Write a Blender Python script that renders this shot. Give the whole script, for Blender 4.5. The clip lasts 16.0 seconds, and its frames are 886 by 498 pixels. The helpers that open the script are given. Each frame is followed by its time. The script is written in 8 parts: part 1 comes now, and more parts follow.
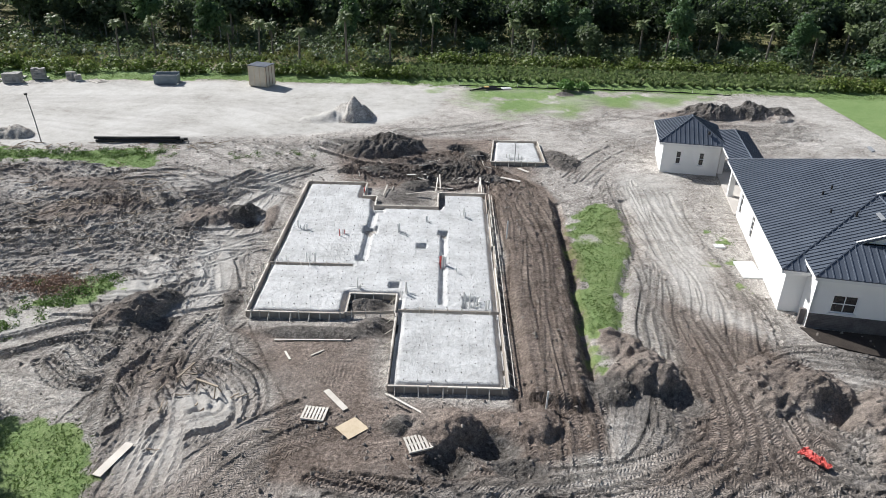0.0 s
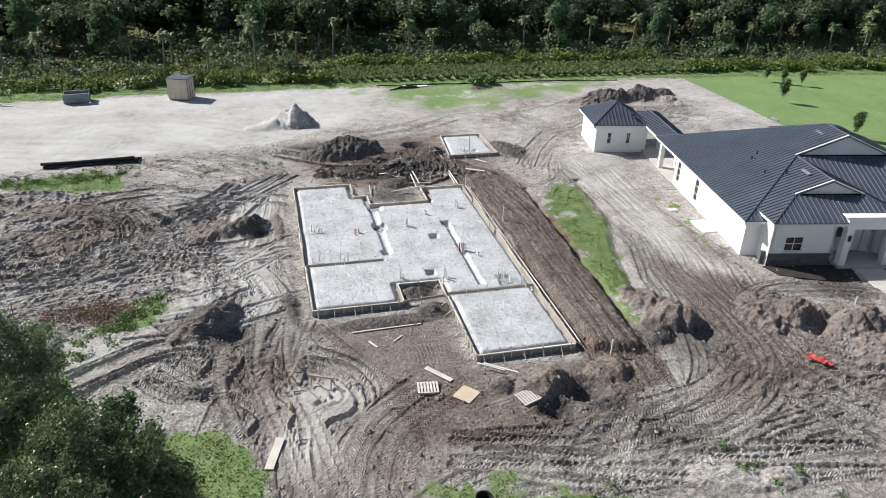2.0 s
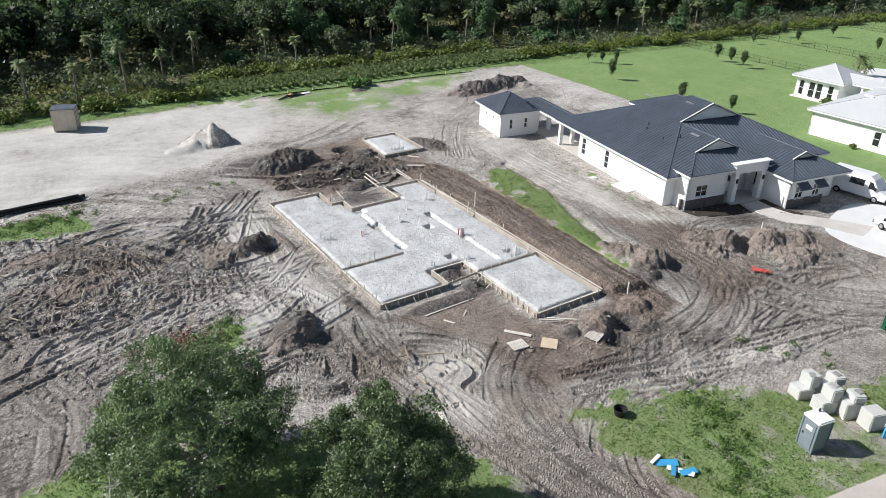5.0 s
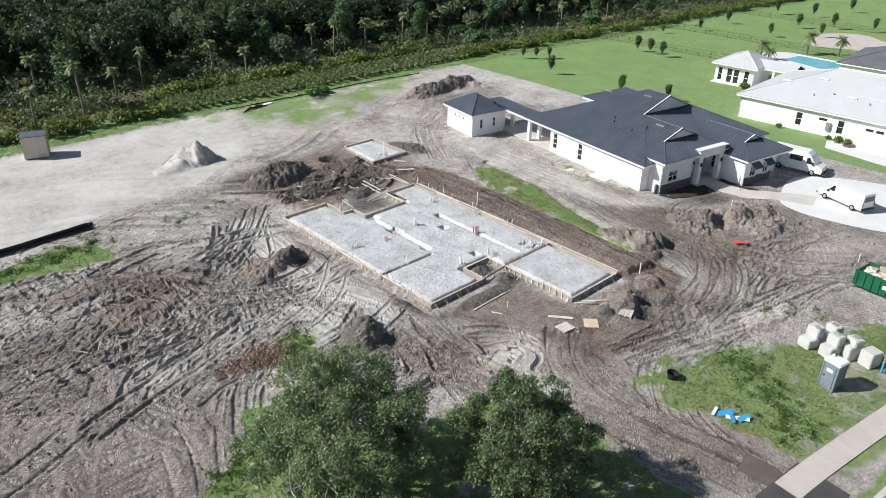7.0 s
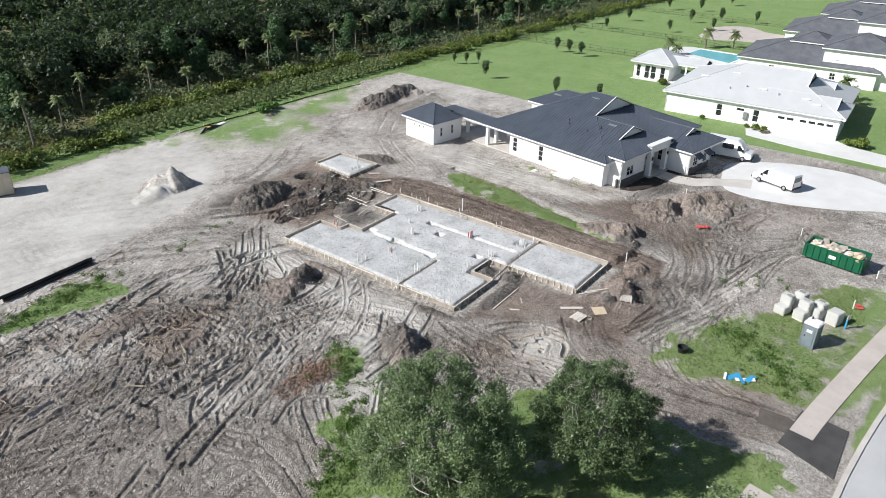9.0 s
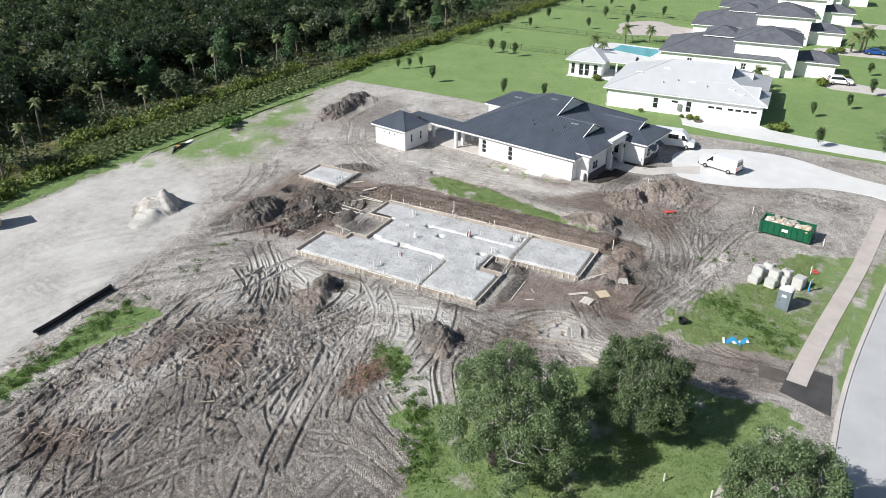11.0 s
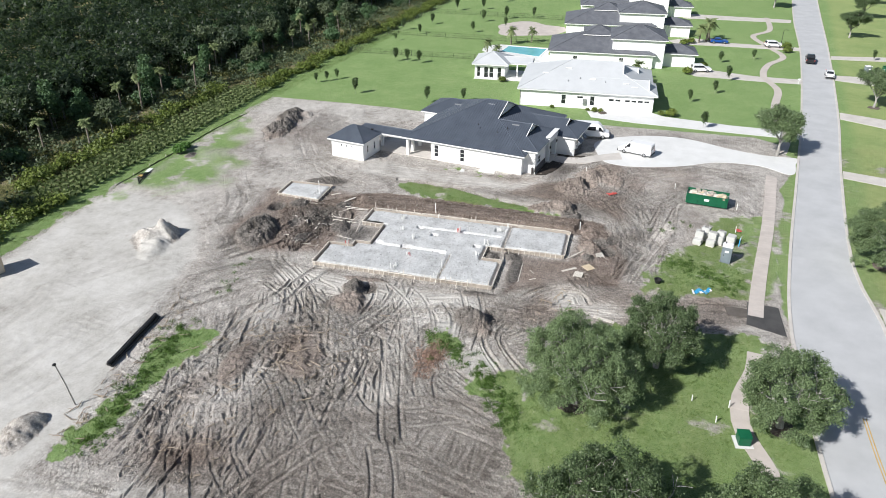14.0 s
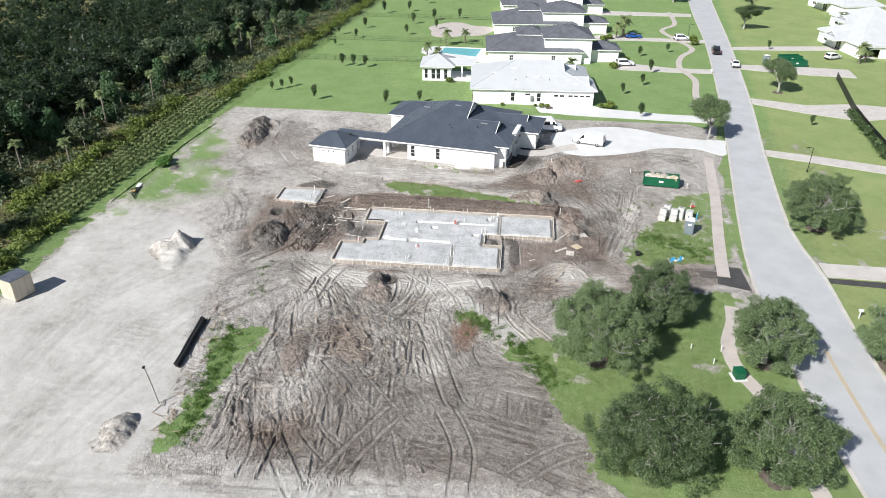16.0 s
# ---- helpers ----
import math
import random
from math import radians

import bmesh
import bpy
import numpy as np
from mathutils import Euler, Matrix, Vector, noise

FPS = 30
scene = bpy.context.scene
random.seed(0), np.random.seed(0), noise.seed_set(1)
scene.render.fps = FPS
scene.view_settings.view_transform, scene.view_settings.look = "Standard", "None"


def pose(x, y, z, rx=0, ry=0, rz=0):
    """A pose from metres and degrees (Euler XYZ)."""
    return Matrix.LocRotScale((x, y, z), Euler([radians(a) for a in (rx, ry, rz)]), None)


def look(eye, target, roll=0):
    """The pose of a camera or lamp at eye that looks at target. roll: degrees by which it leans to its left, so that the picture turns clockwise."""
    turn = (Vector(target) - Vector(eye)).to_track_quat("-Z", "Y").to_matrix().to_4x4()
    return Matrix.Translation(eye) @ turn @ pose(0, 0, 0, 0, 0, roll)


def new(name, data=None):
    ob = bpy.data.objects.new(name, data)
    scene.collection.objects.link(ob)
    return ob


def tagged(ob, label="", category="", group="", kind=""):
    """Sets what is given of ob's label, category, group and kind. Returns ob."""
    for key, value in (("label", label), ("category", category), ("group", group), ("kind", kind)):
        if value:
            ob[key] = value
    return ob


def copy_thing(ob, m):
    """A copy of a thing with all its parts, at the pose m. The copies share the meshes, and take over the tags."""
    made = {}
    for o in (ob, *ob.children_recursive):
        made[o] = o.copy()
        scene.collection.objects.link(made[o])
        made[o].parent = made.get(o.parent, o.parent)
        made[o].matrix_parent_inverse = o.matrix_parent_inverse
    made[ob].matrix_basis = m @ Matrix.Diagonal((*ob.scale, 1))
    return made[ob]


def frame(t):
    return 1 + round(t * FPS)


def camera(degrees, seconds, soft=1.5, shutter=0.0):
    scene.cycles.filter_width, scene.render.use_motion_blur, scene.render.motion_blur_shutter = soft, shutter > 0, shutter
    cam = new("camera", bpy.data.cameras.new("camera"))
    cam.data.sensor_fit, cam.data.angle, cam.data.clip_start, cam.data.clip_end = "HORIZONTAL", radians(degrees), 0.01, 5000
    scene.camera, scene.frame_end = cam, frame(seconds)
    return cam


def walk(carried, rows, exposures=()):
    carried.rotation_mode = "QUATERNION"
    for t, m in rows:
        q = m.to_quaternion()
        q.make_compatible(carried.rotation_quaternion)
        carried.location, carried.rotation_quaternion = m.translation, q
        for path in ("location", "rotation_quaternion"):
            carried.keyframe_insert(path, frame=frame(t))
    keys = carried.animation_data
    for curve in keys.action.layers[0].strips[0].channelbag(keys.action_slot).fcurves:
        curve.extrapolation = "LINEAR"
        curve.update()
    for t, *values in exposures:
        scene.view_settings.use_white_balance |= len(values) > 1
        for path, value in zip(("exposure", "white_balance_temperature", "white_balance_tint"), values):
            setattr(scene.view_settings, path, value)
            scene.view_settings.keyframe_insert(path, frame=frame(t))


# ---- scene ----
cam = camera(63.5, 16.0, 0.5)
PATH = [
    (0, (-0.323, 0.267, 24.441), (-0.293, 2.053, 23.54), 1.5),
    (0.5, (-3.654, -0.997, 24.877), (-3.494, 0.781, 23.974), 1.5),
    (1, (-7.104, -1.944, 25.311), (-6.835, -0.181, 24.407), 1.5),
    (1.5, (-10.759, -2.624, 25.833), (-10.391, -0.879, 24.928), 1.6),
    (2, (-14.516, -3.1, 26.247), (-14.043, -1.381, 25.341), 1.6),
    (2.5, (-18.232, -3.446, 26.742), (-17.657, -1.76, 25.833), 1.6),
    (3, (-21.798, -3.416, 27.118), (-21.138, -1.762, 26.207), 1.6),
    (3.5, (-25.365, -3.201, 27.586), (-24.6, -1.593, 26.675), 1.6),
    (4, (-28.78, -2.865, 28.062), (-27.914, -1.309, 27.15), 1.7),
    (6.5, (-44.011, 1.441, 31.156), (-42.805, 2.74, 30.231), 1.3),
    (7, (-46.719, 2.693, 31.831), (-45.47, 3.948, 30.901), 1.2),
    (7.5, (-49.214, 3.983, 32.68), (-47.915, 5.184, 31.746), 1.2),
    (8, (-51.714, 5.319, 33.317), (-50.366, 6.464, 32.384), 1.1),
    (8.5, (-54.094, 6.711, 34.064), (-52.699, 7.798, 33.128), 0.9),
    (9, (-56.491, 8.093, 34.771), (-55.056, 9.127, 33.837), 0.8),
    (11.5, (-68.558, 16.458, 38.834), (-66.963, 17.206, 37.887), 0.4),
    (12, (-70.976, 18.41, 39.712), (-69.353, 19.095, 38.764), 0.4),
    (12.5, (-73.484, 20.471, 40.548), (-71.834, 21.084, 39.597), 0.3),
    (13, (-76.013, 22.702, 41.485), (-74.343, 23.254, 40.533), 0.3),
    (13.5, (-78.661, 24.887, 42.343), (-76.974, 25.387, 41.392), 0.2),
    (14, (-81.418, 27.355, 43.358), (-79.713, 27.779, 42.403), 0.3),
    (14.5, (-84.176, 29.866, 44.316), (-82.455, 30.215, 43.359), 0.3),
    (15, (-86.886, 32.606, 45.334), (-85.155, 32.892, 44.373), 0.3),
    (15.5, (-89.693, 35.726, 46.424), (-87.955, 35.954, 45.46), 0.4),
    (16, (-92.364, 38.912, 47.44), (-90.62, 39.071, 46.474), 0.4),
]
walk(cam, [(t, look(eye, target, roll)) for t, eye, target, roll in PATH],
     [(0, 0.48), (4, 0.42), (9, 0.39), (12.5, 0.38), (16, 0.48)])

# ---------------------------------------------------------------- world and sun
SUN_AZ, SUN_EL = radians(-51.0), radians(38.0)
sky_world = bpy.data.worlds.new("sky")
scene.world = sky_world
sky_world.use_nodes = True
_sky = sky_world.node_tree.nodes.new("ShaderNodeTexSky")
_sky.sky_type, _sky.sun_disc = "NISHITA", False
_sky.sun_elevation, _sky.sun_rotation = SUN_EL, SUN_AZ % (2 * math.pi)
_bg = sky_world.node_tree.nodes["Background"]
_bg.inputs["Strength"].default_value = 0.058
sky_world.node_tree.links.new(_sky.outputs[0], _bg.inputs["Color"])
_sun = bpy.data.lights.new("sun", "SUN")
_sun.energy, _sun.angle, _sun.color = 4.5, radians(0.6), (1.0, 0.985, 0.955)
_to_sun = Vector((math.sin(SUN_AZ) * math.cos(SUN_EL), math.cos(SUN_AZ) * math.cos(SUN_EL), math.sin(SUN_EL)))
new("sun", _sun).matrix_world = look(_to_sun * 200, (0, 0, 0))


# ---------------------------------------------------------------- materials
class Nodes:
    """A small writer for node materials."""

    def __init__(self, name):
        self.mat = bpy.data.materials.new(name)
        self.mat.use_nodes = True
        self.tree = self.mat.node_tree
        self.bsdf = self.tree.nodes["Principled BSDF"]

    def node(self, kind, **inputs):
        n = self.tree.nodes.new("ShaderNode" + kind)
        for k, v in inputs.items():
            self.put(n.inputs[k.replace("_", " ")], v)
        return n

    def put(self, socket, v):
        if isinstance(v, bpy.types.NodeSocket):
            self.tree.links.new(v, socket)
        elif isinstance(v, tuple) and len(v) == 3 and socket.type == "RGBA":
            socket.default_value = (*v, 1)
        else:
            socket.default_value = v

    def coords(self):
        return self.node("NewGeometry").outputs["Position"]

    def noise(self, scale, detail=4.0, rough=0.55, vector=None, stretch=None):
        v = vector or self.coords()
        if stretch:
            m = self.node("Mapping", Vector=v)
            m.inputs["Scale"].default_value = stretch
            v = m.outputs[0]
        return self.node("TexNoise", Vector=v, Scale=scale, Detail=detail, Roughness=rough).outputs[0]

    def ramp(self, fac, stops):
        r = self.node("ValToRGB", Fac=fac)
        el = r.color_ramp.elements
        while len(el) < len(stops):
            el.new(0.5)
        for e, (p, c) in zip(el, stops):
            e.position, e.color = p, (*c, 1)
        return r.outputs[0]

    def mix(self, fac, a, b, mode="MIX"):
        m = self.tree.nodes.new("ShaderNodeMix")
        m.data_type, m.blend_type = "RGBA", mode
        self.put(m.inputs[0], fac)
        self.put(m.inputs[6], a)
        self.put(m.inputs[7], b)
        return m.outputs[2]

    def math(self, op, a, b=0.0, clamp=False):
        m = self.tree.nodes.new("ShaderNodeMath")
        m.operation, m.use_clamp = op, clamp
        self.put(m.inputs[0], a)
        self.put(m.inputs[1], b)
        return m.outputs[0]

    def bump(self, height, strength=0.5, distance=0.05):
        b = self.node("Bump", Height=height, Strength=strength, Distance=distance)
        self.put(self.bsdf.inputs["Normal"], b.outputs[0])

    def done(self, color, rough=0.8, metal=0.0, spec=0.5):
        self.put(self.bsdf.inputs["Base Color"], color)
        self.put(self.bsdf.inputs["Roughness"], rough)
        self.put(self.bsdf.inputs["Metallic"], metal)
        self.put(self.bsdf.inputs["Specular IOR Level"], spec)
        return self.mat


def surface(name, dark, light, scale=1.0, fine=14.0, rough=0.8, metal=0.0, bump=0.2, distance=0.02, spec=0.4, random_tint=0.0):
    """A plain worn surface: two colours mixed by broad stains and fine grain."""
    n = Nodes(name)
    broad = n.noise(scale, 5, 0.6)
    grain = n.noise(fine, 3, 0.6)
    fac = n.math("ADD", n.math("MULTIPLY", broad, 0.7), n.math("MULTIPLY", grain, 0.3))
    color = n.ramp(fac, [(0.32, dark), (0.68, light)])
    if random_tint:
        r = n.node("ObjectInfo").outputs["Random"]
        color = n.mix(random_tint, color, n.ramp(r, [(0.0, tuple(c * 0.55 for c in dark)), (1.0, tuple(min(1, c * 1.3) for c in light))]))
    if bump:
        n.bump(grain, bump, distance)
    return n.done(color, rough, metal, spec)


def leaf_material(name, dark, light, through_light=0.35, rough=0.55):
    """Leaves: each clump has its own shade, and some light passes through."""
    n = Nodes(name)
    r = n.node("NewGeometry").outputs["Random Per Island"]
    o = n.node("ObjectInfo").outputs["Random"]
    broad = n.math("ADD", n.math("MULTIPLY", n.noise(0.5, 3, 0.6), 0.5), n.math("MULTIPLY", n.noise(0.14, 2, 0.6), 0.5))
    f = n.math("ADD", n.math("MULTIPLY", r, 0.55), n.math("ADD", n.math("MULTIPLY", broad, 0.45), n.math("MULTIPLY", n.math("SUBTRACT", o, 0.5), 0.35)))
    color = n.ramp(f, [(0.1, dark), (0.85, light)])
    n.done(color, rough, 0.0, 0.35)
    t = n.node("BsdfTranslucent", Color=n.mix(0.5, color, (0.12, 0.19, 0.055)))
    m = n.node("MixShader", Fac=through_light)
    n.tree.links.new(n.bsdf.outputs[0], m.inputs[1])
    n.tree.links.new(t.outputs[0], m.inputs[2])
    n.tree.links.new(m.outputs[0], n.tree.nodes["Material Output"].inputs["Surface"])
    return n.mat


def ground_material():
    """Bare earth, sand, damp fill and turf, laid out by the zone map of the ground sheet."""
    n = Nodes("site_ground")
    zone = n.node("Attribute")
    zone.attribute_name = "zone"
    sep = n.node("SeparateColor", Color=zone.outputs["Color"])
    sand, grass, brown = sep.outputs[0], sep.outputs[1], sep.outputs[2]
    extra = n.node("Attribute")
    extra.attribute_name = "wear_shade"
    sep2 = n.node("SeparateColor", Color=extra.outputs["Color"])
    dark, track, wood = sep2.outputs[0], sep2.outputs[1], sep2.outputs[2]
    flow = n.node("Attribute")
    flow.attribute_name = "flow"
    way = flow.outputs["Vector"]
    run = n.node("SeparateXYZ", Vector=way)
    along = n.node("CombineXYZ", X=n.math("MULTIPLY", run.outputs[0], 0.12), Y=run.outputs[1], Z=0.0).outputs[0]
    lugs = n.math("SINE", n.math("MULTIPLY", run.outputs[2], 2 * math.pi / 0.21))
    big = n.noise(0.16, 6, 0.62)
    mid = n.noise(0.9, 7, 0.7)
    fine = n.noise(4.5, 6, 0.75)
    grit = n.noise(17.0, 4, 0.75)
    streak = n.noise(2.2, 5, 0.72, along)
    comb = n.noise(6.5, 4, 0.7, along)
    blotch = n.math("ADD", n.math("MULTIPLY", big, 0.27), n.math("ADD", n.math("MULTIPLY", mid, 0.33), n.math("ADD", n.math("MULTIPLY", fine, 0.24), n.math("MULTIPLY", streak, 0.16))))
    earth = n.ramp(blotch, [(0.4, (0.22, 0.195, 0.175)), (0.48, (0.42, 0.386, 0.353)), (0.57, (0.62, 0.585, 0.545))])
    damp = n.ramp(blotch, [(0.4, (0.13, 0.098, 0.08)), (0.6, (0.38, 0.312, 0.268))])
    # dark soil, and the shade painted on the ground before the house
    black = n.ramp(blotch, [(0.4, (0.045, 0.039, 0.034)), (0.6, (0.25, 0.23, 0.212))])
    calm = n.math("ADD", n.math("MULTIPLY", big, 0.42), n.math("ADD", n.math("MULTIPLY", mid, 0.33), n.math("ADD", n.math("MULTIPLY", fine, 0.22), n.math("MULTIPLY", streak, 0.03))))
    pale = n.ramp(calm, [(0.38, (0.33, 0.31, 0.285)), (0.46, (0.455, 0.44, 0.412)), (0.58, (0.57, 0.555, 0.53))])
    turf = n.ramp(n.math("ADD", n.math("MULTIPLY", blotch, 0.45), n.math("MULTIPLY", grit, 0.55)),
                  [(0.36, (0.06, 0.107, 0.034)), (0.44, (0.145, 0.24, 0.075)), (0.53, (0.245, 0.345, 0.14)), (0.62, (0.38, 0.37, 0.21))])
    turf = n.mix(n.math("MULTIPLY", brown, 0.9, True), turf, n.ramp(mid, [(0.35, (0.13, 0.125, 0.055)), (0.65, (0.3, 0.28, 0.16))]))
    spot = n.node("SeparateXYZ", Vector=n.coords())
    over_road = n.math("MULTIPLY", n.math("SUBTRACT", n.math("ADD", n.math("MULTIPLY", spot.outputs[0], -0.17), -4.0), spot.outputs[1]), 0.5, True)
    turf = n.mix(n.math("MULTIPLY", over_road, n.math("ADD", n.math("MULTIPLY", big, 0.7), -0.05)), turf, (0.4, 0.4, 0.17))
    litter = n.ramp(blotch, [(0.42, (0.06, 0.068, 0.026)), (0.5, (0.15, 0.15, 0.06)), (0.58, (0.36, 0.31, 0.2))])
    edge = n.math("MULTIPLY", n.math("SUBTRACT", fine, 0.5), 0.9)
    edge2 = n.math("MULTIPLY", n.math("SUBTRACT", mid, 0.5), 0.8)

    def sharpen(m, k=2.4):
        s = n.math("ADD", n.math("ADD", m, n.math("MULTIPLY", edge, 0.55)), n.math("MULTIPLY", edge2, 0.45))
        return n.math("ADD", n.math("MULTIPLY", n.math("SUBTRACT", s, 0.5), k), 0.5, True)

    color = n.mix(sharpen(brown, 1.6), earth, damp)
    color = n.mix(sharpen(dark, 1.6), color, black)
    color = n.mix(sharpen(sand, 1.5), color, pale)
    color = n.mix(n.math("MULTIPLY", track, 0.22, True), color, n.mix(0.5, color, (0.1, 0.075, 0.058)))
    color = n.mix(sharpen(grass, 3.2), color, turf)
    color = n.mix(sharpen(wood, 3.0), color, litter)
    gr = n.math("ADD", n.math("MULTIPLY", n.math("SUBTRACT", grit, 0.5), 3.6), 1.0)
    gs = n.math("ADD", n.math("MULTIPLY", n.math("SUBTRACT", comb, 0.5), 0.8), 1.0)
    gf = n.math("ADD", n.math("MULTIPLY", n.math("SUBTRACT", fine, 0.5), 2.0), 1.0)
    rough_soil = n.math("SUBTRACT", 1.0, n.math("MULTIPLY", n.math("ADD", n.math("MULTIPLY", sand, 1.2), grass, True), 0.94), True)
    color = n.mix(rough_soil, color, n.mix(1.0, n.mix(1.0, n.mix(1.0, color, gr, "MULTIPLY"), gf, "MULTIPLY"), gs, "MULTIPLY"))
    h = n.math("ADD", n.math("MULTIPLY", fine, 0.95), n.math("ADD", n.math("MULTIPLY", grit, 0.35), mid))
    h = n.math("ADD", h, n.math("MULTIPLY", n.math("ADD", n.math("MULTIPLY", comb, 0.4), n.math("MULTIPLY", n.math("MULTIPLY", lugs, track), 0.19)), rough_soil))
    lanes = n.node("CombineXYZ", X=n.math("MULTIPLY", run.outputs[0], 0.05), Y=run.outputs[1], Z=0.0).outputs[0]
    lane = n.math("MULTIPLY", n.math("SUBTRACT", n.noise(1.5, 2, 0.5, lanes), 0.47), 9.0, True)
    cleats = n.math("SINE", n.math("ADD", n.math("MULTIPLY", run.outputs[0], 2 * math.pi / 0.23), n.math("MULTIPLY", mid, 9.0)))
    h = n.math("ADD", h, n.math("MULTIPLY", n.math("MULTIPLY", cleats, lane), n.math("MULTIPLY", n.math("MULTIPLY", n.math("SUBTRACT", n.noise(0.3, 2, 0.5), 0.5), 5.0, True), n.math("MULTIPLY", rough_soil, 0.13))))
    n.bump(h, n.math("ADD", n.math("ADD", n.math("MULTIPLY", rough_soil, 0.75), n.math("MULTIPLY", grass, 0.4)), 0.24), 0.2)
    return n.done(color, 0.92, 0.0, 0.2)


M = {}
M["ground"] = ground_material()
def fill_material():
    """Sheeted base: pale plastic over sand, scuffed and grey, with faint bar lines."""
    n = Nodes("sheeted_base")
    broad, mid, grain = n.noise(0.5, 5, 0.65), n.noise(3.0, 5, 0.75), n.noise(13, 4, 0.75)
    f = n.math("ADD", n.math("MULTIPLY", broad, 0.35), n.math("ADD", n.math("MULTIPLY", mid, 0.35), n.math("MULTIPLY", grain, 0.3)))
    color = n.ramp(f, [(0.37, (0.22, 0.22, 0.217)), (0.45, (0.48, 0.482, 0.48)), (0.57, (0.72, 0.725, 0.725))])
    creases = n.node("TexVoronoi", Vector=n.coords(), Scale=2.6)
    color = n.mix(n.math("MULTIPLY", n.math("SUBTRACT", n.noise(6.0, 5, 0.8), 0.53), 5.0, True), color, (0.3, 0.285, 0.27))
    n.bump(n.math("ADD", n.math("ADD", mid, grain), n.math("MULTIPLY", creases.outputs["Distance"], 0.5)), 1.0, 0.07)
    return n.done(color, n.ramp(mid, [(0.3, (0.34,) * 3), (0.7, (0.7,) * 3)]), 0.0, 0.7)


M["fill"] = fill_material()
M["form_wood"] = surface("form_lumber", (0.52, 0.47, 0.41), (0.78, 0.74, 0.67), 1.4, 22, 0.8, random_tint=0.4)
# form lumber darkened to paint in the shade on the boards' outer faces
M["form_dark"] = surface("shade_darkened_form_board", (0.28, 0.24, 0.2), (0.52, 0.46, 0.4), 1.4, 22, 0.85, random_tint=0.3)
M["pale_wood"] = surface("pale_plywood", (0.5, 0.4, 0.27), (0.68, 0.57, 0.42), 1.4, 18, 0.75)
M["white_wood"] = surface("bleached_plank", (0.55, 0.5, 0.44), (0.72, 0.68, 0.62), 1.4, 18, 0.75)
M["stucco"] = surface("white_stucco", (0.82, 0.82, 0.815), (0.89, 0.89, 0.885), 0.6, 30, 0.85, bump=0.25, distance=0.01)
M["trim_white"] = surface("white_trim", (0.76, 0.76, 0.76), (0.84, 0.84, 0.84), 0.8, 20, 0.5, bump=0.0)
M["dark_metal"] = surface("charcoal_metal_roof", (0.095, 0.112, 0.142), (0.14, 0.162, 0.2), 0.5, 9, 0.4, metal=0.35, bump=0.05, spec=0.5)
M["white_metal"] = surface("white_metal_roof", (0.48, 0.495, 0.51), (0.56, 0.575, 0.59), 0.4, 9, 0.5, bump=0.05)
M["slate"] = surface("dark_tile_roof", (0.085, 0.09, 0.105), (0.16, 0.168, 0.188), 0.6, 6, 0.7, bump=0.4, distance=0.03)
M["grey_tile"] = surface("brown_grey_tile_roof", (0.3, 0.27, 0.25), (0.42, 0.39, 0.36), 0.6, 6, 0.7, bump=0.4, distance=0.03)
M["glass"] = surface("dark_window_glass", (0.012, 0.014, 0.017), (0.03, 0.034, 0.04), 0.6, 2, 0.06, bump=0.0, spec=0.8)
M["stone_veneer"] = surface("grey_brick_veneer", (0.09, 0.08, 0.078), (0.2, 0.185, 0.18), 1.5, 12, 0.85, bump=0.4)
M["concrete"] = surface("pale_concrete", (0.46, 0.43, 0.4), (0.62, 0.585, 0.55), 0.5, 20, 0.85)
M["pale_concrete"] = surface("fresh_concrete", (0.6, 0.6, 0.59), (0.72, 0.72, 0.715), 0.35, 16, 0.8)
M["pink_concrete"] = surface("pinkish_concrete_walk", (0.43, 0.385, 0.355), (0.57, 0.515, 0.475), 0.5, 20, 0.85)
M["asphalt"] = surface("bleached_asphalt", (0.4, 0.405, 0.415), (0.51, 0.515, 0.525), 0.25, 40, 0.85, bump=0.3, distance=0.01)
M["new_asphalt"] = surface("dark_wet_asphalt", (0.05, 0.048, 0.047), (0.1, 0.096, 0.093), 0.6, 30, 0.6)
M["yellow_line"] = surface("faded_yellow_paint", (0.4, 0.26, 0.08), (0.6, 0.42, 0.16), 1.5, 30, 0.8)
M["bark"] = surface("grey_bark", (0.2, 0.19, 0.175), (0.48, 0.465, 0.44), 1.6, 14, 0.9, bump=0.6, distance=0.04)
M["palm_bark"] = surface("palm_bark", (0.12, 0.1, 0.08), (0.28, 0.25, 0.21), 1.6, 9, 0.9, bump=0.6, distance=0.04)
M["oak_leaf"] = leaf_material("oak_leaves", (0.036, 0.064, 0.026), (0.275, 0.37, 0.185), 0.34, 0.38)
M["far_leaf"] = leaf_material("deep_woodland_leaves", (0.02, 0.037, 0.024), (0.095, 0.135, 0.085), 0.6, 0.45)
M["bright_leaf"] = leaf_material("bright_green_leaves", (0.05, 0.12, 0.025), (0.17, 0.33, 0.08), 0.35, 0.45)
M["wood_leaf"] = leaf_material("woodland_leaves", (0.03, 0.055, 0.022), (0.13, 0.2, 0.075), 0.3, 0.42)
M["grey_leaf"] = leaf_material("greyish_woodland_leaves", (0.055, 0.078, 0.045), (0.2, 0.25, 0.14), 0.4)
M["edge_leaf"] = leaf_material("young_wood_leaves", (0.035, 0.075, 0.035), (0.15, 0.26, 0.12), 0.42)
M["hedge_leaf"] = leaf_material("yellow_green_hedge_leaves", (0.055, 0.09, 0.018), (0.225, 0.285, 0.06), 0.3)
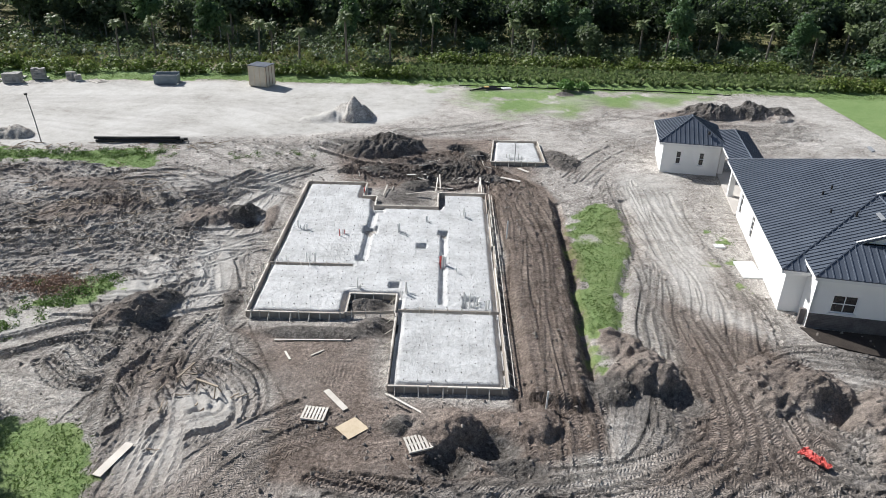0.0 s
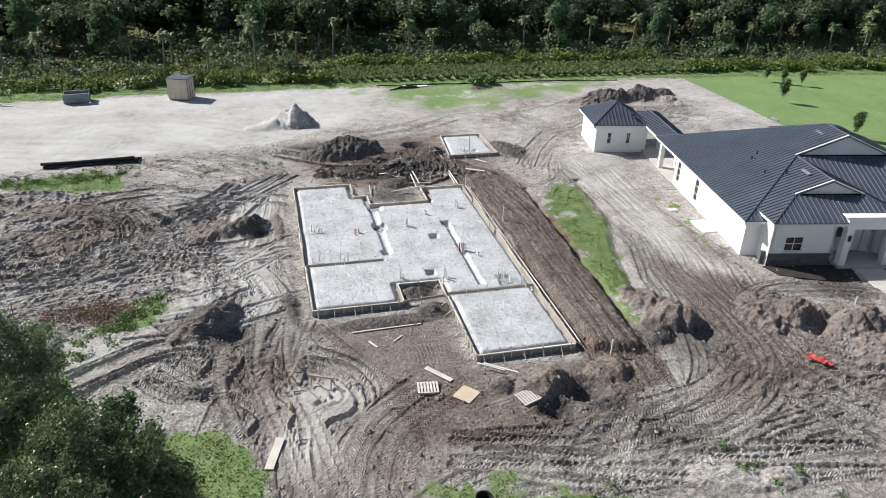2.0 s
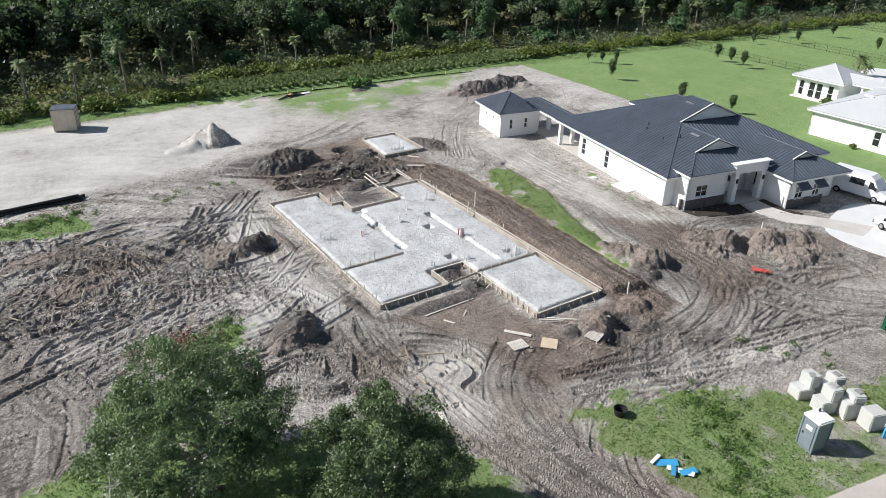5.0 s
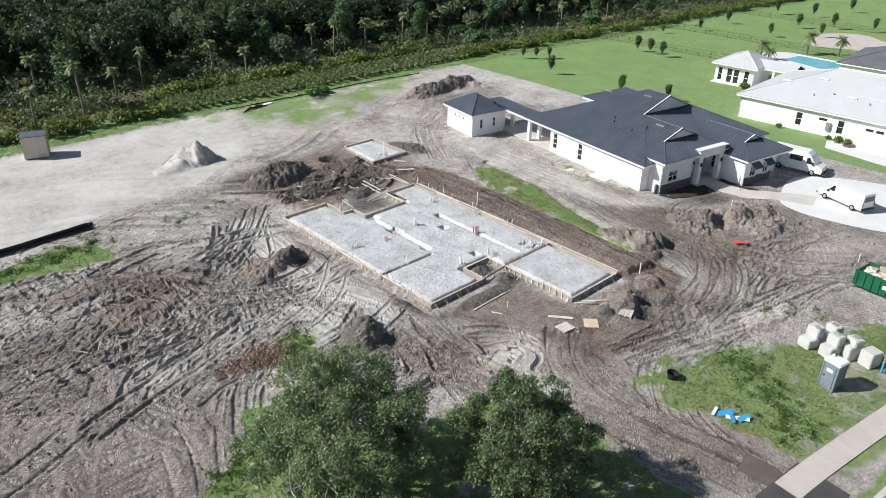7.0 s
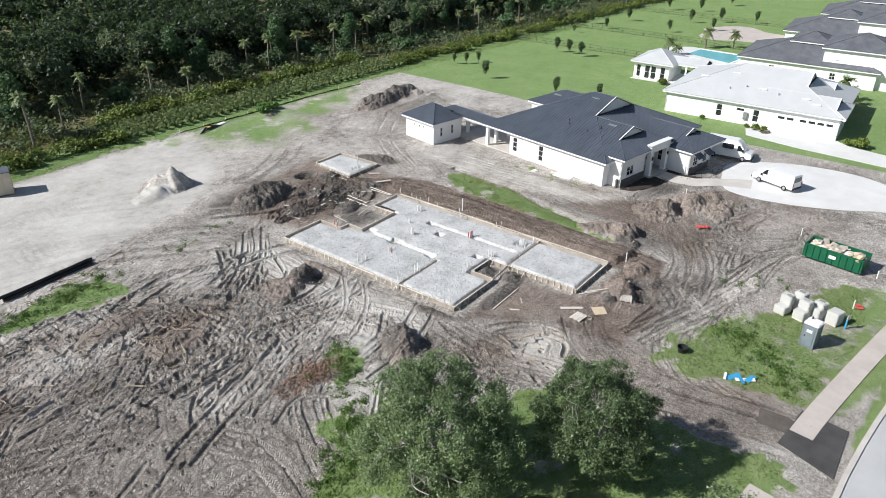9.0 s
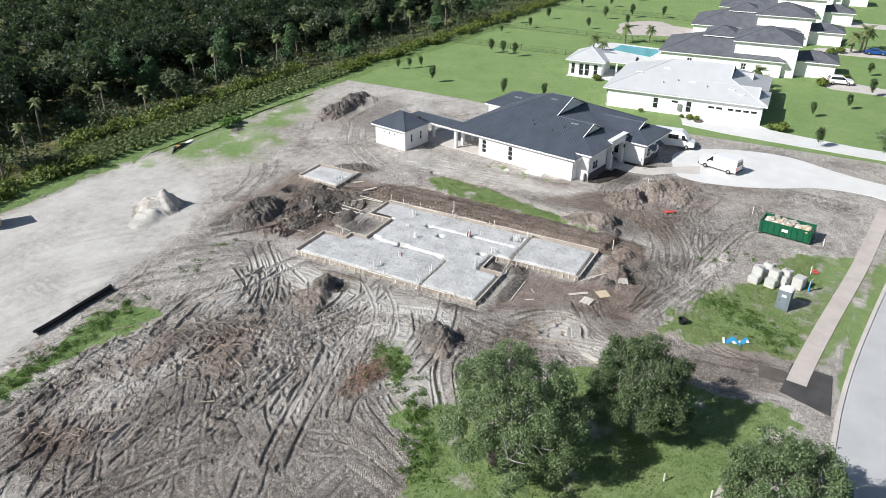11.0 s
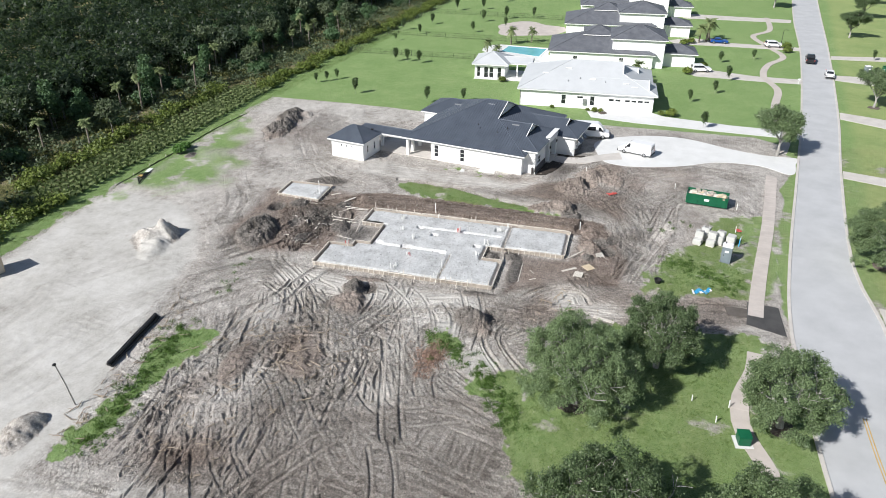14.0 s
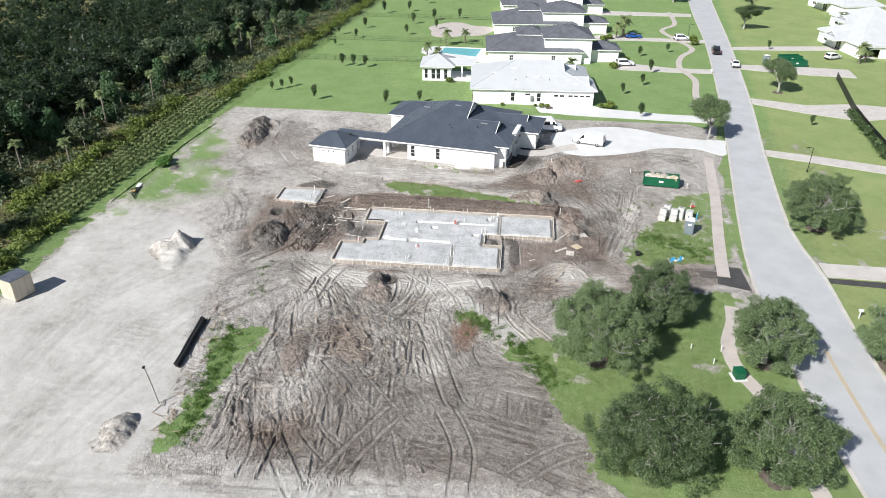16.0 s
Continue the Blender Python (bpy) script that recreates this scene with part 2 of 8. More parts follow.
M["reed_leaf"] = leaf_material("reed_blades", (0.13, 0.175, 0.075), (0.33, 0.39, 0.18), 0.35)
M["palm_leaf"] = leaf_material("palm_fronds", (0.08, 0.115, 0.045), (0.28, 0.34, 0.15), 0.25)
M["weed_leaf"] = leaf_material("weed_leaves", (0.045, 0.095, 0.018), (0.16, 0.27, 0.06), 0.35, 0.5)
M["meadow_blade"] = leaf_material("meadow_blades", (0.13, 0.14, 0.045), (0.36, 0.36, 0.15), 0.35)
M["grass_blade"] = leaf_material("grass_blades", (0.07, 0.125, 0.028), (0.21, 0.29, 0.08), 0.4)
M["green_paint"] = surface("green_painted_steel", (0.004, 0.085, 0.04), (0.012, 0.13, 0.062), 0.8, 12, 0.45, bump=0.1)
M["white_paint"] = surface("white_car_paint", (0.78, 0.78, 0.79), (0.82, 0.82, 0.83), 0.5, 8, 0.22, bump=0.0, spec=0.6)
M["blue_paint"] = surface("blue_car_paint", (0.01, 0.06, 0.25), (0.015, 0.09, 0.36), 0.5, 8, 0.2, bump=0.0, spec=0.6)
M["black_paint"] = surface("black_car_paint", (0.01, 0.01, 0.012), (0.02, 0.02, 0.022), 0.5, 8, 0.2, bump=0.0, spec=0.6)
M["rubber"] = surface("black_rubber", (0.012, 0.012, 0.012), (0.03, 0.03, 0.03), 2, 20, 0.85)
M["steel"] = surface("dull_steel", (0.3, 0.31, 0.32), (0.45, 0.46, 0.47), 1, 12, 0.45, metal=0.6)
M["black_plastic"] = surface("black_plastic", (0.012, 0.012, 0.013), (0.03, 0.03, 0.032), 1, 12, 0.5)
M["pvc"] = surface("white_pvc", (0.7, 0.7, 0.68), (0.8, 0.8, 0.78), 2, 10, 0.45, bump=0.0)
M["red_plastic"] = surface("red_plastic_sheet", (0.42, 0.05, 0.045), (0.65, 0.13, 0.11), 2, 12, 0.5)
M["grey_plastic"] = surface("blue_grey_plastic", (0.16, 0.2, 0.225), (0.24, 0.28, 0.31), 1, 12, 0.5)
M["sign_blue"] = surface("sky_blue_board", (0.03, 0.26, 0.5), (0.06, 0.36, 0.62), 1, 12, 0.6)
M["foam"] = surface("wrapped_white_block", (0.46, 0.46, 0.44), (0.6, 0.6, 0.58), 0.9, 10, 0.75, bump=0.3)
M["crate_paint"] = surface("cream_crate_panel", (0.5, 0.44, 0.35), (0.66, 0.6, 0.5), 0.9, 12, 0.75)
M["tarp"] = surface("blue_grey_tarp", (0.07, 0.08, 0.1), (0.14, 0.16, 0.2), 1.2, 10, 0.5, bump=0.4)
M["pool_water"] = surface("pool_water", (0.12, 0.42, 0.47), (0.2, 0.52, 0.56), 0.3, 2, 0.08, bump=0.0, spec=0.6)
M["puddle"] = surface("muddy_water", (0.1, 0.085, 0.07), (0.16, 0.14, 0.12), 0.8, 3, 0.08, bump=0.0, spec=0.5)
M["rubble"] = surface("mixed_rubble", (0.3, 0.22, 0.17), (0.72, 0.68, 0.62), 2.5, 9, 0.85, random_tint=0.5)
M["fence_black"] = surface("black_fence_metal", (0.01, 0.01, 0.01), (0.025, 0.025, 0.025), 2, 10, 0.5)
M["grey_brick"] = surface("stacked_grey_block", (0.24, 0.23, 0.22), (0.42, 0.41, 0.39), 2, 12, 0.85, random_tint=0.3)
M["dead_wood"] = surface("dead_branches", (0.16, 0.12, 0.09), (0.5, 0.42, 0.33), 2, 12, 0.9, random_tint=0.4)
M["mulch"] = surface("dark_mulch", (0.07, 0.055, 0.045), (0.17, 0.14, 0.12), 2, 14, 0.95, bump=0.6, distance=0.04)
# near-black colour for the shade painted on the ground at the entry
M["entry_shade"] = surface("near_black_entry_shade", (0.022, 0.017, 0.014), (0.06, 0.048, 0.04), 1.5, 16, 0.9, bump=0.7, distance=0.06)
M["chips"] = leaf_material("bark_chips", (0.15, 0.095, 0.07), (0.4, 0.27, 0.21), 0.05, 0.8)
M["rust_soil"] = surface("rusty_chips", (0.12, 0.075, 0.058), (0.27, 0.18, 0.14), 2, 14, 0.95, bump=0.6, distance=0.04)


# ---------------------------------------------------------------- mesh helpers
def mesh_from(name, bm, material):
    me = bpy.data.meshes.new(name)
    bm.to_mesh(me)
    bm.free()
    me.materials.append(material)
    return me


def thing(name, label, category, at=(0, 0, 0), turn=0.0, group="", kind=""):
    ob = new(name)
    ob.matrix_world = pose(*at, 0, 0, turn)
    ob.empty_display_size = 0.2
    return tagged(ob, label, category, group, kind)


def part(name, bm, material, parent=None, label=""):
    ob = new(name, mesh_from(name, bm, material))
    if parent:
        ob.parent = parent
    if label:
        ob["label"] = label
    return ob


def solid(name, bm, material, label, category, at=(0, 0, 0), turn=0.0, group="", kind=""):
    """A thing that is one mesh."""
    ob = new(name, mesh_from(name, bm, material))
    ob.matrix_world = pose(*at, 0, 0, turn)
    return tagged(ob, label, category, group, kind)


def box(bm, x0, x1, y0, y1, z0, z1, m=None):
    vs = [bm.verts.new((x, y, z)) for z in (z0, z1) for y in (y0, y1) for x in (x0, x1)]
    for f in ((0, 2, 3, 1), (4, 5, 7, 6), (0, 1, 5, 4), (2, 6, 7, 3), (0, 4, 6, 2), (1, 3, 7, 5)):
        bm.faces.new([vs[i] for i in f])
    if m is not None:
        bmesh.ops.transform(bm, matrix=m, verts=vs)
    return vs


def boxed(x0, x1, y0, y1, z0, z1, bevel=0.0):
    bm = bmesh.new()
    box(bm, x0, x1, y0, y1, z0, z1)
    if bevel:
        bmesh.ops.bevel(bm, geom=bm.edges[:], offset=bevel, segments=2, affect="EDGES")
    return bm


def prism(pts, z0, z1):
    """An upright block over a plan outline (counter-clockwise)."""
    bm = bmesh.new()
    lo = [bm.verts.new((x, y, z0)) for x, y in pts]
    hi = [bm.verts.new((x, y, z1)) for x, y in pts]
    bm.faces.new(hi)
    bm.faces.new(lo[::-1])
    for i in range(len(pts)):
        j = (i + 1) % len(pts)
        bm.faces.new((lo[i], lo[j], hi[j], hi[i]))
    return bm


def tube(bm, pts, radii, sides=8):
    rings = []
    for i, p in enumerate(pts):
        p = Vector(p)
        d = (Vector(pts[min(i + 1, len(pts) - 1)]) - Vector(pts[max(i - 1, 0)])).normalized()
        a = d.orthogonal().normalized()
        b = d.cross(a)
        r = radii[i] if hasattr(radii, "__len__") else radii
        rings.append([bm.verts.new(p + r * (math.cos(2 * math.pi * k / sides) * a + math.sin(2 * math.pi * k / sides) * b)) for k in range(sides)])
    for r0, r1 in zip(rings, rings[1:]):
        b0, best = 0, 1e9
        for s in range(sides):
            dist = (r0[0].co - r1[s].co).length
            if dist < best:
                b0, best = s, dist
        for k in range(sides):
            bm.faces.new((r0[k], r0[(k + 1) % sides], r1[(k + 1 + b0) % sides], r1[(k + b0) % sides]))
    bm.faces.new(rings[0][::-1])
    bm.faces.new(rings[-1])
    return bm


def numpy_mesh(name, verts, faces, material, smooth=False):
    """A mesh from arrays: verts (n, 3), faces (m, 3 or 4)."""
    verts, faces = np.asarray(verts, np.float32), np.asarray(faces, np.int32)
    me = bpy.data.meshes.new(name)
    k = faces.shape[1]
    me.vertices.add(len(verts))
    me.vertices.foreach_set("co", verts.ravel())
    me.loops.add(faces.size)
    me.loops.foreach_set("vertex_index", faces.ravel())
    me.polygons.add(len(faces))
    me.polygons.foreach_set("loop_start", np.arange(0, faces.size, k, dtype=np.int32))
    me.polygons.foreach_set("use_smooth", np.full(len(faces), smooth))
    me.update(calc_edges=True)
    me.materials.append(material)
    return me


# ---------------------------------------------------------------- noise on arrays
_table = np.random.RandomState(7).rand(256, 256)


def value_noise(x, y, seed=0):
    x, y = x + 37.3 * seed + 1000, y + 91.7 * seed + 1000
    xi, yi = np.floor(x).astype(int), np.floor(y).astype(int)
    u, v = x - xi, y - yi
    u, v = u * u * (3 - 2 * u), v * v * (3 - 2 * v)
    a, b = _table[xi % 256, yi % 256], _table[(xi + 1) % 256, yi % 256]
    c, d = _table[xi % 256, (yi + 1) % 256], _table[(xi + 1) % 256, (yi + 1) % 256]
    return (a * (1 - u) + b * u) * (1 - v) + (c * (1 - u) + d * u) * v * 1.0


def fbm(x, y, size, octaves=4, seed=0, gain=0.5):
    """Fractal noise from -1 to 1 whose largest lumps are of that size."""
    total, amp, f, norm = 0, 1.0, 1.0 / size, 0
    for o in range(octaves):
        total = total + amp * (value_noise(x * f, y * f, seed + o * 3) * 2 - 1)
        norm, amp, f = norm + amp, amp * gain, f * 2.03
    return total / norm

# ---------------------------------------------------------------- ground: plan of zones, ruts and heaps
RES, GX0, GX1, GY0, GY1 = 0.11, -64.0, 66.0, -18.0, 114.0
gx = np.arange(GX0, GX1, RES)
gy = np.arange(GY0, GY1, RES)
RX, RY = np.meshgrid(gx, gy)
WX = RX + 1.1 * fbm(RX, RY, 5.0, 4, 11)
WY = RY + 1.1 * fbm(RX, RY, 5.0, 4, 12)


HX = [-140, -60, -38, -6, 17, 40, 63, 83, 108, 170, 260, 420]
HY = [99, 100.5, 102.0, 102.0, 101.0, 100.0, 99.0, 97.0, 94.5, 89.5, 82, 66]


def hedge_y(x):
    """The line of the hedge and ditch along the back of the lots."""
    return np.interp(x, HX, HY)


def plan_window(x, y, r):
    i0, i1 = np.searchsorted(gy, [y - r, y + r])
    j0, j1 = np.searchsorted(gx, [x - r, x + r])
    return slice(i0, i1), slice(j0, j1)


def zone_mask(pts, soft=0.8, warp=1.0):
    """1 inside an outline, 0 outside, with an uneven, soft border."""
    x, y = RX + (WX - RX) * warp, RY + (WY - RY) * warp
    lo, hi = np.min(pts, axis=0) - 4, np.max(pts, axis=0) + 4
    out = np.zeros_like(RX)
    i0, i1 = np.searchsorted(gy, [lo[1], hi[1]])
    j0, j1 = np.searchsorted(gx, [lo[0], hi[0]])
    x, y = x[i0:i1, j0:j1], y[i0:i1, j0:j1]
    inside, dist = np.zeros(x.shape, bool), np.full(x.shape, 1e9)
    for (ax, ay), (bx, by) in zip(pts, pts[1:] + pts[:1]):
        cross = ((ay > y) != (by > y)) & (x < (bx - ax) * (y - ay) / (by - ay + 1e-9) + ax)
        inside ^= cross
        ex, ey = bx - ax, by - ay
        t = np.clip(((x - ax) * ex + (y - ay) * ey) / (ex * ex + ey * ey), 0, 1)
        dist = np.minimum(dist, np.hypot(x - ax - t * ex, y - ay - t * ey))
    s = np.where(inside, dist, -dist)
    out[i0:i1, j0:j1] = np.clip(0.5 + s / soft, 0, 1)
    return out


def patch(x, y, rx, ry, turn=0.0):
    c, s = math.cos(radians(turn)), math.sin(radians(turn))
    w = plan_window(x, y, 1.3 * max(rx, ry) + 1.5)
    dx, dy = WX[w] - x, WY[w] - y
    out = np.zeros_like(RX)
    out[w] = np.clip(1.25 - np.hypot((c * dx + s * dy) / rx, (-s * dx + c * dy) / ry), 0, 1)
    return out


sand = np.maximum.reduce([
    zone_mask([(-63, 70.5), (-44, 69.8), (-28, 73), (-13, 76), (-8, 78.5), (-1, 85), (3, 96), (-1, 98.5), (-26, 98.5), (-50, 97), (-63, 93)], 3.0),
    0.8 * zone_mask([(-64, 112), (-64, 58), (-52, 60), (-50, 66), (-49, 72), (-45, 73.4), (-50, 80), (-58, 100)], 2.5),
    zone_mask([(-64, 62), (-64, 22), (-49.4, 22), (-49.2, 32), (-48.2, 44), (-48.0, 62)], 1.6) * (0.56 + 0.25 * fbm(RX, RY, 5, 4, 44)),
    0.45 * zone_mask([(38, 97), (51.5, 97), (51, 79), (50, 58), (44, 60), (40, 74), (46, 84)], 3.0),
    0.24 * zone_mask([(13, 62), (22, 66), (26, 76), (40, 90), (30, 97), (8, 97), (4, 88), (10, 76)], 4.0) * (1 + fbm(RX, RY, 5, 4, 45)),
    0.55 * zone_mask([(17, 66), (23, 66), (20, 46), (21, 38), (17.5, 38), (15.5, 48)], 2.0),
    0.6 * zone_mask([(-16.5, 64), (-12.5, 63), (-13, 52), (-14, 40), (-17, 38), (-18, 50)], 2.0),
    0.75 * patch(-12.4, 30.2, 3.4, 3.0), 0.62 * patch(-13.6, 26.4, 2.8, 4.4, 10), 0.5 * patch(-19, 44, 2.2, 4, 20),
    0.42 * patch(-22, 61, 7, 2.5), 0.35 * patch(-36, 59, 8, 3), 0.5 * patch(-26, 37.5, 4, 2.5), 0.2 * patch(-42, 56, 4, 5),
    0.3 * patch(4.5, 20.4, 6, 1.3, -8), 0.35 * patch(23, 33, 6, 1.5, -10), 0.4 * patch(-32, 46, 5, 2), 0.25 * patch(12, 77, 8, 5), 0.4 * patch(-24, 46.5, 5, 2.0), 0.9 * patch(-20.6, 42.2, 3.2, 2.0, 15), 0.55 * patch(-26.2, 37.0, 3, 3.4), 0.4 * patch(-38, 60, 7, 4),
    0.4 * patch(-2, 87, 10, 8), 0.3 * patch(30, 72, 5, 9), 0.35 * patch(27, 20, 6, 5),
])
brown = np.maximum.reduce([
    1.25 * zone_mask([(5, 26), (9, 27), (9.5, 40), (10.5, 52), (10, 62), (6, 68), (3, 70), (4.6, 58), (4.6, 31)], 1.2),
    zone_mask([(-13, 37.5), (-3.2, 38), (-3, 31), (5, 30), (7, 26), (-2, 24), (-8, 25), (-9, 31)], 1.6),
    0.8 * zone_mask([(-8, 60), (8, 60), (10, 66), (8, 76), (-8, 76), (-11, 70)], 2.5),
    0.7 * zone_mask([(9, 24), (18, 24), (24, 31), (19, 40), (14, 42), (13, 30)], 2.5),
    0.22 * zone_mask([(-48, 60), (-30, 64), (-24, 60), (-26, 48), (-30, 38), (-38, 33), (-47, 36)], 3.0),
    0.6 * patch(-16, 34, 4, 6), 0.9 * patch(37, 87, 9, 4), 0.4 * patch(29, 78, 10, 5, 20), 0.5 * patch(16, 52, 3, 10), 0.25 * patch(16, 72, 9, 6, 30), 0.3 * patch(24, 88, 8, 3),
    0.5 * zone_mask([(-6, 28), (-14, 36), (-16.5, 28), (-14.6, 19), (-14.4, 13), (-11, 8), (-8.4, 8), (-9.1, 14.8), (-8, 21), (-6, 23.3)], 1.5),
    0.4 * zone_mask([(-48, 66), (-42, 66), (-37, 63), (-37, 57), (-35, 48), (-31, 40), (-31.4, 33), (-40, 30.5), (-48.6, 28.5)], 2.0), 0.7 * patch(-43.5, 59, 5.5, 7), 0.55 * patch(28, 20, 9, 9), 0.5 * patch(20, 43, 3, 9),
    0.6 * patch(-9, 14, 5, 7, 20), 0.6 * patch(24, 24, 7, 4), 0.5 * patch(-40, 28, 5, 6), 0.45 * patch(30, 84, 14, 8), 0.4 * patch(8, 15, 12, 6), 0.7 * patch(-28, 56, 5, 4), 0.5 * patch(-14.2, 50, 0.9, 12), 0.6 * patch(-36, 62, 5, 2),
])
dark = np.maximum.reduce([
    0.2 * zone_mask([(-42, 66), (-26, 66), (-18, 62), (-17, 50), (-20, 42), (-30, 42), (-42, 47)], 3.0),
    0.3 * patch(7, 46, 2.4, 16), 0.95 * patch(0, 66, 8, 5), 0.7 * patch(-18.5, 40, 4, 4), 0.35 * patch(-17, 54, 5, 4), 0.5 * patch(-13.6, 46, 0.6, 8), 0.4 * patch(-33, 65, 5, 2, -10), 0.6 * patch(-8.5, 74, 4, 2.5),
    0.55 * patch(12, 31, 4, 4), 0.55 * patch(2.5, 24, 9, 3.4), 0.7 * patch(37, 87, 8, 3.5), 0.4 * patch(13, 43, 3, 7, -10),
    # patches at (26, 34.4) and (33, 33.5) paint the house's shade on the soil
    0.5 * patch(22, 62, 9, 1.6, 30), 0.5 * patch(-36, 72.5, 7, 1.5), 0.45 * patch(20, 26, 6, 4), 0.55 * patch(46.5, 15, 2.2, 10), 1.1 * patch(26, 34.4, 4, 2.0, -11), 1.0 * patch(-2.8, 58.2, 3.2, 2.4), 0.9 * patch(-4.2, 40.0, 2.2, 1.4), 0.5 * patch(-14, 72, 4, 3), 0.5 * patch(-17, 76, 3.4, 1.2), 0.5 * patch(-13.3, 40, 0.6, 2.4), 0.3 * patch(-13.4, 55, 0.5, 6), 0.5 * patch(-30, 73.2, 9, 1.3), 0.7 * patch(-40, 71.9, 5.5, 1.5, 4), 1.0 * patch(33, 33.5, 3, 2.4, -11),
])
brown = np.clip(brown * (0.98 + 0.45 * fbm(RX, RY, 7, 4, 41)), 0, 1)
dark = np.clip(dark * (0.8 + 0.9 * fbm(RX, RY, 4.5, 4, 42)), 0, 1)
grass = np.maximum.reduce([
    zone_mask([(12.4, 58.5), (15.6, 58.8), (14.8, 49.5), (12.4, 44), (10.9, 37), (9.7, 33), (8.8, 33.2), (9.5, 39.5), (9.9, 49)], 0.8),
    zone_mask([(-47.2, 70.8), (-46.9, 66.6), (-43, 67.3), (-40.2, 67.4), (-37, 67.2), (-34.9, 66.8), (-29.4, 64.4), (-26.2, 64.6), (-26.2, 66), (-28.3, 69.2), (-30.1, 70.4), (-34.1, 69.6), (-38.6, 69.0), (-42.8, 70)], 0.9, 1.1),
    zone_mask([(-24.5, 43.6), (-21.2, 43.5), (-22.8, 39.5), (-25.2, 39.6)], 0.8),
    zone_mask([(-29.5, 38.6), (-28, 37), (-26.8, 33), (-23, 28.6), (-18.3, 26), (-16, 21), (-14.2, 10.6), (-30, 9), (-60, 9), (-60, 20), (-50, 27), (-46, 29.2), (-40.4, 30.6), (-39.4, 32), (-35, 33.3), (-31.4, 34.2), (-31, 38)], 0.8, 0.5),
    zone_mask([(-5.8, 23), (6.4, 16.2), (9.5, 15.3), (10, 12), (14, 12.8), (16.5, 6), (16.5, 4), (-7.4, 8), (-8.3, 14.5), (-9.3, 21.5)], 1.0),
    zone_mask([(-63, 95), (-50, 98), (-26, 99.3), (0, 99.2), (8, 98.3), (36, 97.2), (52, 97.5), (66, 96), (66, 106), (-63, 106)], 1.2),
    zone_mask([(51.5, 100), (51, 79), (49.5, 58), (50.5, 40), (50.5, 3), (47, -2), (66, -18), (66, 100)], 0.7, 0.3),
    0.85 * zone_mask([(-3, 98), (40, 97), (34, 91), (20, 88), (17, 83), (6, 82), (0, 90)], 4.0) * (0.75 + 0.7 * fbm(RX, RY, 3.5, 4, 31)),
    0.7 * zone_mask([(22, 55.5), (24.2, 55), (21.4, 41), (19.6, 41.8), (20.6, 46)], 0.8) * (0.7 + 0.6 * fbm(RX, RY, 1.5, 3, 32)),
    0.8 * patch(-17.8, 25.5, 0.8, 1.6, 20), 0.6 * patch(-2, 23.5, 1.5, 2), 0.55 * patch(18.5, 32.5, 0.9, 0.6), 0.5 * patch(19.3, 25.3, 0.8, 0.7),
])
grass = np.maximum(grass, np.clip((7.2 - 0.02 * RX - WY - np.where(RX > 0, 0.175 * RX, -0.02 * RX)) / 0.8, 0, 1) * (RX > -60))
grass = np.where((RX < -16) & (RX > -24) & (RY < 26), np.maximum(grass, zone_mask([(-23.5, 26), (-17.6, 25), (-16.6, 20), (-14.4, 10), (-24, 9)], 0.8)), grass)
grass = np.maximum(grass, np.maximum(zone_mask([(-23, 29), (-16.8, 28.7), (-15.9, 25.7), (-15.4, 22), (-14.2, 10), (-24, 9)], 0.8, 0.5), zone_mask([(-60, 12), (-24, 12), (-24, 4), (-60, 6)], 0.8)))
ragged = (RX < 48.5) & (RY > 7.5)
for _ in range(6):
    soft_g = grass.copy()
    for ax in (0, 1):
        soft_g = (np.roll(soft_g, 4, ax) + soft_g + np.roll(soft_g, -4, ax)) / 3
    grass = np.where(ragged, soft_g, grass)
rag = np.clip((grass - 0.5 + 0.55 * fbm(RX, RY, 1.8, 4, 34, 0.65) + 0.2 * fbm(RX, RY, 0.5, 2, 35)) * 3 + 0.5, 0, 1)
grass = np.where(ragged & (grass > 0.02) & ((RY < 80) | (RX < -6) | (RY > 98)), rag, grass)
brown = np.maximum(brown, 0.28 * grass * (RX < 49) * (RY < 62) * (0.7 + 0.8 * fbm(RX, RY, 2.5, 4, 37)))
weedy = 1 - 0.62 * np.clip(fbm(RX, RY, 3.0, 5, 33, 0.65) * 2.2 - 0.1, 0, 1) * (RX < 49) * (RY < 98) * (RX > -34)
grass *= weedy
worn = (RX > -11) & (RX < 17.5) & (RY > 7) & (RY < 24)
grass = np.where(worn, grass * np.clip(0.74 + 0.5 * fbm(RX, RY, 1.6, 4, 36, 0.7), 0, 1), grass)
sand *= 1 - grass
wood_zone = np.clip((RY - hedge_y(RX) - 3.4 + 1.2 * fbm(RX, RY, 6, 3, 51)) / 1.2, 0, 1)
bare = np.clip(1 - grass - wood_zone, 0, 1)
smooth_sand = np.clip(sand * 1.2 - 0.1, 0, 1)

height = np.zeros_like(RX)
track = np.zeros_like(RX)

# directions of work: cells of soil, each dragged one way and a little curved
def local_heading(x, y):
    a = np.full(x.shape, 8.0)
    a = np.where((x > 4.5) & (x < 10.5) & (y > 26), 88, a)
    a = np.where((x >= 10.5) & (x < 24) & (y > 34), 84, a)
    a = np.where((x > -14) & (x < 4.5) & (y < 38), 20, a)
    a = np.where((x > -20) & (x < -13) & (y > 40), 80, a)
    a = np.where((x <= -12) & (y < 38), 55, a)
    a = np.where((x < -34) & (y < 50), 78, a)
    return np.where((y > 62) & (x > -14), 25, a)


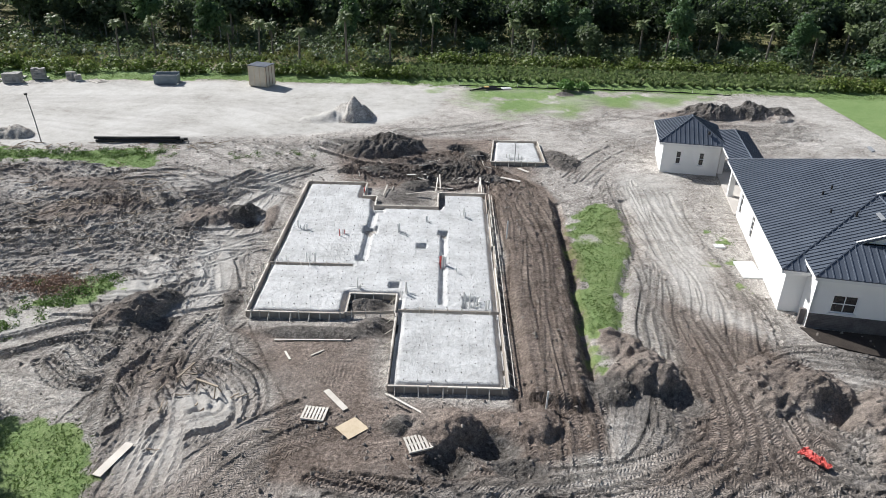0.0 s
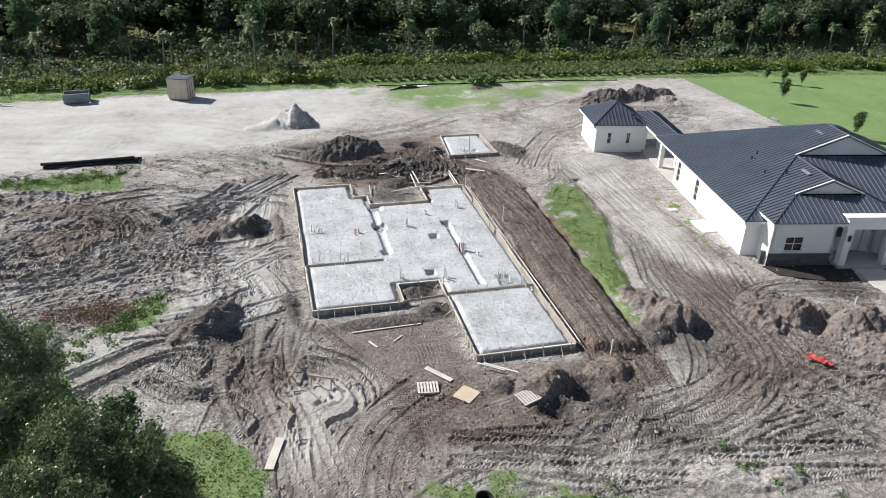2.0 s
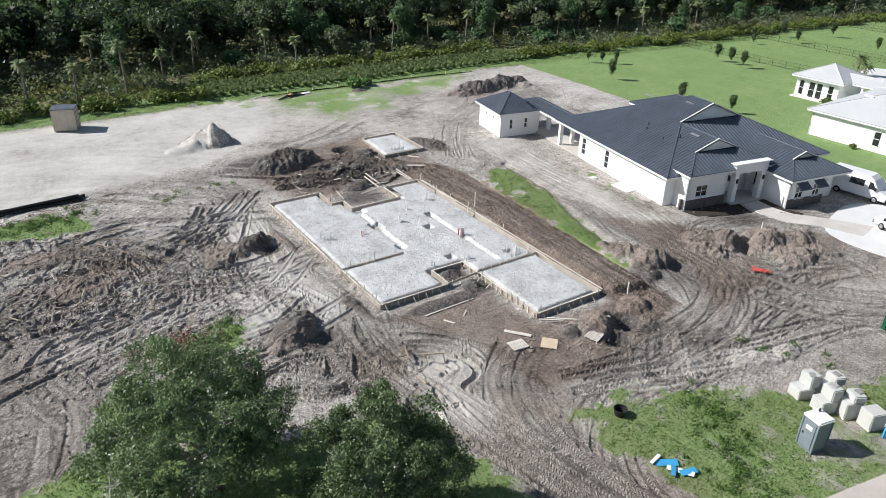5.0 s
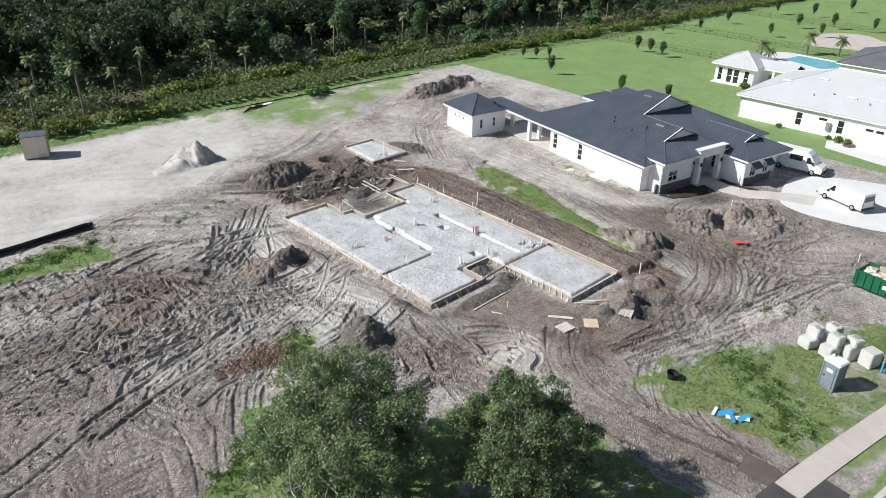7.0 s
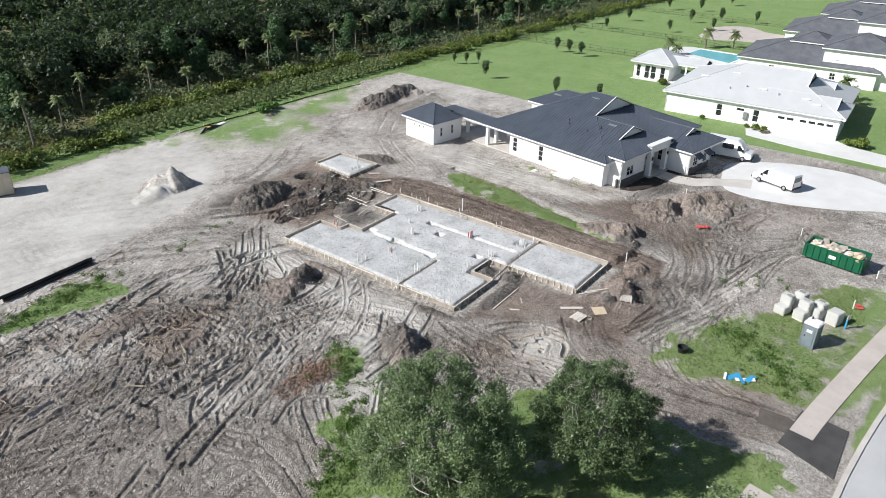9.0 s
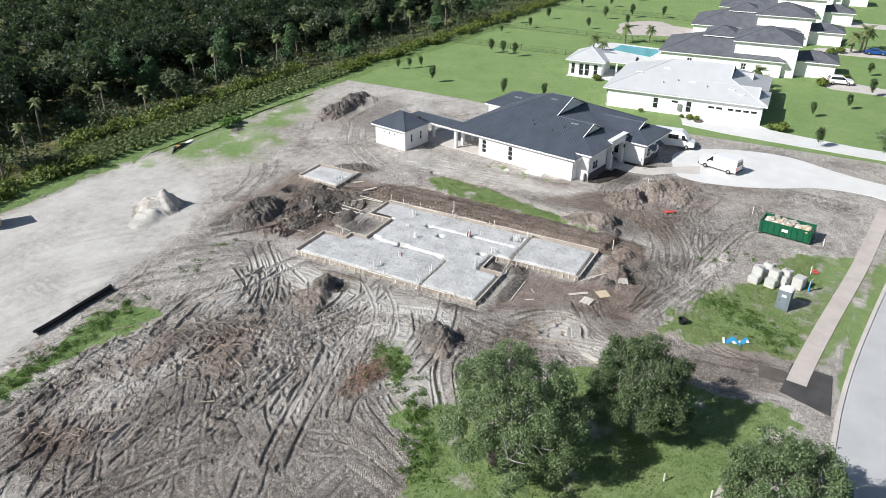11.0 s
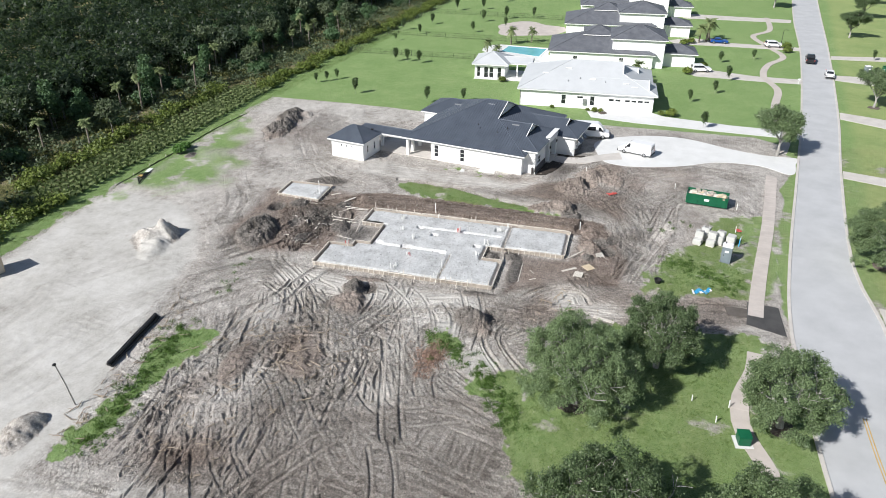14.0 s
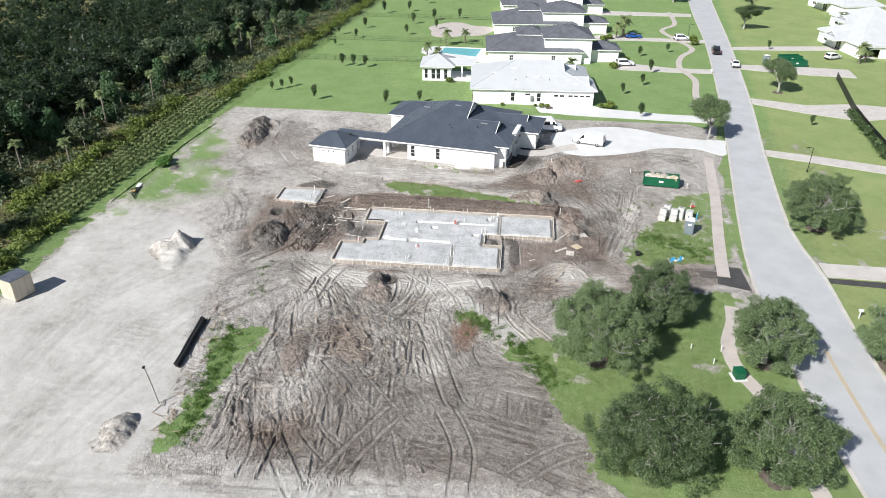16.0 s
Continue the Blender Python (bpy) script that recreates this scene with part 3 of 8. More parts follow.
CELL = 6.5
ci, cj = np.floor(WY / CELL).astype(int), np.floor(WX / CELL).astype(int)
best, flow_u, flow_v = np.full(RX.shape, 1e9), np.zeros_like(RX), np.zeros_like(RX)
for di in (-1, 0, 1):
    for dj in (-1, 0, 1):
        ii, jj = ci + di, cj + dj
        hsh = np.abs(np.sin(ii * 127.1 + jj * 311.7) * 43758.5453) % 1
        hsh2 = np.abs(np.sin(ii * 269.5 + jj * 183.3) * 24634.634) % 1
        hsh3 = np.abs(np.sin(ii * 419.2 + jj * 371.9) * 14358.91) % 1
        px, py = (jj + 0.15 + 0.7 * hsh) * CELL, (ii + 0.15 + 0.7 * hsh2) * CELL
        d2 = (WX - px) ** 2 + (WY - py) ** 2 * (0.5 + hsh3)
        ang = np.radians(local_heading(px, py) + 50 * (hsh3 - 0.5) + np.where(hsh2 > 0.86, 70, 0))
        dx, dy = RX - px, RY - py
        u = np.cos(ang) * dx + np.sin(ang) * dy
        v = -np.sin(ang) * dx + np.cos(ang) * dy + 0.11 * (hsh - 0.5) * u * np.abs(u) * 1.2
        near = d2 < best
        best = np.where(near, d2, best)
        flow_u, flow_v = np.where(near, u + 31 * hsh, flow_u), np.where(near, v + 17 * hsh2, flow_v)


def drag(across, along, octaves, seed):
    """Sharp-crested ridges drawn out along the working direction."""
    return 1 - np.abs(fbm(flow_u * across / along, flow_v, across, octaves, seed)) * 2.5


ridge = 1 - np.abs(fbm(WX, WY, 2.4, 4, 21)) * 2.2
lumpy = np.clip(fbm(RX, RY, 6, 3, 27) * 2.2 + 0.4, 0, 1)
work = np.clip(zone_mask([(-44, 66), (-26, 66), (-18, 63), (-16, 52), (-17, 41), (-24, 39), (-31, 41), (-38, 47), (-45, 57)], 4.0)
               + 0.6 * patch(-43.5, 59, 5, 7) + 0.4 * patch(14, 25, 13, 7) + 0.4 * patch(4, 22, 8, 4) + 0.8 * patch(0, 66, 9, 6) + 0.5 * patch(37, 87, 9, 4) + 0.4 * patch(-19, 34, 5, 5) + 0.5 * patch(-32, 68, 16, 5), 0, 1)
churn = 0.1 * fbm(RX, RY, 7, 3, 22) + 0.05 * (ridge - 0.5) + (0.06 + 0.13 * work) * lumpy * fbm(RX, RY, 0.9, 3, 23, 0.75) + (0.02 + 0.06 * work) * fbm(RX, RY, 0.35, 2, 29)
churn += (0.035 + 0.23 * work) * (drag(1.3, 6, 3, 71) - 0.4) * np.clip(fbm(RX, RY, 6, 3, 28) * 2.4 + 0.6, 0.1, 1) + (0.03 + 0.12 * work) * (drag(0.5, 3.4, 2, 72) - 0.4)
graded = np.clip(0.9 * zone_mask([(-48.6, 53), (-42, 53), (-36, 47), (-31, 39), (-31, 33), (-48.6, 28)], 4.0) + patch(-7, 33, 5.5, 6) * 1.6 + 0.9 * zone_mask([(-5, 29), (-14, 36), (-17, 28), (-15, 12), (-8, 9), (-8, 21), (-5, 24)], 2.0)
                 + 0.85 * zone_mask([(12, 62), (26, 64), (48, 60), (50, 96), (4, 97), (-2, 86), (8, 76)], 5.0) + 0.6 * patch(19, 50, 5, 16), 0, 1)
height += churn * (1 - 0.7 * graded) * bare * (1 - 0.85 * smooth_sand) * (0.65 + 0.6 * np.clip(dark + 0.4 * brown, 0, 1))
# the haul strip beside the slab is made up above the grass, with a steep bank
height += 0.55 * zone_mask([(5.2, 31), (8.2, 30), (8.7, 36), (9.05, 42), (9.4, 50), (9.9, 58), (8.6, 62), (5.2, 61)], 0.4, 0.3) * bare
height -= 0.3 * zone_mask([(8.6, 31), (8.9, 36), (9.2, 42), (9.6, 50), (10.1, 58), (10.6, 58), (10.1, 50), (9.7, 42), (9.4, 36), (9.1, 31)], 0.3, 0.3)
height += 0.06 * fbm(RX, RY, 6, 3, 24) * smooth_sand + 0.02 * fbm(RX, RY, 0.9, 3, 26) * sand
height += 0.05 * fbm(RX, RY, 1.0, 3, 25) * grass * (RX < 49)


def spline(pts, step=0.06):
    p = np.array([pts[0], *pts, pts[-1]], float)
    out = []
    for a, b, c, d in zip(p, p[1:], p[2:], p[3:]):
        k = max(2, int(np.hypot(*(c - b)) / step))
        t = np.linspace(0, 1, k, endpoint=False)[:, None]
        out.append(0.5 * (2 * b + (c - a) * t + (2 * a - 5 * b + 4 * c - d) * t * t + (3 * b - a - 3 * c + d) * t ** 3))
    return np.concatenate(out)


rut = np.zeros_like(RX)
tread = np.zeros_like(RX)
rng = np.random.RandomState(3)


def drive(pts, passes=1, spread=1.2, gauge=1.85, width=0.42, depth=0.11, lug=0.05, pitch=0.48):
    """Presses the ruts of a machine's passes along a line into the ground."""
    for k in range(passes):
        c = spline([(x + rng.normal(0, 0.25 * spread), y + rng.normal(0, 0.25 * spread)) for x, y in pts])
        d = np.gradient(c, axis=0)
        d /= np.hypot(d[:, 0], d[:, 1])[:, None] + 1e-9
        nrm = np.stack([-d[:, 1], d[:, 0]], 1)
        s = np.arange(len(c)) * 0.06
        off = rng.uniform(-spread, spread) + 0.25 * np.sin(s / 3.1 + rng.uniform(0, 6))
        dep = 0.85 * depth * rng.uniform(0.5, 1.3) * (0.75 + 0.5 * np.sin(s / 4.7 + rng.uniform(0, 6)) ** 2)
        for side in (-0.5, 0.5):
            for u in np.arange(-0.75, 0.76, 0.055):
                q = c + nrm * (off + side * gauge + u * width)[:, None]
                a = abs(u)
                prof = -1.0 if a < 0.5 else 0.75 * max(0.0, 1 - abs(a - 0.62) / 0.14)
                z = prof * dep
                if a < 0.45:
                    z = z + 0.5 * lug * (np.sin(2 * math.pi * (s / pitch + a * 1.1)) > 0.1)
                j = ((q[:, 0] - GX0) / RES).astype(int)
                i = ((q[:, 1] - GY0) / RES).astype(int)
                ok = (i > 0) & (i < len(gy)) & (j > 0) & (j < len(gx))
                rut[i[ok], j[ok]] = rut[i[ok], j[ok]] * 0.25 + z[ok]
                if a < 0.55:
                    track[i[ok], j[ok]] = 1
                    tread[i[ok], j[ok]] = (s + 0.5 * a)[ok]


drive([(6.3, 25), (6.6, 34), (7.2, 44), (7.4, 54), (6.6, 62), (2, 67)], 6, 0.9, depth=0.06)
drive([(7.6, 30), (8.3, 40), (8.6, 50), (8, 58)], 4, 0.5, depth=0.07)
drive([(17.5, 64), (17.2, 54), (17.4, 46), (15.5, 38), (14.5, 30), (11, 24.5), (3, 22), (-5, 22.5)], 5, 1.6, depth=0.085)
drive([(19, 60), (18.6, 50), (18.5, 41), (17.5, 33), (17, 26), (19, 20), (24, 15)], 4, 1.4, depth=0.08)
drive([(26, 33), (20, 35.5), (16, 33), (14, 28), (9, 25), (2, 24.5)], 3, 1.2, depth=0.09)
drive([(30, 21), (22, 23.5), (14, 22.5), (6, 20.6), (-4, 20.5), (-9, 17), (-10.5, 11)], 6, 1.4)
drive([(24, 15), (16, 18), (8, 19.5), (0, 21.5), (-6, 24)], 4, 1.0)
drive([(-14, 68), (-14.5, 58), (-15.8, 48), (-14.6, 40), (-16, 33), (-17.5, 26)], 5, 1.2, depth=0.07)
drive([(-12.2, 38), (-9.6, 32.5), (-8.0, 28), (-9.2, 22), (-11, 17), (-10.4, 10)], 2, 0.4, gauge=0.5, depth=0.07)
drive([(-40, 44), (-31, 46.5), (-24, 50), (-19, 57), (-15, 64)], 5, 1.5, depth=0.16)
drive([(-38, 52), (-30, 50.5), (-22, 50), (-17, 46), (-15, 40)], 5, 1.6, depth=0.16)
drive([(-42, 58), (-32, 57), (-24, 57.5), (-17, 61), (-12, 66)], 4, 1.5, depth=0.15)
drive([(-24, 62), (-26.5, 57), (-24.5, 52), (-19, 50.5)], 3, 0.8, depth=0.2)
drive([(-34, 62), (-33, 54), (-28, 47), (-21, 43), (-17.5, 36)], 4, 1.3, depth=0.15)
drive([(-27, 33), (-21, 36.5), (-17, 34), (-15.8, 29), (-18, 25.5)], 4, 0.9, depth=0.13)
drive([(-21.5, 35), (-19, 33), (-17, 35.5), (-15, 39)], 3, 0.6, depth=0.13)
drive([(-13.5, 33.5), (-11.5, 32), (-11, 29.5), (-13, 28), (-14.5, 24)], 3, 0.7, depth=0.12)
drive([(-16.5, 33), (-14, 29), (-14, 24), (-12.5, 18)], 3, 0.8)
drive([(-47, 62), (-44, 52), (-42, 44), (-40, 34), (-42, 26)], 5, 2.2, depth=0.04, lug=0.035)
drive([(-46, 46), (-40, 43), (-36, 47), (-33, 54), (-36, 61), (-42, 63)], 4, 1.3, depth=0.13)
drive([(-44, 40), (-37, 39), (-32, 42), (-27, 46)], 3, 2.0, depth=0.06)
drive([(-38, 34), (-36, 42), (-37, 52), (-40, 60)], 4, 2.0, depth=0.05, lug=0.035)
drive([(-47, 34), (-41, 37), (-34, 36.5), (-30, 40), (-26, 43.5)], 3, 2.2, depth=0.05, lug=0.035)
drive([(-46, 30), (-43, 40), (-44, 50), (-46, 60)], 5, 2.4, depth=0.035, lug=0.035)
drive([(-36, 30), (-34, 40), (-38, 50), (-44, 56)], 3, 1.6, depth=0.07)
drive([(-33, 33), (-29, 40), (-24, 46), (-22, 54), (-26, 61)], 3, 1.4, depth=0.13)
drive([(-31, 44), (-27, 51), (-28, 58), (-33, 63)], 3, 1.2, depth=0.16)
drive([(-12, 73), (-5, 69), (1, 68), (5, 65), (7.5, 60)], 5, 1.3, depth=0.17)
drive([(-9, 66), (-3, 64.5), (2, 62.5), (4.6, 66), (2, 72)], 4, 1.0, depth=0.16)
drive([(12, 64), (16, 70), (24, 78), (34, 82), (44, 80)], 5, 1.8, depth=0.07)
drive([(22, 70), (20, 78), (12, 84), (4, 80), (-4, 77)], 4, 1.6, depth=0.06)
drive([(-14, 66), (-18, 70), (-26, 76), (-40, 80), (-60, 82)], 5, 2.2, depth=0.035, lug=0.012)
drive([(-10, 78), (-22, 86), (-38, 88), (-60, 86)], 4, 2.4, depth=0.03, lug=0.012)
drive([(-52, 100), (-53, 76), (-51, 50), (-53, 20)], 4, 2.0, depth=0.05, lug=0.015)
drive([(36, 34), (33, 26), (26, 24), (20, 29)], 3, 1.0, depth=0.09)
drive([(30, 30), (28, 22), (32, 14), (30, 6)], 3, 1.2, depth=0.08)
for k in range(18):
    x, y, a = rng.uniform(-47, -32), rng.uniform(31, 62), radians(rng.choice([78, 84, 100, 20, 8, 140]) + rng.uniform(-18, 18))
    L, bow = rng.uniform(3, 9), rng.uniform(-2.2, 2.2)
    ex, ey = math.cos(a), math.sin(a)
    drive([(x - ex * L, y - ey * L), (x - ey * bow, y + ex * bow), (x + ex * L, y + ey * L)], 1, 0.2, depth=0.014, lug=0.02)
for k in range(30):
    x, y, a = rng.uniform(12, 46), rng.uniform(60, 95), radians(rng.choice([70, 20, 40, 110]) + rng.uniform(-20, 20))
    L, bow = rng.uniform(4, 10), rng.uniform(-3, 3)
    ex, ey = math.cos(a), math.sin(a)
    drive([(x - ex * L, y - ey * L), (x - ey * bow, y + ex * bow), (x + ex * L, y + ey * L)], 1, 0.2, depth=0.02, lug=0.02)
for pts, n in (([(-10.5, 9), (-11.4, 16), (-11.8, 22), (-10, 27), (-6, 30)], 4), ([(-11.5, 9), (-12.6, 18), (-14.4, 26), (-15.5, 34), (-14, 42)], 4), ([(34, 30), (28, 33), (22, 34.5), (17, 31), (13, 25), (8, 22.5)], 4), ([(18, 62), (18.5, 52), (19, 44), (17, 36), (15.5, 29), (17, 22), (22, 17)], 6), ([(16, 40), (15.2, 33), (13.6, 27), (8, 24), (1, 23)], 4)):
    drive(pts, n, 1.3, depth=0.05, lug=0.03)
for k in range(34):
    x, y, a = rng.uniform(-46, -16), rng.uniform(40, 65), radians(rng.choice([8, 15, 40, -15]) + rng.uniform(-20, 20))
    L, bow = rng.uniform(3, 8), rng.uniform(-1.8, 1.8)
    ex, ey = math.cos(a), math.sin(a)
    drive([(x - ex * L, y - ey * L), (x - ey * bow, y + ex * bow), (x + ex * L, y + ey * L)], 1, 0.2, depth=0.1, lug=0.03, width=rng.uniform(0.3, 0.5))
height += rut * bare
track *= bare
sm = track.copy()
for ax in (0, 1):
    sm = (np.roll(sm, 1, ax) + 2 * sm + np.roll(sm, -1, ax)) / 4
track = sm

# heaps and pits: x, y, half sizes, height, turn, lumpiness, soil (d dark, b brown, s sand, g grey)
for x, y, rx, ry, hh, turn, lump, soil in [
    (-4.6, 71.4, 4.2, 2.6, 1.7, 10, 0.8, "d"), (-7.4, 70.6, 2.4, 1.6, 1.0, 0, 0.5, "d"),
    (-9.9, 82.6, 2.9, 2.5, 1.85, -12, 0.75, "g"), (-12.6, 81.8, 2.6, 1.6, 0.5, 0, 0.3, "s"),
    # dark pits at (-15.3, 52.6), (-17.2, 37.6), (13.4, 30.9): added to deepen the heaps' shade
    (-17.8, 53.6, 2.8, 1.7, 0.6, 8, 0.9, "b"), (-15.4, 54.2, 1.5, 1.1, 1.0, 0, 0.6, "d"), (-15.3, 52.6, 1.3, 1.0, -0.4, 0, 0.3, "d"),
    (-18.6, 39.2, 2.5, 1.6, 1.2, 42, 0.6, "b"), (-17.2, 37.6, 1.4, 1.1, -0.5, 30, 0.3, "d"), (-17.5, 40.5, 1.2, 1.0, 0.8, 40, 0.6, "d"),
    (12.3, 32.9, 2.1, 2.1, 1.35, 0, 0.85, "b"), (13.4, 30.9, 1.3, 1.3, -0.6, 0, 0.3, "d"), (11.5, 35.6, 1.4, 2.0, 0.75, 10, 0.9, "b"), (9.9, 31.4, 1.4, 1.2, 0.5, 0, 0.6, "d"),
    (21.0, 31.6, 3.2, 2.2, 1.15, -20, 0.9, "b"), (21.6, 29.9, 1.7, 1.3, -0.6, 0, 0.4, "b"), (24.8, 29.6, 2.4, 1.8, 1.2, 20, 0.9, "b"), (24.3, 26.4, 2.2, 1.6, 0.8, 0, 0.9, "b"), (28.8, 26.4, 2.8, 2.0, 1.1, 10, 0.8, "b"), (27.0, 28.4, 1.6, 1.4, 0.7, 0, 0.8, "b"),
    (34.8, 86.2, 4.2, 2.4, 1.7, 5, 0.9, "d"), (39.4, 87.0, 3.4, 2.2, 1.7, 0, 0.9, "d"), (31.0, 85.6, 2.6, 1.8, 0.7, 0, 0.9, "b"), (42.2, 85.2, 1.8, 1.2, 0.5, 20, 0.9, "g"), (43.0, 88.0, 2.2, 1.8, 1.0, 0, 0.5, "d"),
    (2.9, 27.4, 1.6, 1.3, -0.8, 0, 0.2, "d"), (1.0, 28.4, 2.0, 1.4, 0.7, 10, 0.7, "g"), (5.4, 28.7, 1.3, 1.2, 0.55, 10, 0.7, "g"), (0.6, 26.1, 1.4, 1.0, -0.8, 0, 0.3, "d"), (4.0, 25.8, 1.6, 0.9, -0.5, -15, 0.4, "d"), (-1.9, 28.6, 0.9, 0.7, 0.35, 0, 0.9, "d"),
    (-44.4, 73.4, 2.2, 1.6, 1.0, 0, 0.7, "g"), (0.5, 63.5, 2.4, 1.2, -0.7, 0, 0.3, "d"), (-1.2, 61.2, 1.6, 1.2, 0.5, 0, 0.7, "d"),
    (2.6, 72.6, 1.6, 1.2, -0.9, 0, 0.2, "d"), (4.4, 69.6, 1.6, 1.3, 0.6, 0, 0.6, "d"), (12.5, 69, 2.0, 3.4, 0.35, 15, 0.9, "d"),
    (6.6, 19.0, 2.2, 1.0, 0.3, -20, 0.9, "g"), (9.6, 18.4, 1.3, 0.9, 0.35, 0, 0.9, "g"), (-4.7, 40.3, 1.5, 1.2, 0.35, 0, 0.8, "d"), (-3.7, 37.6, 1.4, 1.0, 0.4, 0, 0.9, "d"),
    (-7.3, 37.0, 4.5, 0.8, 0.2, 0, 0.9, "d"), (16.9, 95.2, 1.2, 0.8, 0.4, 0, 0.6, "d"), (-9.4, 23.2, 0.7, 0.7, -0.2, 0, 0.2, "b"),
    (-13.3, 40.2, 0.6, 1.8, 0.28, 4, 1.0, "d"), (-13.5, 53.5, 0.45, 3.0, 0.15, 2, 1.0, "b"), (4.9, 63.4, 1.5, 1.0, 0.4, 10, 1.0, "d"), (-5.5, 65.2, 2.0, 1.0, 0.4, -15, 1.0, "d"), (-1.5, 68.0, 1.6, 0.9, -0.5, 10, 0.6, "d"),
    (-29.5, 54.5, 3.6, 2.2, 0.3, 20, 1.0, "b"), (-31.5, 60.5, 3.5, 1.6, 0.3, 0, 1.0, "b"),
]:
    c, s = math.cos(radians(turn)), math.sin(radians(turn))
    w = plan_window(x, y, 1.7 * max(rx, ry))
    X, Y = RX[w], RY[w]
    n1 = fbm(X, Y, max(rx, ry) * 0.8, 4, int(abs(x) * 3) % 50)
    bend = 0.5 * lump * min(1.0, min(rx, ry) / 2)
    dx, dy = X - x + bend * fbm(X, Y, 1.5, 3, 81), Y - y + bend * fbm(X, Y, 1.5, 3, 82)
    r = np.hypot((c * dx + s * dy) / rx, (-s * dx + c * dy) / ry) * (1 + 0.45 * lump * n1)
    if hh > 0.4:  # tipped away from the sun: the shape gives a steep, shaded face
        r = r * (1 + 0.42 * np.clip((0.777 * dx - 0.629 * dy) / (np.hypot(dx, dy) + 0.2), -0.6, 1))
    form = np.clip(1.12 * (1.0 - np.sqrt(r * r + 0.006)), 0, 1) ** 0.85
    inside = np.clip(form * 5, 0, 1)
    height[w] = height[w] * (1 - 0.6 * inside) + (0.85 if soil in "db" and hh > 0.6 else 1.1) * hh * form * (1 + 0.6 * lump * fbm(X, Y, 1.3, 3, 5)) + inside * lump * min(1.0, max(0.2, abs(hh))) * (0.3 * (1 - 2.4 * np.abs(fbm(X, Y, 1.2, 3, 6, 0.7))) + 0.24 * fbm(X, Y, 0.5, 2, 8))
    track[w] *= 1 - inside
    near = np.clip(1.25 - r, 0, 1) * 1.6
    if soil in "db":
        dark[w] = np.maximum(dark[w], np.clip(near, 0, 0.85 if soil == "d" else 0.28))
        brown[w] = np.maximum(brown[w], np.clip(near, 0, 0.5 if soil == "d" else 0.72))
        sand[w] *= 1 - np.clip(near, 0, 1)
    elif soil == "s":
        sand[w] = np.maximum(sand[w], np.clip(near, 0, 0.8))
    else:
        dark[w] *= 1 - np.clip(near, 0, 1)
        sand[w] = np.where(near > 0.15, np.clip(sand[w], 0.05, 0.22), sand[w])
    grass[w] *= 1 - inside
# shallow drain beside the grass strip, and a level bed under the slab, house, drives and road
height -= 0.3 * np.clip(1 - np.abs(RX - np.interp(RY, [34, 44, 50, 59], [10.6, 13.2, 15.6, 16.4])) / 0.7, 0, 1) * ((RY > 36) & (RY < 59))
FLAT = [[(-3.2, 31.2), (4.4, 30.9), (4.6, 59.4), (-0.4, 59.4), (-0.8, 56.4), (-5.4, 56.4), (-6.2, 61.4), (-12.4, 61.6), (-13.0, 38.4), (-6.2, 38.4), (-5.6, 41.0), (-3.4, 41)],
        [(5, 67), (11, 67), (11, 75), (5, 75)],
        [(21.6, 40.2), (22.4, 37.8), (31, 36.5), (33, 31), (42, 31), (47, 34), (50, 55), (40, 64), (27, 62), (29.5, 72.5), (22.6, 73.6), (20.8, 66), (25.8, 64.5)],
        [(27, 27), (30, 17), (35, 9), (32, -2), (42, -5), (44, 1), (48, 16), (45, 30), (36, 33)],
        [(66, 0), (-64, 14), (-64, -18), (66, -18)], [(-14.6, 11.8), (-14.6, 5), (-6.4, 5), (-6.6, 11.8)], [(49.5, 56), (49.5, 0), (66, -5), (66, 56)]]
for outline in FLAT:
    f = zone_mask(outline, 1.0, 0.0)
    height *= 1 - f
grit = np.clip(bare * (1 - 0.85 * smooth_sand), 0, 1)
height += np.random.RandomState(4).normal(0, 0.012, RX.shape) * grit * (0.6 + dark + 0.3 * brown)
height -= 0.5 * zone_mask(FLAT[0], 0.5, 0.0) * 0.2


def axis(parts):
    return np.concatenate([np.arange(a, b, s) for a, b, s in parts] + [[parts[-1][1]]])


def grow(start, end, first, rate):
    out, step, v = [], first, start
    while v < end:
        v += step
        step *= rate
        out.append(min(v, end))
    return np.array(out)


ax_x = np.concatenate([-grow(63.8, 1500, 0.6, 1.25)[::-1], axis([(-63.6, -48, 0.36), (-48, -36, 0.18), (-36, -21, 0.135), (-21, 20, 0.105), (20, 28, 0.18), (28, 52, 0.3), (52, 65.5, 0.6)]), grow(65.8, 1500, 0.8, 1.25)])
ax_y = np.concatenate([-grow(17.8, 1500, 0.6, 1.25)[::-1], axis([(-17.6, 8, 0.5), (8, 17, 0.3), (17, 42, 0.105), (42, 66, 0.13), (66, 77, 0.2), (77, 100, 0.3), (100, 113.4, 0.6)]), grow(113.8, 1500, 0.8, 1.25)])
VX, VY = np.meshgrid(ax_x, ax_y)


def sample(field, outside):
    fx, fy = np.clip((VX - GX0) / RES, 0, len(gx) - 1.01), np.clip((VY - GY0) / RES, 0, len(gy) - 1.01)
    j, i = fx.astype(int), fy.astype(int)
    u, v = fx - j, fy - i
    f = (field[i, j] * (1 - u) + field[i, j + 1] * u) * (1 - v) + (field[i + 1, j] * (1 - u) + field[i + 1, j + 1] * u) * v
    out = (VX < GX0) | (VX > GX1 - 1) | (VY < GY0) | (VY > GY1 - 1)
    return np.where(out, outside, f)


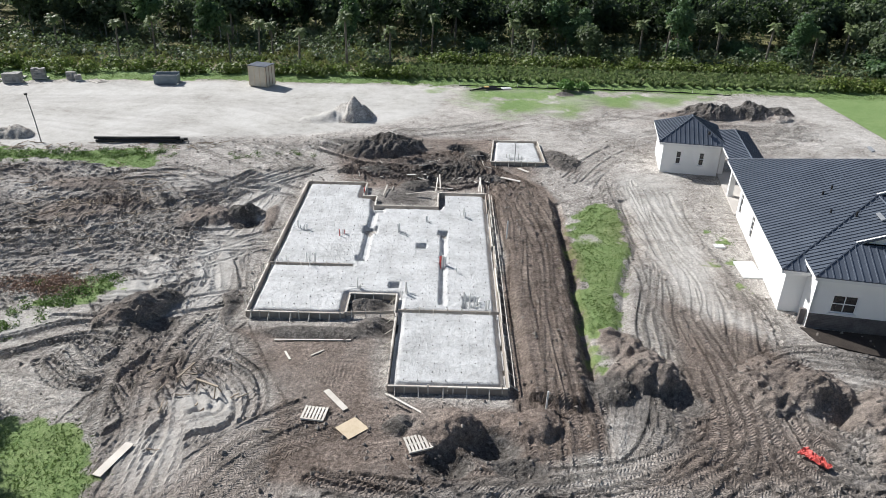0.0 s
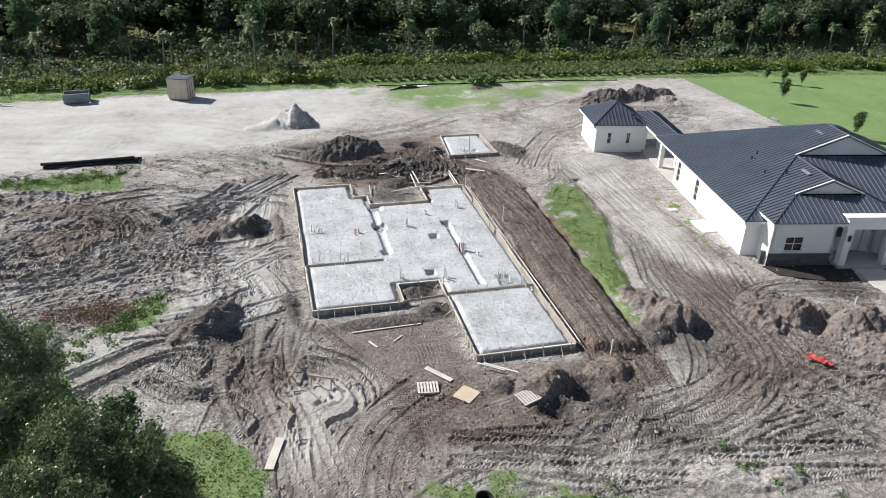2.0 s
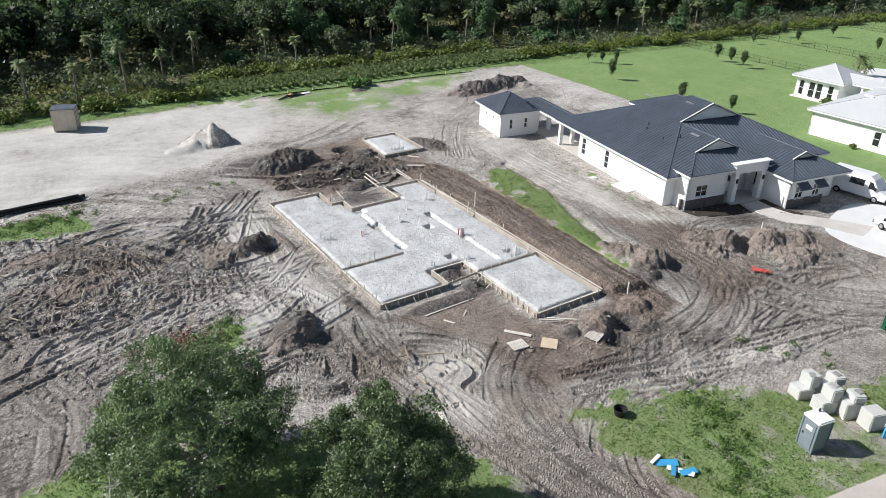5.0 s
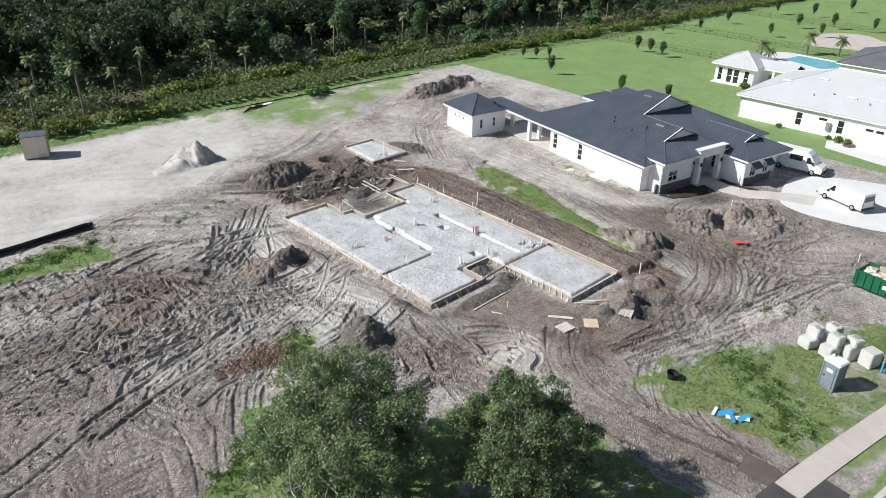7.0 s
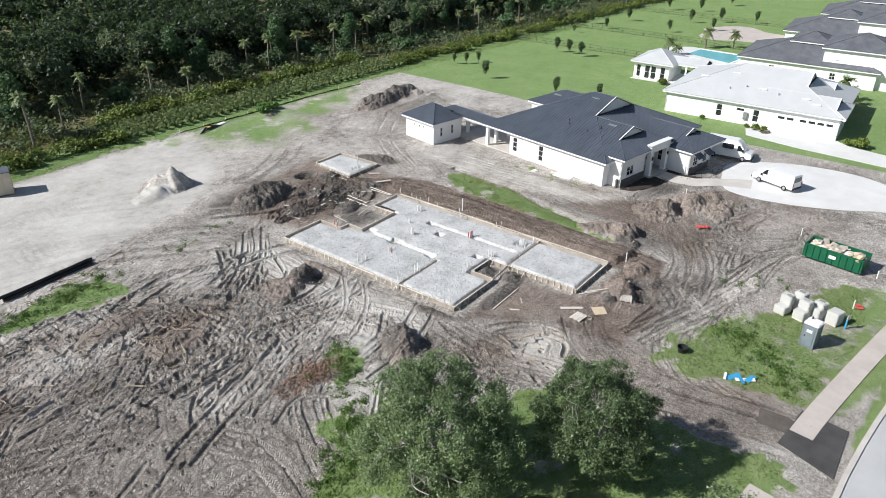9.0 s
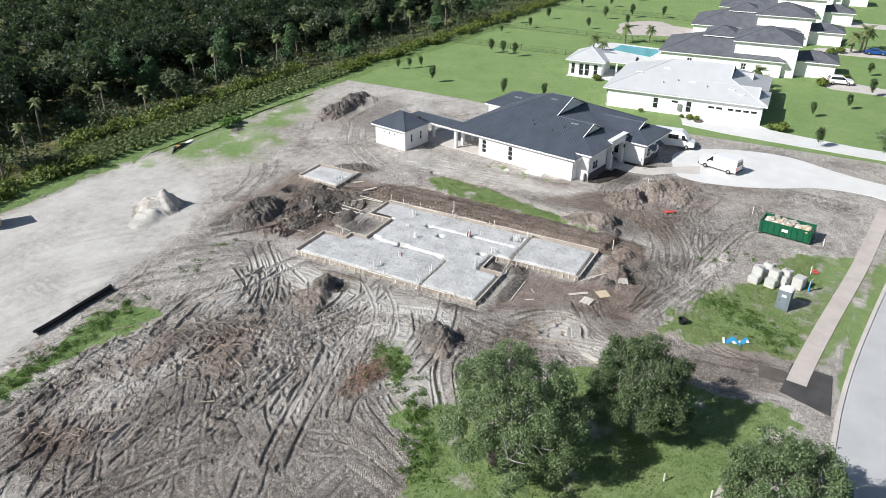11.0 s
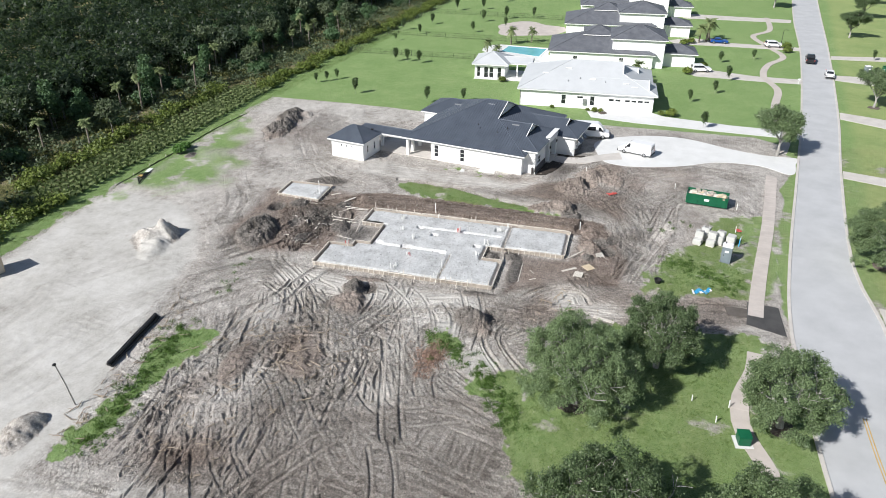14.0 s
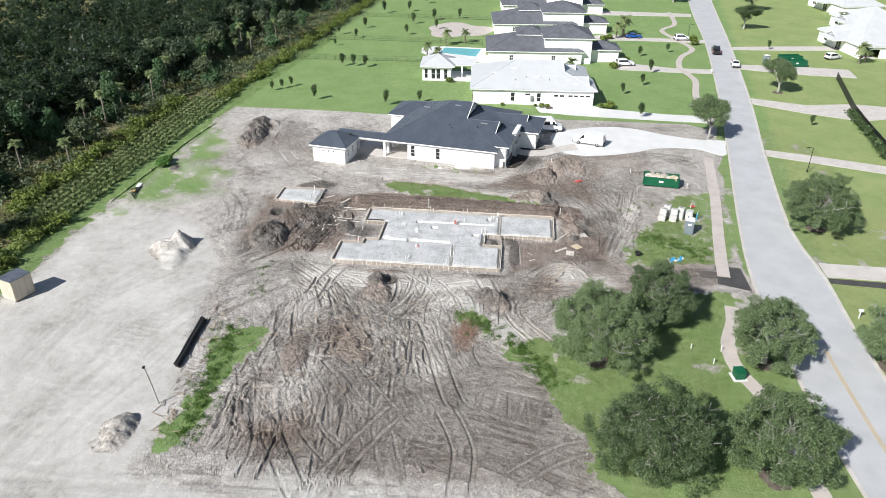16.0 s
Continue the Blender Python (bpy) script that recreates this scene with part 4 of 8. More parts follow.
far_wood = (VY > hedge_y(VX) + 3.4).astype(float)
far_grass = ((VY <= hedge_y(VX) + 3.4) & ((VX > 60) | (VY < 60))).astype(float)
far_sand = ((VX < -60) & (VY >= 60) & (VY <= 104.5)).astype(float)
vz = sample(height, 0.0)
nx_, ny_ = len(ax_x), len(ax_y)
quad = (np.arange(ny_ - 1)[:, None] * nx_ + np.arange(nx_ - 1)[None]).ravel()
g_me = numpy_mesh("ground", np.stack([VX.ravel(), VY.ravel(), vz.ravel()], 1), np.stack([quad, quad + 1, quad + nx_ + 1, quad + nx_], 1), M["ground"], True)
rough_v = (sample(grit, 0.0) > 0.45)[:-1, :-1].ravel()
g_me.polygons.foreach_set("use_smooth", ~rough_v)
for name, chans in (("zone", (sample(sand, far_sand), sample(grass, far_grass), sample(brown, 0.0))), ("wear_shade", (sample(dark, 0.0), sample(track, 0.0), sample(wood_zone, far_wood))), ("flow", (sample(flow_u, 0.0), sample(flow_v, 0.0), sample(tread, 0.0)))):
    at = g_me.color_attributes.new(name, "FLOAT_COLOR", "POINT")
    at.data.foreach_set("color", np.stack([*(c.ravel() for c in chans), np.ones(VX.size)], 1).astype(np.float32).ravel())
tagged(new("ground", g_me), "rutted grey-brown building site soil, pale sand and green lawns", "ground", kind="structure")


def ground_z(x, y):
    i, j = int((y - GY0) / RES), int((x - GX0) / RES)
    if 0 <= i < len(gy) and 0 <= j < len(gx):
        return float(height[i, j])
    return 0.0

# ---------------------------------------------------------------- road, kerbs, walks, drives
EDGE_L = [(-200, -16), (-90, 3.5), (-45.6, 6.9), (-34.9, 7.3), (-25.6, 7.2), (-11.3, 6.5), (4.9, 4.0), (35.3, -1.9), (67, -7.9), (122, -17), (174, -23.7), (260, -37), (420, -62)]
EDGE_R = [(-200, -25), (-90, -5), (-50, -1.8), (-29.6, -1.4), (-19.2, -1.9), (-8.9, -2.7), (5.6, -2.9), (36, -8.1), (67.7, -14.3), (122.8, -23.6), (175, -31.6), (261, -45), (421, -70)]


def ribbon(left, right, z0, z1, n=160):
    """A thick strip between two edges."""
    bm = bmesh.new()
    a, b = spline(left, 0.5), spline(right, 0.5)
    a = a[np.linspace(0, len(a) - 1, n).astype(int)]
    b = b[np.linspace(0, len(b) - 1, n).astype(int)]
    rows = [[bm.verts.new((*p, z)) for p, z in ((l, z0), (l, z1), (r, z1), (r, z0))] for l, r in zip(a, b)]
    for p, q in zip(rows, rows[1:]):
        for k in range(4):
            bm.faces.new((p[k], p[(k + 1) % 4], q[(k + 1) % 4], q[k]))
    bm.faces.new(rows[0][::-1])
    bm.faces.new(rows[-1])
    bmesh.ops.recalc_face_normals(bm, faces=bm.faces[:])
    return bm


def shifted(line, d):
    c = np.array(line, float)
    t = np.gradient(c, axis=0)
    t /= np.hypot(t[:, 0], t[:, 1])[:, None]
    return [tuple(p) for p in c + np.stack([-t[:, 1], t[:, 0]], 1) * d]


tagged(part("road", ribbon(EDGE_L, EDGE_R, -0.2, 0.03), M["asphalt"]), "sun-bleached grey asphalt road with low kerbs", "road", kind="structure")
for edge, d in ((EDGE_L, 0.35), (EDGE_R, -0.35)):
    tagged(part("kerb", ribbon(edge, shifted(edge, d), -0.2, 0.12), M["concrete"]), "pale concrete kerb along the road", "kerb", kind="structure")
mid_line = [((a[0] + b[0]) / 2, (a[1] + b[1]) / 2) for a, b in zip(EDGE_L, EDGE_R)]
for d in (0.12, -0.12):
    line = [p for p in mid_line if p[0] < -20]
    line = [tuple(p) for p in spline(line, 1.0)]
    line = [p for p in line if p[0] < -24]
    tagged(part("road_marking", ribbon(shifted(line, d + 0.05), shifted(line, d - 0.05), 0.0, 0.034, 90), M["yellow_line"]), "faded yellow centre line on the road", "road marking", kind="structure")

WALKS = [
    ([(32.0, 2.6), (14.7, 5.4), (0.9, 8.1), (-7.3, 9.6), (-10.6, 10.1)], 1.6), ([(-17.4, 10.9), (-20.2, 11.4), (-22, 12.0), (-25.2, 13.2), (-29.3, 13.4), (-34.1, 11.9), (-40, 10.9), (-48, 10.6), (-62, 9)], 1.6),
    ([(170, -15), (150, -13.2), (140, -7.5), (128, -9.4), (116, -11.8), (106, -6.8), (95, -4.4), (84, -5.8), (73, -3.8), (64, -2.4), (53, -2.8), (43.5, -0.7)][::-1], 1.5),
]
for line, w in WALKS:
    full = spline(line, 0.3)
    walk_slab = tagged(new("pavement"), "pinkish concrete footpath in square bays", "footpath", kind="structure")
    length = 0.3 * len(full)
    bays = int(length / 1.55)
    cut = np.linspace(0, len(full) - 1, bays + 1).astype(int)
    dirs = np.gradient(full, axis=0)
    dirs /= np.hypot(dirs[:, 0], dirs[:, 1])[:, None]
    nrm = np.stack([-dirs[:, 1], dirs[:, 0]], 1)
    for k0, k1 in zip(cut, cut[1:]):
        a0, a1 = full[k0] + dirs[k0] * 0.012, full[k1] - dirs[k1] * 0.012
        q = [a0 + nrm[k0] * w / 2, a0 - nrm[k0] * w / 2, a1 - nrm[k1] * w / 2, a1 + nrm[k1] * w / 2]
        part("paving_bay", prism([tuple(p) for p in q], -0.12, 0.07), M["pink_concrete"], walk_slab)


def slab_on_ground(name, pts, top, material, label, category="driveway"):
    bm = prism(pts, -0.12, top)
    bmesh.ops.recalc_face_normals(bm, faces=bm.faces[:])
    return tagged(part(name, bm, material), label, category, kind="structure")


slab_on_ground("driveway", [tuple(p) for p in spline([(34.6, 29.5), (31.6, 28.2), (30.6, 25), (31.4, 20), (33.3, 15.2), (36, 10.4), (36.2, 4), (33.4, -0.6), (38.5, -2.0), (41.2, -2.6), (41.4, 2.5), (43.2, 8), (46.6, 15), (46.2, 22), (43.6, 27.5), (40, 30.4), (34.6, 29.5)], 1.0)][:-1], 0.05, M["pale_concrete"], "pale new concrete driveway with a round turning area")
slab_on_ground("driveway", [(59.8, 33.5), (54.6, 32), (53.2, 24), (52.0, 8), (51.2, -4.6), (55.6, -5.4), (56.2, 6), (58.6, 18.5), (60.2, 20.4)], 0.05, M["pale_concrete"], "pale concrete driveway beside a white garage")
slab_on_ground("apron", [(-7.6, 10.6), (-8.0, 7.4), (-13.6, 7.4), (-12.2, 11.2)], 0.055, M["new_asphalt"], "dark wet asphalt crossing at the site entrance", "pavement")
slab_on_ground("driveway", [(95, 13), (91, 11), (90, -3), (90, -11.6), (94, -12.2), (94.5, -2), (98, 8)], 0.05, M["concrete"], "pale concrete driveway in front of a house")
slab_on_ground("driveway", [(128, 16), (124, 14), (124.5, 0), (124, -17), (128, -17.7), (129, 0), (133, 10)], 0.05, M["concrete"], "pale concrete driveway in front of a house")
slab_on_ground("driveway", [(166, 12), (162, 10), (163, -21), (168, -22), (170, 8)], 0.05, M["concrete"], "pale concrete driveway in front of a house")
slab_on_ground("driveway", [(37.2, -8.8), (34.0, -8.2), (31.2, -16), (27.5, -26), (25, -40), (29, -40), (31, -28), (34.5, -18)], 0.05, M["concrete"], "pale concrete drive crossing a lawn")
slab_on_ground("driveway", [(70, -15.2), (65.6, -14.4), (60, -24), (56, -34), (60, -44), (66, -46), (68, -36), (66, -26)], 0.05, M["concrete"], "pale curved concrete driveway through a lawn")
slab_on_ground("driveway", [(100, -20.4), (95.4, -19.6), (92, -30), (90, -46), (98, -47), (100, -32)], 0.05, M["concrete"], "pale concrete driveway in front of a house")
slab_on_ground("driveway", [(120, -23.7), (116.4, -23), (117.5, -40), (119, -52), (124, -52), (122, -36)], 0.05, M["concrete"], "pale concrete driveway in front of a house")
slab_on_ground("driveway", [(-5.4, -3.4), (-9.0, -3.2), (-9.6, -14), (-12, -34), (-8, -34), (-5.8, -14)], 0.05, M["concrete"], "pale gravelly drive crossing a lawn")
slab_on_ground("driveway", [(-9.4, -3.2), (-10.6, -3.1), (-11.6, -14), (-13.8, -34), (-12.4, -34), (-10, -14)], 0.055, M["new_asphalt"], "dark gravel strip beside a drive", "pavement")
for x, y in ((22.7, 46.2), (22.0, 50.0)):
    slab_on_ground("equipment_pad", [(x - 0.75, y - 1.3), (x + 0.7, y - 1.3), (x + 0.9, y + 1.2), (x - 0.6, y + 1.2)] if y < 48 else [(x - 0.4, y - 0.3), (x + 0.4, y - 0.3), (x + 0.4, y + 0.3), (x - 0.4, y + 0.3)], 0.1, M["pale_concrete"], "small pale concrete equipment pad beside the house", "pad")
hm = Matrix.Translation((22.5, 40.4, 0)) @ pose(0, 0, 0, 0, 0, -11)
slab_on_ground("entry_path", [tuple((hm @ Vector((a, b, 0))).xy) for a, b in ((8.2, -2.25), (8.2, -5.2), (9.2, -7.6), (11.6, -9.6), (13.5, -12.6), (16.5, -11.4), (13.4, -8.0), (11.3, -6.2), (10.6, -4.4), (10.4, -2.25))], 0.06, M["concrete"], "pale concrete path from the house entry to the driveway", "path")
# dark sheets laid where the house front shades the ground
for pts in (((1.0, -1.7), (1.6, -3.2), (4.4, -4.0), (7.6, -4.4), (8.0, -2.3), (6.8, -2.25), (6.8, -1.6)), ((10.7, -2.3), (11.5, -2.0), (11.5, -4.9), (12.4, -6.6), (11.6, -6.9), (10.9, -5.6))):
    slab_on_ground("entry_shade_sheet", [tuple((hm @ Vector((a, b, 0))).xy) for a, b in pts], 0.05, M["entry_shade"], "near-black sheet painting the shade beside the house entry", "soil bed")
bm = prism([(-9.1, 13.2), (-9.0, 11.4), (-9.3, 10.4), (-10.8, 10.5), (-10.9, 12.9)], -0.2, 0.045)
bmesh.ops.recalc_face_normals(bm, faces=bm.faces[:])
tagged(part("puddle", bm, M["puddle"]), "shallow muddy puddle at the site entrance", "puddle", kind="structure")


# ---------------------------------------------------------------- slab formwork
SLAB = Matrix.Translation((-2.6, 31.5, 0)) @ pose(0, 0, 0, 0, 0, -1.0)
RIM = [(0, 0), (6.5, 0), (6.5, 27.4), (2.3, 27.4), (2.3, 24.3), (-3.1, 24.3), (-3.1, 26.3), (-4.3, 26.3), (-4.3, 29.4), (-9.55, 29.4), (-9.55, 7.2), (-3.3, 7.2), (-3.3, 9.7), (-0.1, 9.7), (-0.1, 7.3), (0, 7.3)]
TOP = 0.42
works = thing("slab_formwork", "timber slab formwork with stakes round a pale house base", "formwork")
works.matrix_world = SLAB
rs = random.Random(5)


def fill_mesh(rim, res, top, slots, inset=0.34, slope=0.3, margin=0.6):
    """Level fill inside the forms, with sloping edges and footing slots."""
    px, py = np.array(rim).T
    xs, ys = np.arange(px.min() - 0.2, px.max() + 0.3, res), np.arange(py.min() - 0.2, py.max() + 0.3, res)
    X, Y = np.meshgrid(xs, ys)
    wx, wy = X + 0.05 * fbm(X, Y, 0.8, 2, 61), Y + 0.05 * fbm(X, Y, 0.8, 2, 62)
    inside, dist = np.zeros(X.shape, bool), np.full(X.shape, 1e9)
    for (ax, ay), (bx, by) in zip(rim, rim[1:] + rim[:1]):
        inside ^= ((ay > wy) != (by > wy)) & (wx < (bx - ax) * (wy - ay) / (by - ay + 1e-9) + ax)
        ex, ey = bx - ax, by - ay
        t = np.clip(((wx - ax) * ex + (wy - ay) * ey) / (ex * ex + ey * ey), 0, 1)
        dist = np.minimum(dist, np.hypot(wx - ax - t * ex, wy - ay - t * ey))
    s = np.where(inside, dist, -dist)
    z = top * np.clip((s - inset) / slope + 0.5, 0, 1)
    z = z * z * (3 * top - 2 * z) / (top * top)
    for x0, x1, y0, y1, d in slots:
        e = np.minimum(np.minimum(wx - x0, x1 - wx), np.minimum(wy - y0, y1 - wy))
        z -= d * np.clip(e / 0.12 + 0.5, 0, 1)
    z += 0.012 * fbm(X, Y, 0.5, 3, 63) + 0.008 * (np.abs(np.mod(X + 0.3, 1.5) - 0.75) < 0.03)
    q = (np.arange(len(ys) - 1)[:, None] * len(xs) + np.arange(len(xs) - 1)[None])
    keep = (s[:-1, :-1] > 0.03) & (s[1:, 1:] > 0.03) & (s[:-1, 1:] > 0.03) & (s[1:, :-1] > 0.03)
    q = q[keep]
    return np.stack([X.ravel(), Y.ravel(), z.ravel()], 1), np.stack([q, q + 1, q + len(xs) + 1, q + len(xs)], 1)


SLOTS = [(2.62, 3.02, 8.6, 19.6, 0.3), (2.4, 3.1, 19.0, 19.8, 0.4), (-3.25, -2.75, 14.6, 23.0, 0.28), (-3.5, -2.45, 19.0, 20.3, 0.5), (-3.3, -2.2, 22.9, 23.9, 0.45),
         (0.85, 1.5, 16.6, 17.4, 0.4), (-0.75, -0.1, 10.6, 11.4, 0.4), (-3.5, -2.9, 14.4, 15.2, 0.3), (4.2, 5.2, 8.2, 9.6, 0.3), (-9.3, -3.5, 13.5, 13.85, 0.22), (0.1, 6.3, 7.45, 7.9, 0.25)]
BAYS = [(-0.2, 6.7, -0.3, 7.66), (-9.9, -3.0, 7.0, 13.66), (-9.9, -3.0, 13.66, 29.8), (-3.0, 2.8, 7.66, 24.6), (2.8, 6.8, 7.66, 27.8)]
base = thing("sheeted_fill", "pale sheeted fill inside the slab forms with footing slots", "slab base")
base.matrix_world = SLAB
fv, ff = fill_mesh(RIM, 0.1, TOP - 0.06, SLOTS)
mid_f = fv[ff].mean(axis=1)
for x0, x1, y0, y1 in BAYS:
    pick = ff[(mid_f[:, 0] >= x0) & (mid_f[:, 0] < x1) & (mid_f[:, 1] >= y0) & (mid_f[:, 1] < y1)]
    used, inv = np.unique(pick, return_inverse=True)
    new("fill_bay", numpy_mesh("fill_bay", fv[used], inv.reshape(-1, 4), M["fill"], True)).parent = base


def edge_boards(parent, rim, top, low=-0.12):
    """Boards end to end round an outline, stakes outside them and a light top batten."""
    for (ax, ay), (bx, by) in zip(rim, rim[1:] + rim[:1]):
        L = math.hypot(bx - ax, by - ay)
        if L < 0.3:
            continue
        turn = math.degrees(math.atan2(by - ay, bx - ax))
        n = max(1, round(L / 3.4))
        for k in range(n):
            x0, x1 = L * k / n + 0.006, L * (k + 1) / n - 0.006
            b = part("form_board", boxed(x0, x1, -0.02, 0.02, low, top + rs.uniform(-0.012, 0.012)), M["form_dark"], parent)
            b.matrix_basis = pose(ax, ay, 0, rs.uniform(-1.5, 1.5), 0, turn + rs.uniform(-0.25, 0.25))
            r = part("top_rail", boxed(x0, x1, -0.11, -0.024, top - 0.06, top - 0.005 + rs.uniform(0, 0.02)), M["form_wood"], parent)
            r.matrix_basis = pose(ax, ay, 0, 0, 0, turn + rs.uniform(-0.3, 0.3))
        m = max(2, int(L / 0.62))
        for k in range(m):
            x = L * (k + 0.5) / m + rs.uniform(-0.08, 0.08)
            h = top + rs.uniform(-0.02, 0.1)
            s = part("stake", boxed(x - 0.035, x + 0.035, -0.125, -0.078, -0.25, h), M["form_wood"], parent)
            s.matrix_basis = pose(ax, ay, 0, rs.uniform(-3, 3), rs.uniform(-3, 3), turn)
            if k % 2 == 0:
                bm = bmesh.new()
                tube(bm, [(x, -0.12, top - 0.08), (x + rs.uniform(-0.05, 0.05), -0.55 - rs.uniform(0, 0.15), -0.1)], 0.028, 4)
                part("brace", bm, M["form_wood"], parent).matrix_basis = pose(ax, ay, 0, 0, 0, turn)


edge_boards(works, RIM, TOP)
for x0, y0, x1, y1 in ((-9.5, 13.65, -3.6, 13.65), (0.05, 7.68, 6.45, 7.68), (-3.3, 7.2, -0.1, 7.5)):
    L, turn = math.hypot(x1 - x0, y1 - y0), math.degrees(math.atan2(y1 - y0, x1 - x0))
    part("cross_board", boxed(0, L, -0.02, 0.02, TOP - 0.16, TOP + 0.04), M["form_dark"], works).matrix_basis = pose(x0, y0, 0, 0, 0, turn)
    for k in range(int(L / 0.9)):
        part("stake", boxed(0.4 + k * 0.9, 0.47 + k * 0.9, -0.07, -0.022, 0.05, TOP + 0.16 + rs.uniform(-0.05, 0.1)), M["form_wood"], works).matrix_basis = pose(x0, y0, 0, 0, 0, turn)
# loose shoring boards behind the slab
for x, y, L, t, z in ((2.0, 28.2, 3.4, 88, 0.2), (2.4, 28.6, 3.0, 92, 0.35), (-0.6, 27.2, 3.2, 8, 0.3), (1.0, 29.2, 2.6, -12, 0.25), (-2.6, 27.0, 2.2, 85, 0.2), (5.8, 28.0, 3.2, 86, 0.35), (6.1, 28.0, 3.4, 91, 0.3)):
    part("loose_board", boxed(0, L, -0.05, 0.05, 0, 0.045), M["form_wood"], works).matrix_basis = pose(x, y, z, 0, rs.uniform(-4, 4), t)
# guide boards on stakes along the outer wall line
for k in range(8):
    part("guide_board", boxed(0, 3.3, -0.06, -0.03, 0.3, 0.4), M["white_wood"], works).matrix_basis = pose(6.86, 0.1 + 3.4 * k, 0, 0, 0, 90 + rs.uniform(-0.4, 0.4))
# dark bar supports set out in a grid on the fill
dots_v, dots_f = [], []
for x in np.arange(-9.1, 6.4, 0.82):
    for y in np.arange(0.5, 29.2, 0.86):
        inside = (0.4 < x < 6.1 and 0.4 < y < 27) or (-9.1 < x < -3.7 and 7.6 < y < 29) or (-3.4 <= x <= 0.4 and 10.1 < y < 23.9)
        if not inside or any(a - 0.1 < x < b + 0.1 and c - 0.1 < y < d + 0.1 for a, b, c, d, _ in SLOTS):
            continue
        cx, cy, s, z = x + rs.uniform(-0.1, 0.1), y + rs.uniform(-0.1, 0.1), rs.uniform(0.022, 0.04), TOP - 0.07
        n = len(dots_v)
        dots_v += [(cx - s, cy - s, z), (cx + s, cy - s, z), (cx + s, cy + s, z), (cx - s, cy + s, z), (cx, cy, z + 0.1)]
        dots_f += [(n, n + 1, n + 4), (n + 1, n + 2, n + 4), (n + 2, n + 3, n + 4), (n + 3, n, n + 4)]
dots = new("bar_chairs", numpy_mesh("bar_chairs", dots_v, dots_f, M["stone_veneer"]))
dots.matrix_world = SLAB
tagged(dots, "small dark bar supports in rows on the slab fill", "bar chairs", kind="stuff")

# plumbing and conduit stubs
for x, y, n, spread, red in ((2.75, 14.2, 7, 0.35, True), (4.7, 8.8, 8, 0.45, False), (-5.0, 18.5, 4, 0.3, True), (-0.7, 19.2, 4, 0.25, False), (4.4, 22.3, 5, 0.35, False), (-8.2, 19.2, 5, 0.5, False), (-8.6, 13.9, 4, 0.4, False),
                             (-4.1, 27.0, 4, 0.3, True), (0.4, 9.9, 5, 0.4, False), (-2.9, 10.4, 4, 0.3, False), (5.6, 8.2, 3, 0.3, False), (1.4, 21.5, 3, 0.2, False), (6.2, 17.8, 1, 0.0, False), (-6.5, 13.8, 3, 0.5, False), (3.9, 13.0, 2, 0.2, False)):
    stub = thing("pipe_stub_cluster", "upright white plumbing pipes standing in the slab fill" if not red else "white and red pipe stubs standing in the slab fill", "pipe stubs", (0, 0, 0), group="pipe stubs in the slab")
    stub.matrix_world = SLAB @ Matrix.Translation((x, y, TOP - 0.1))
    for k in range(n):
        a, b = rs.uniform(-spread, spread), rs.uniform(-spread, spread)
        h = rs.uniform(0.35, 0.85)
        bm = bmesh.new()
        tube(bm, [(a, b, -0.25), (a + rs.uniform(-0.06, 0.06), b + rs.uniform(-0.06, 0.06), h)], rs.uniform(0.025, 0.055), 7)
        part("pipe", bm, M["red_plastic"] if red and k % 3 == 0 else M["pvc"], stub)
    if n > 3:
        bm = bmesh.new()
        tube(bm, [(-spread - 0.2, 0, 0.14), (spread + 0.3, rs.uniform(-0.2, 0.2), 0.14)], 0.02, 6)
        part("cross_pipe", bm, M["pvc"], stub)

PAD = Matrix.Translation((5.35, 67.5, 0)) @ pose(0, 0, 0, 0, 0, -1.0)
PADRIM = [(0, 0), (5.3, 0), (5.2, 6.6), (0.6, 6.6)]
small = thing("pool_bath_formwork", "small square timber formwork round a pale base", "formwork")
small.matrix_world = PAD
edge_boards(small, PADRIM, 0.38)
f2 = new("slab_fill", numpy_mesh("slab_fill", *fill_mesh(PADRIM, 0.12, 0.3, [(2.0, 3.4, 0.7, 1.4, 0.2)], 0.3), M["fill"], True))
f2.matrix_world = PAD
tagged(f2, "pale sheeted fill in a small square form", "slab base")
stub = thing("pipe_stub_cluster", "tall white pipe standing in the small slab base", "pipe stubs", group="pipe stubs in the slab")
stub.matrix_world = PAD @ Matrix.Translation((2.4, 0.8, 0.2))
for a, b, h in ((0, 0, 2.0), (-0.5, 0.2, 0.6), (0.4, 0.3, 0.7), (0.7, 0.1, 0.5), (-0.8, 0.5, 0.5)):
    bm = bmesh.new()
    tube(bm, [(a, b, -0.2), (a, b, h)], 0.05, 7)
    part("pipe", bm, M["pvc"], stub)

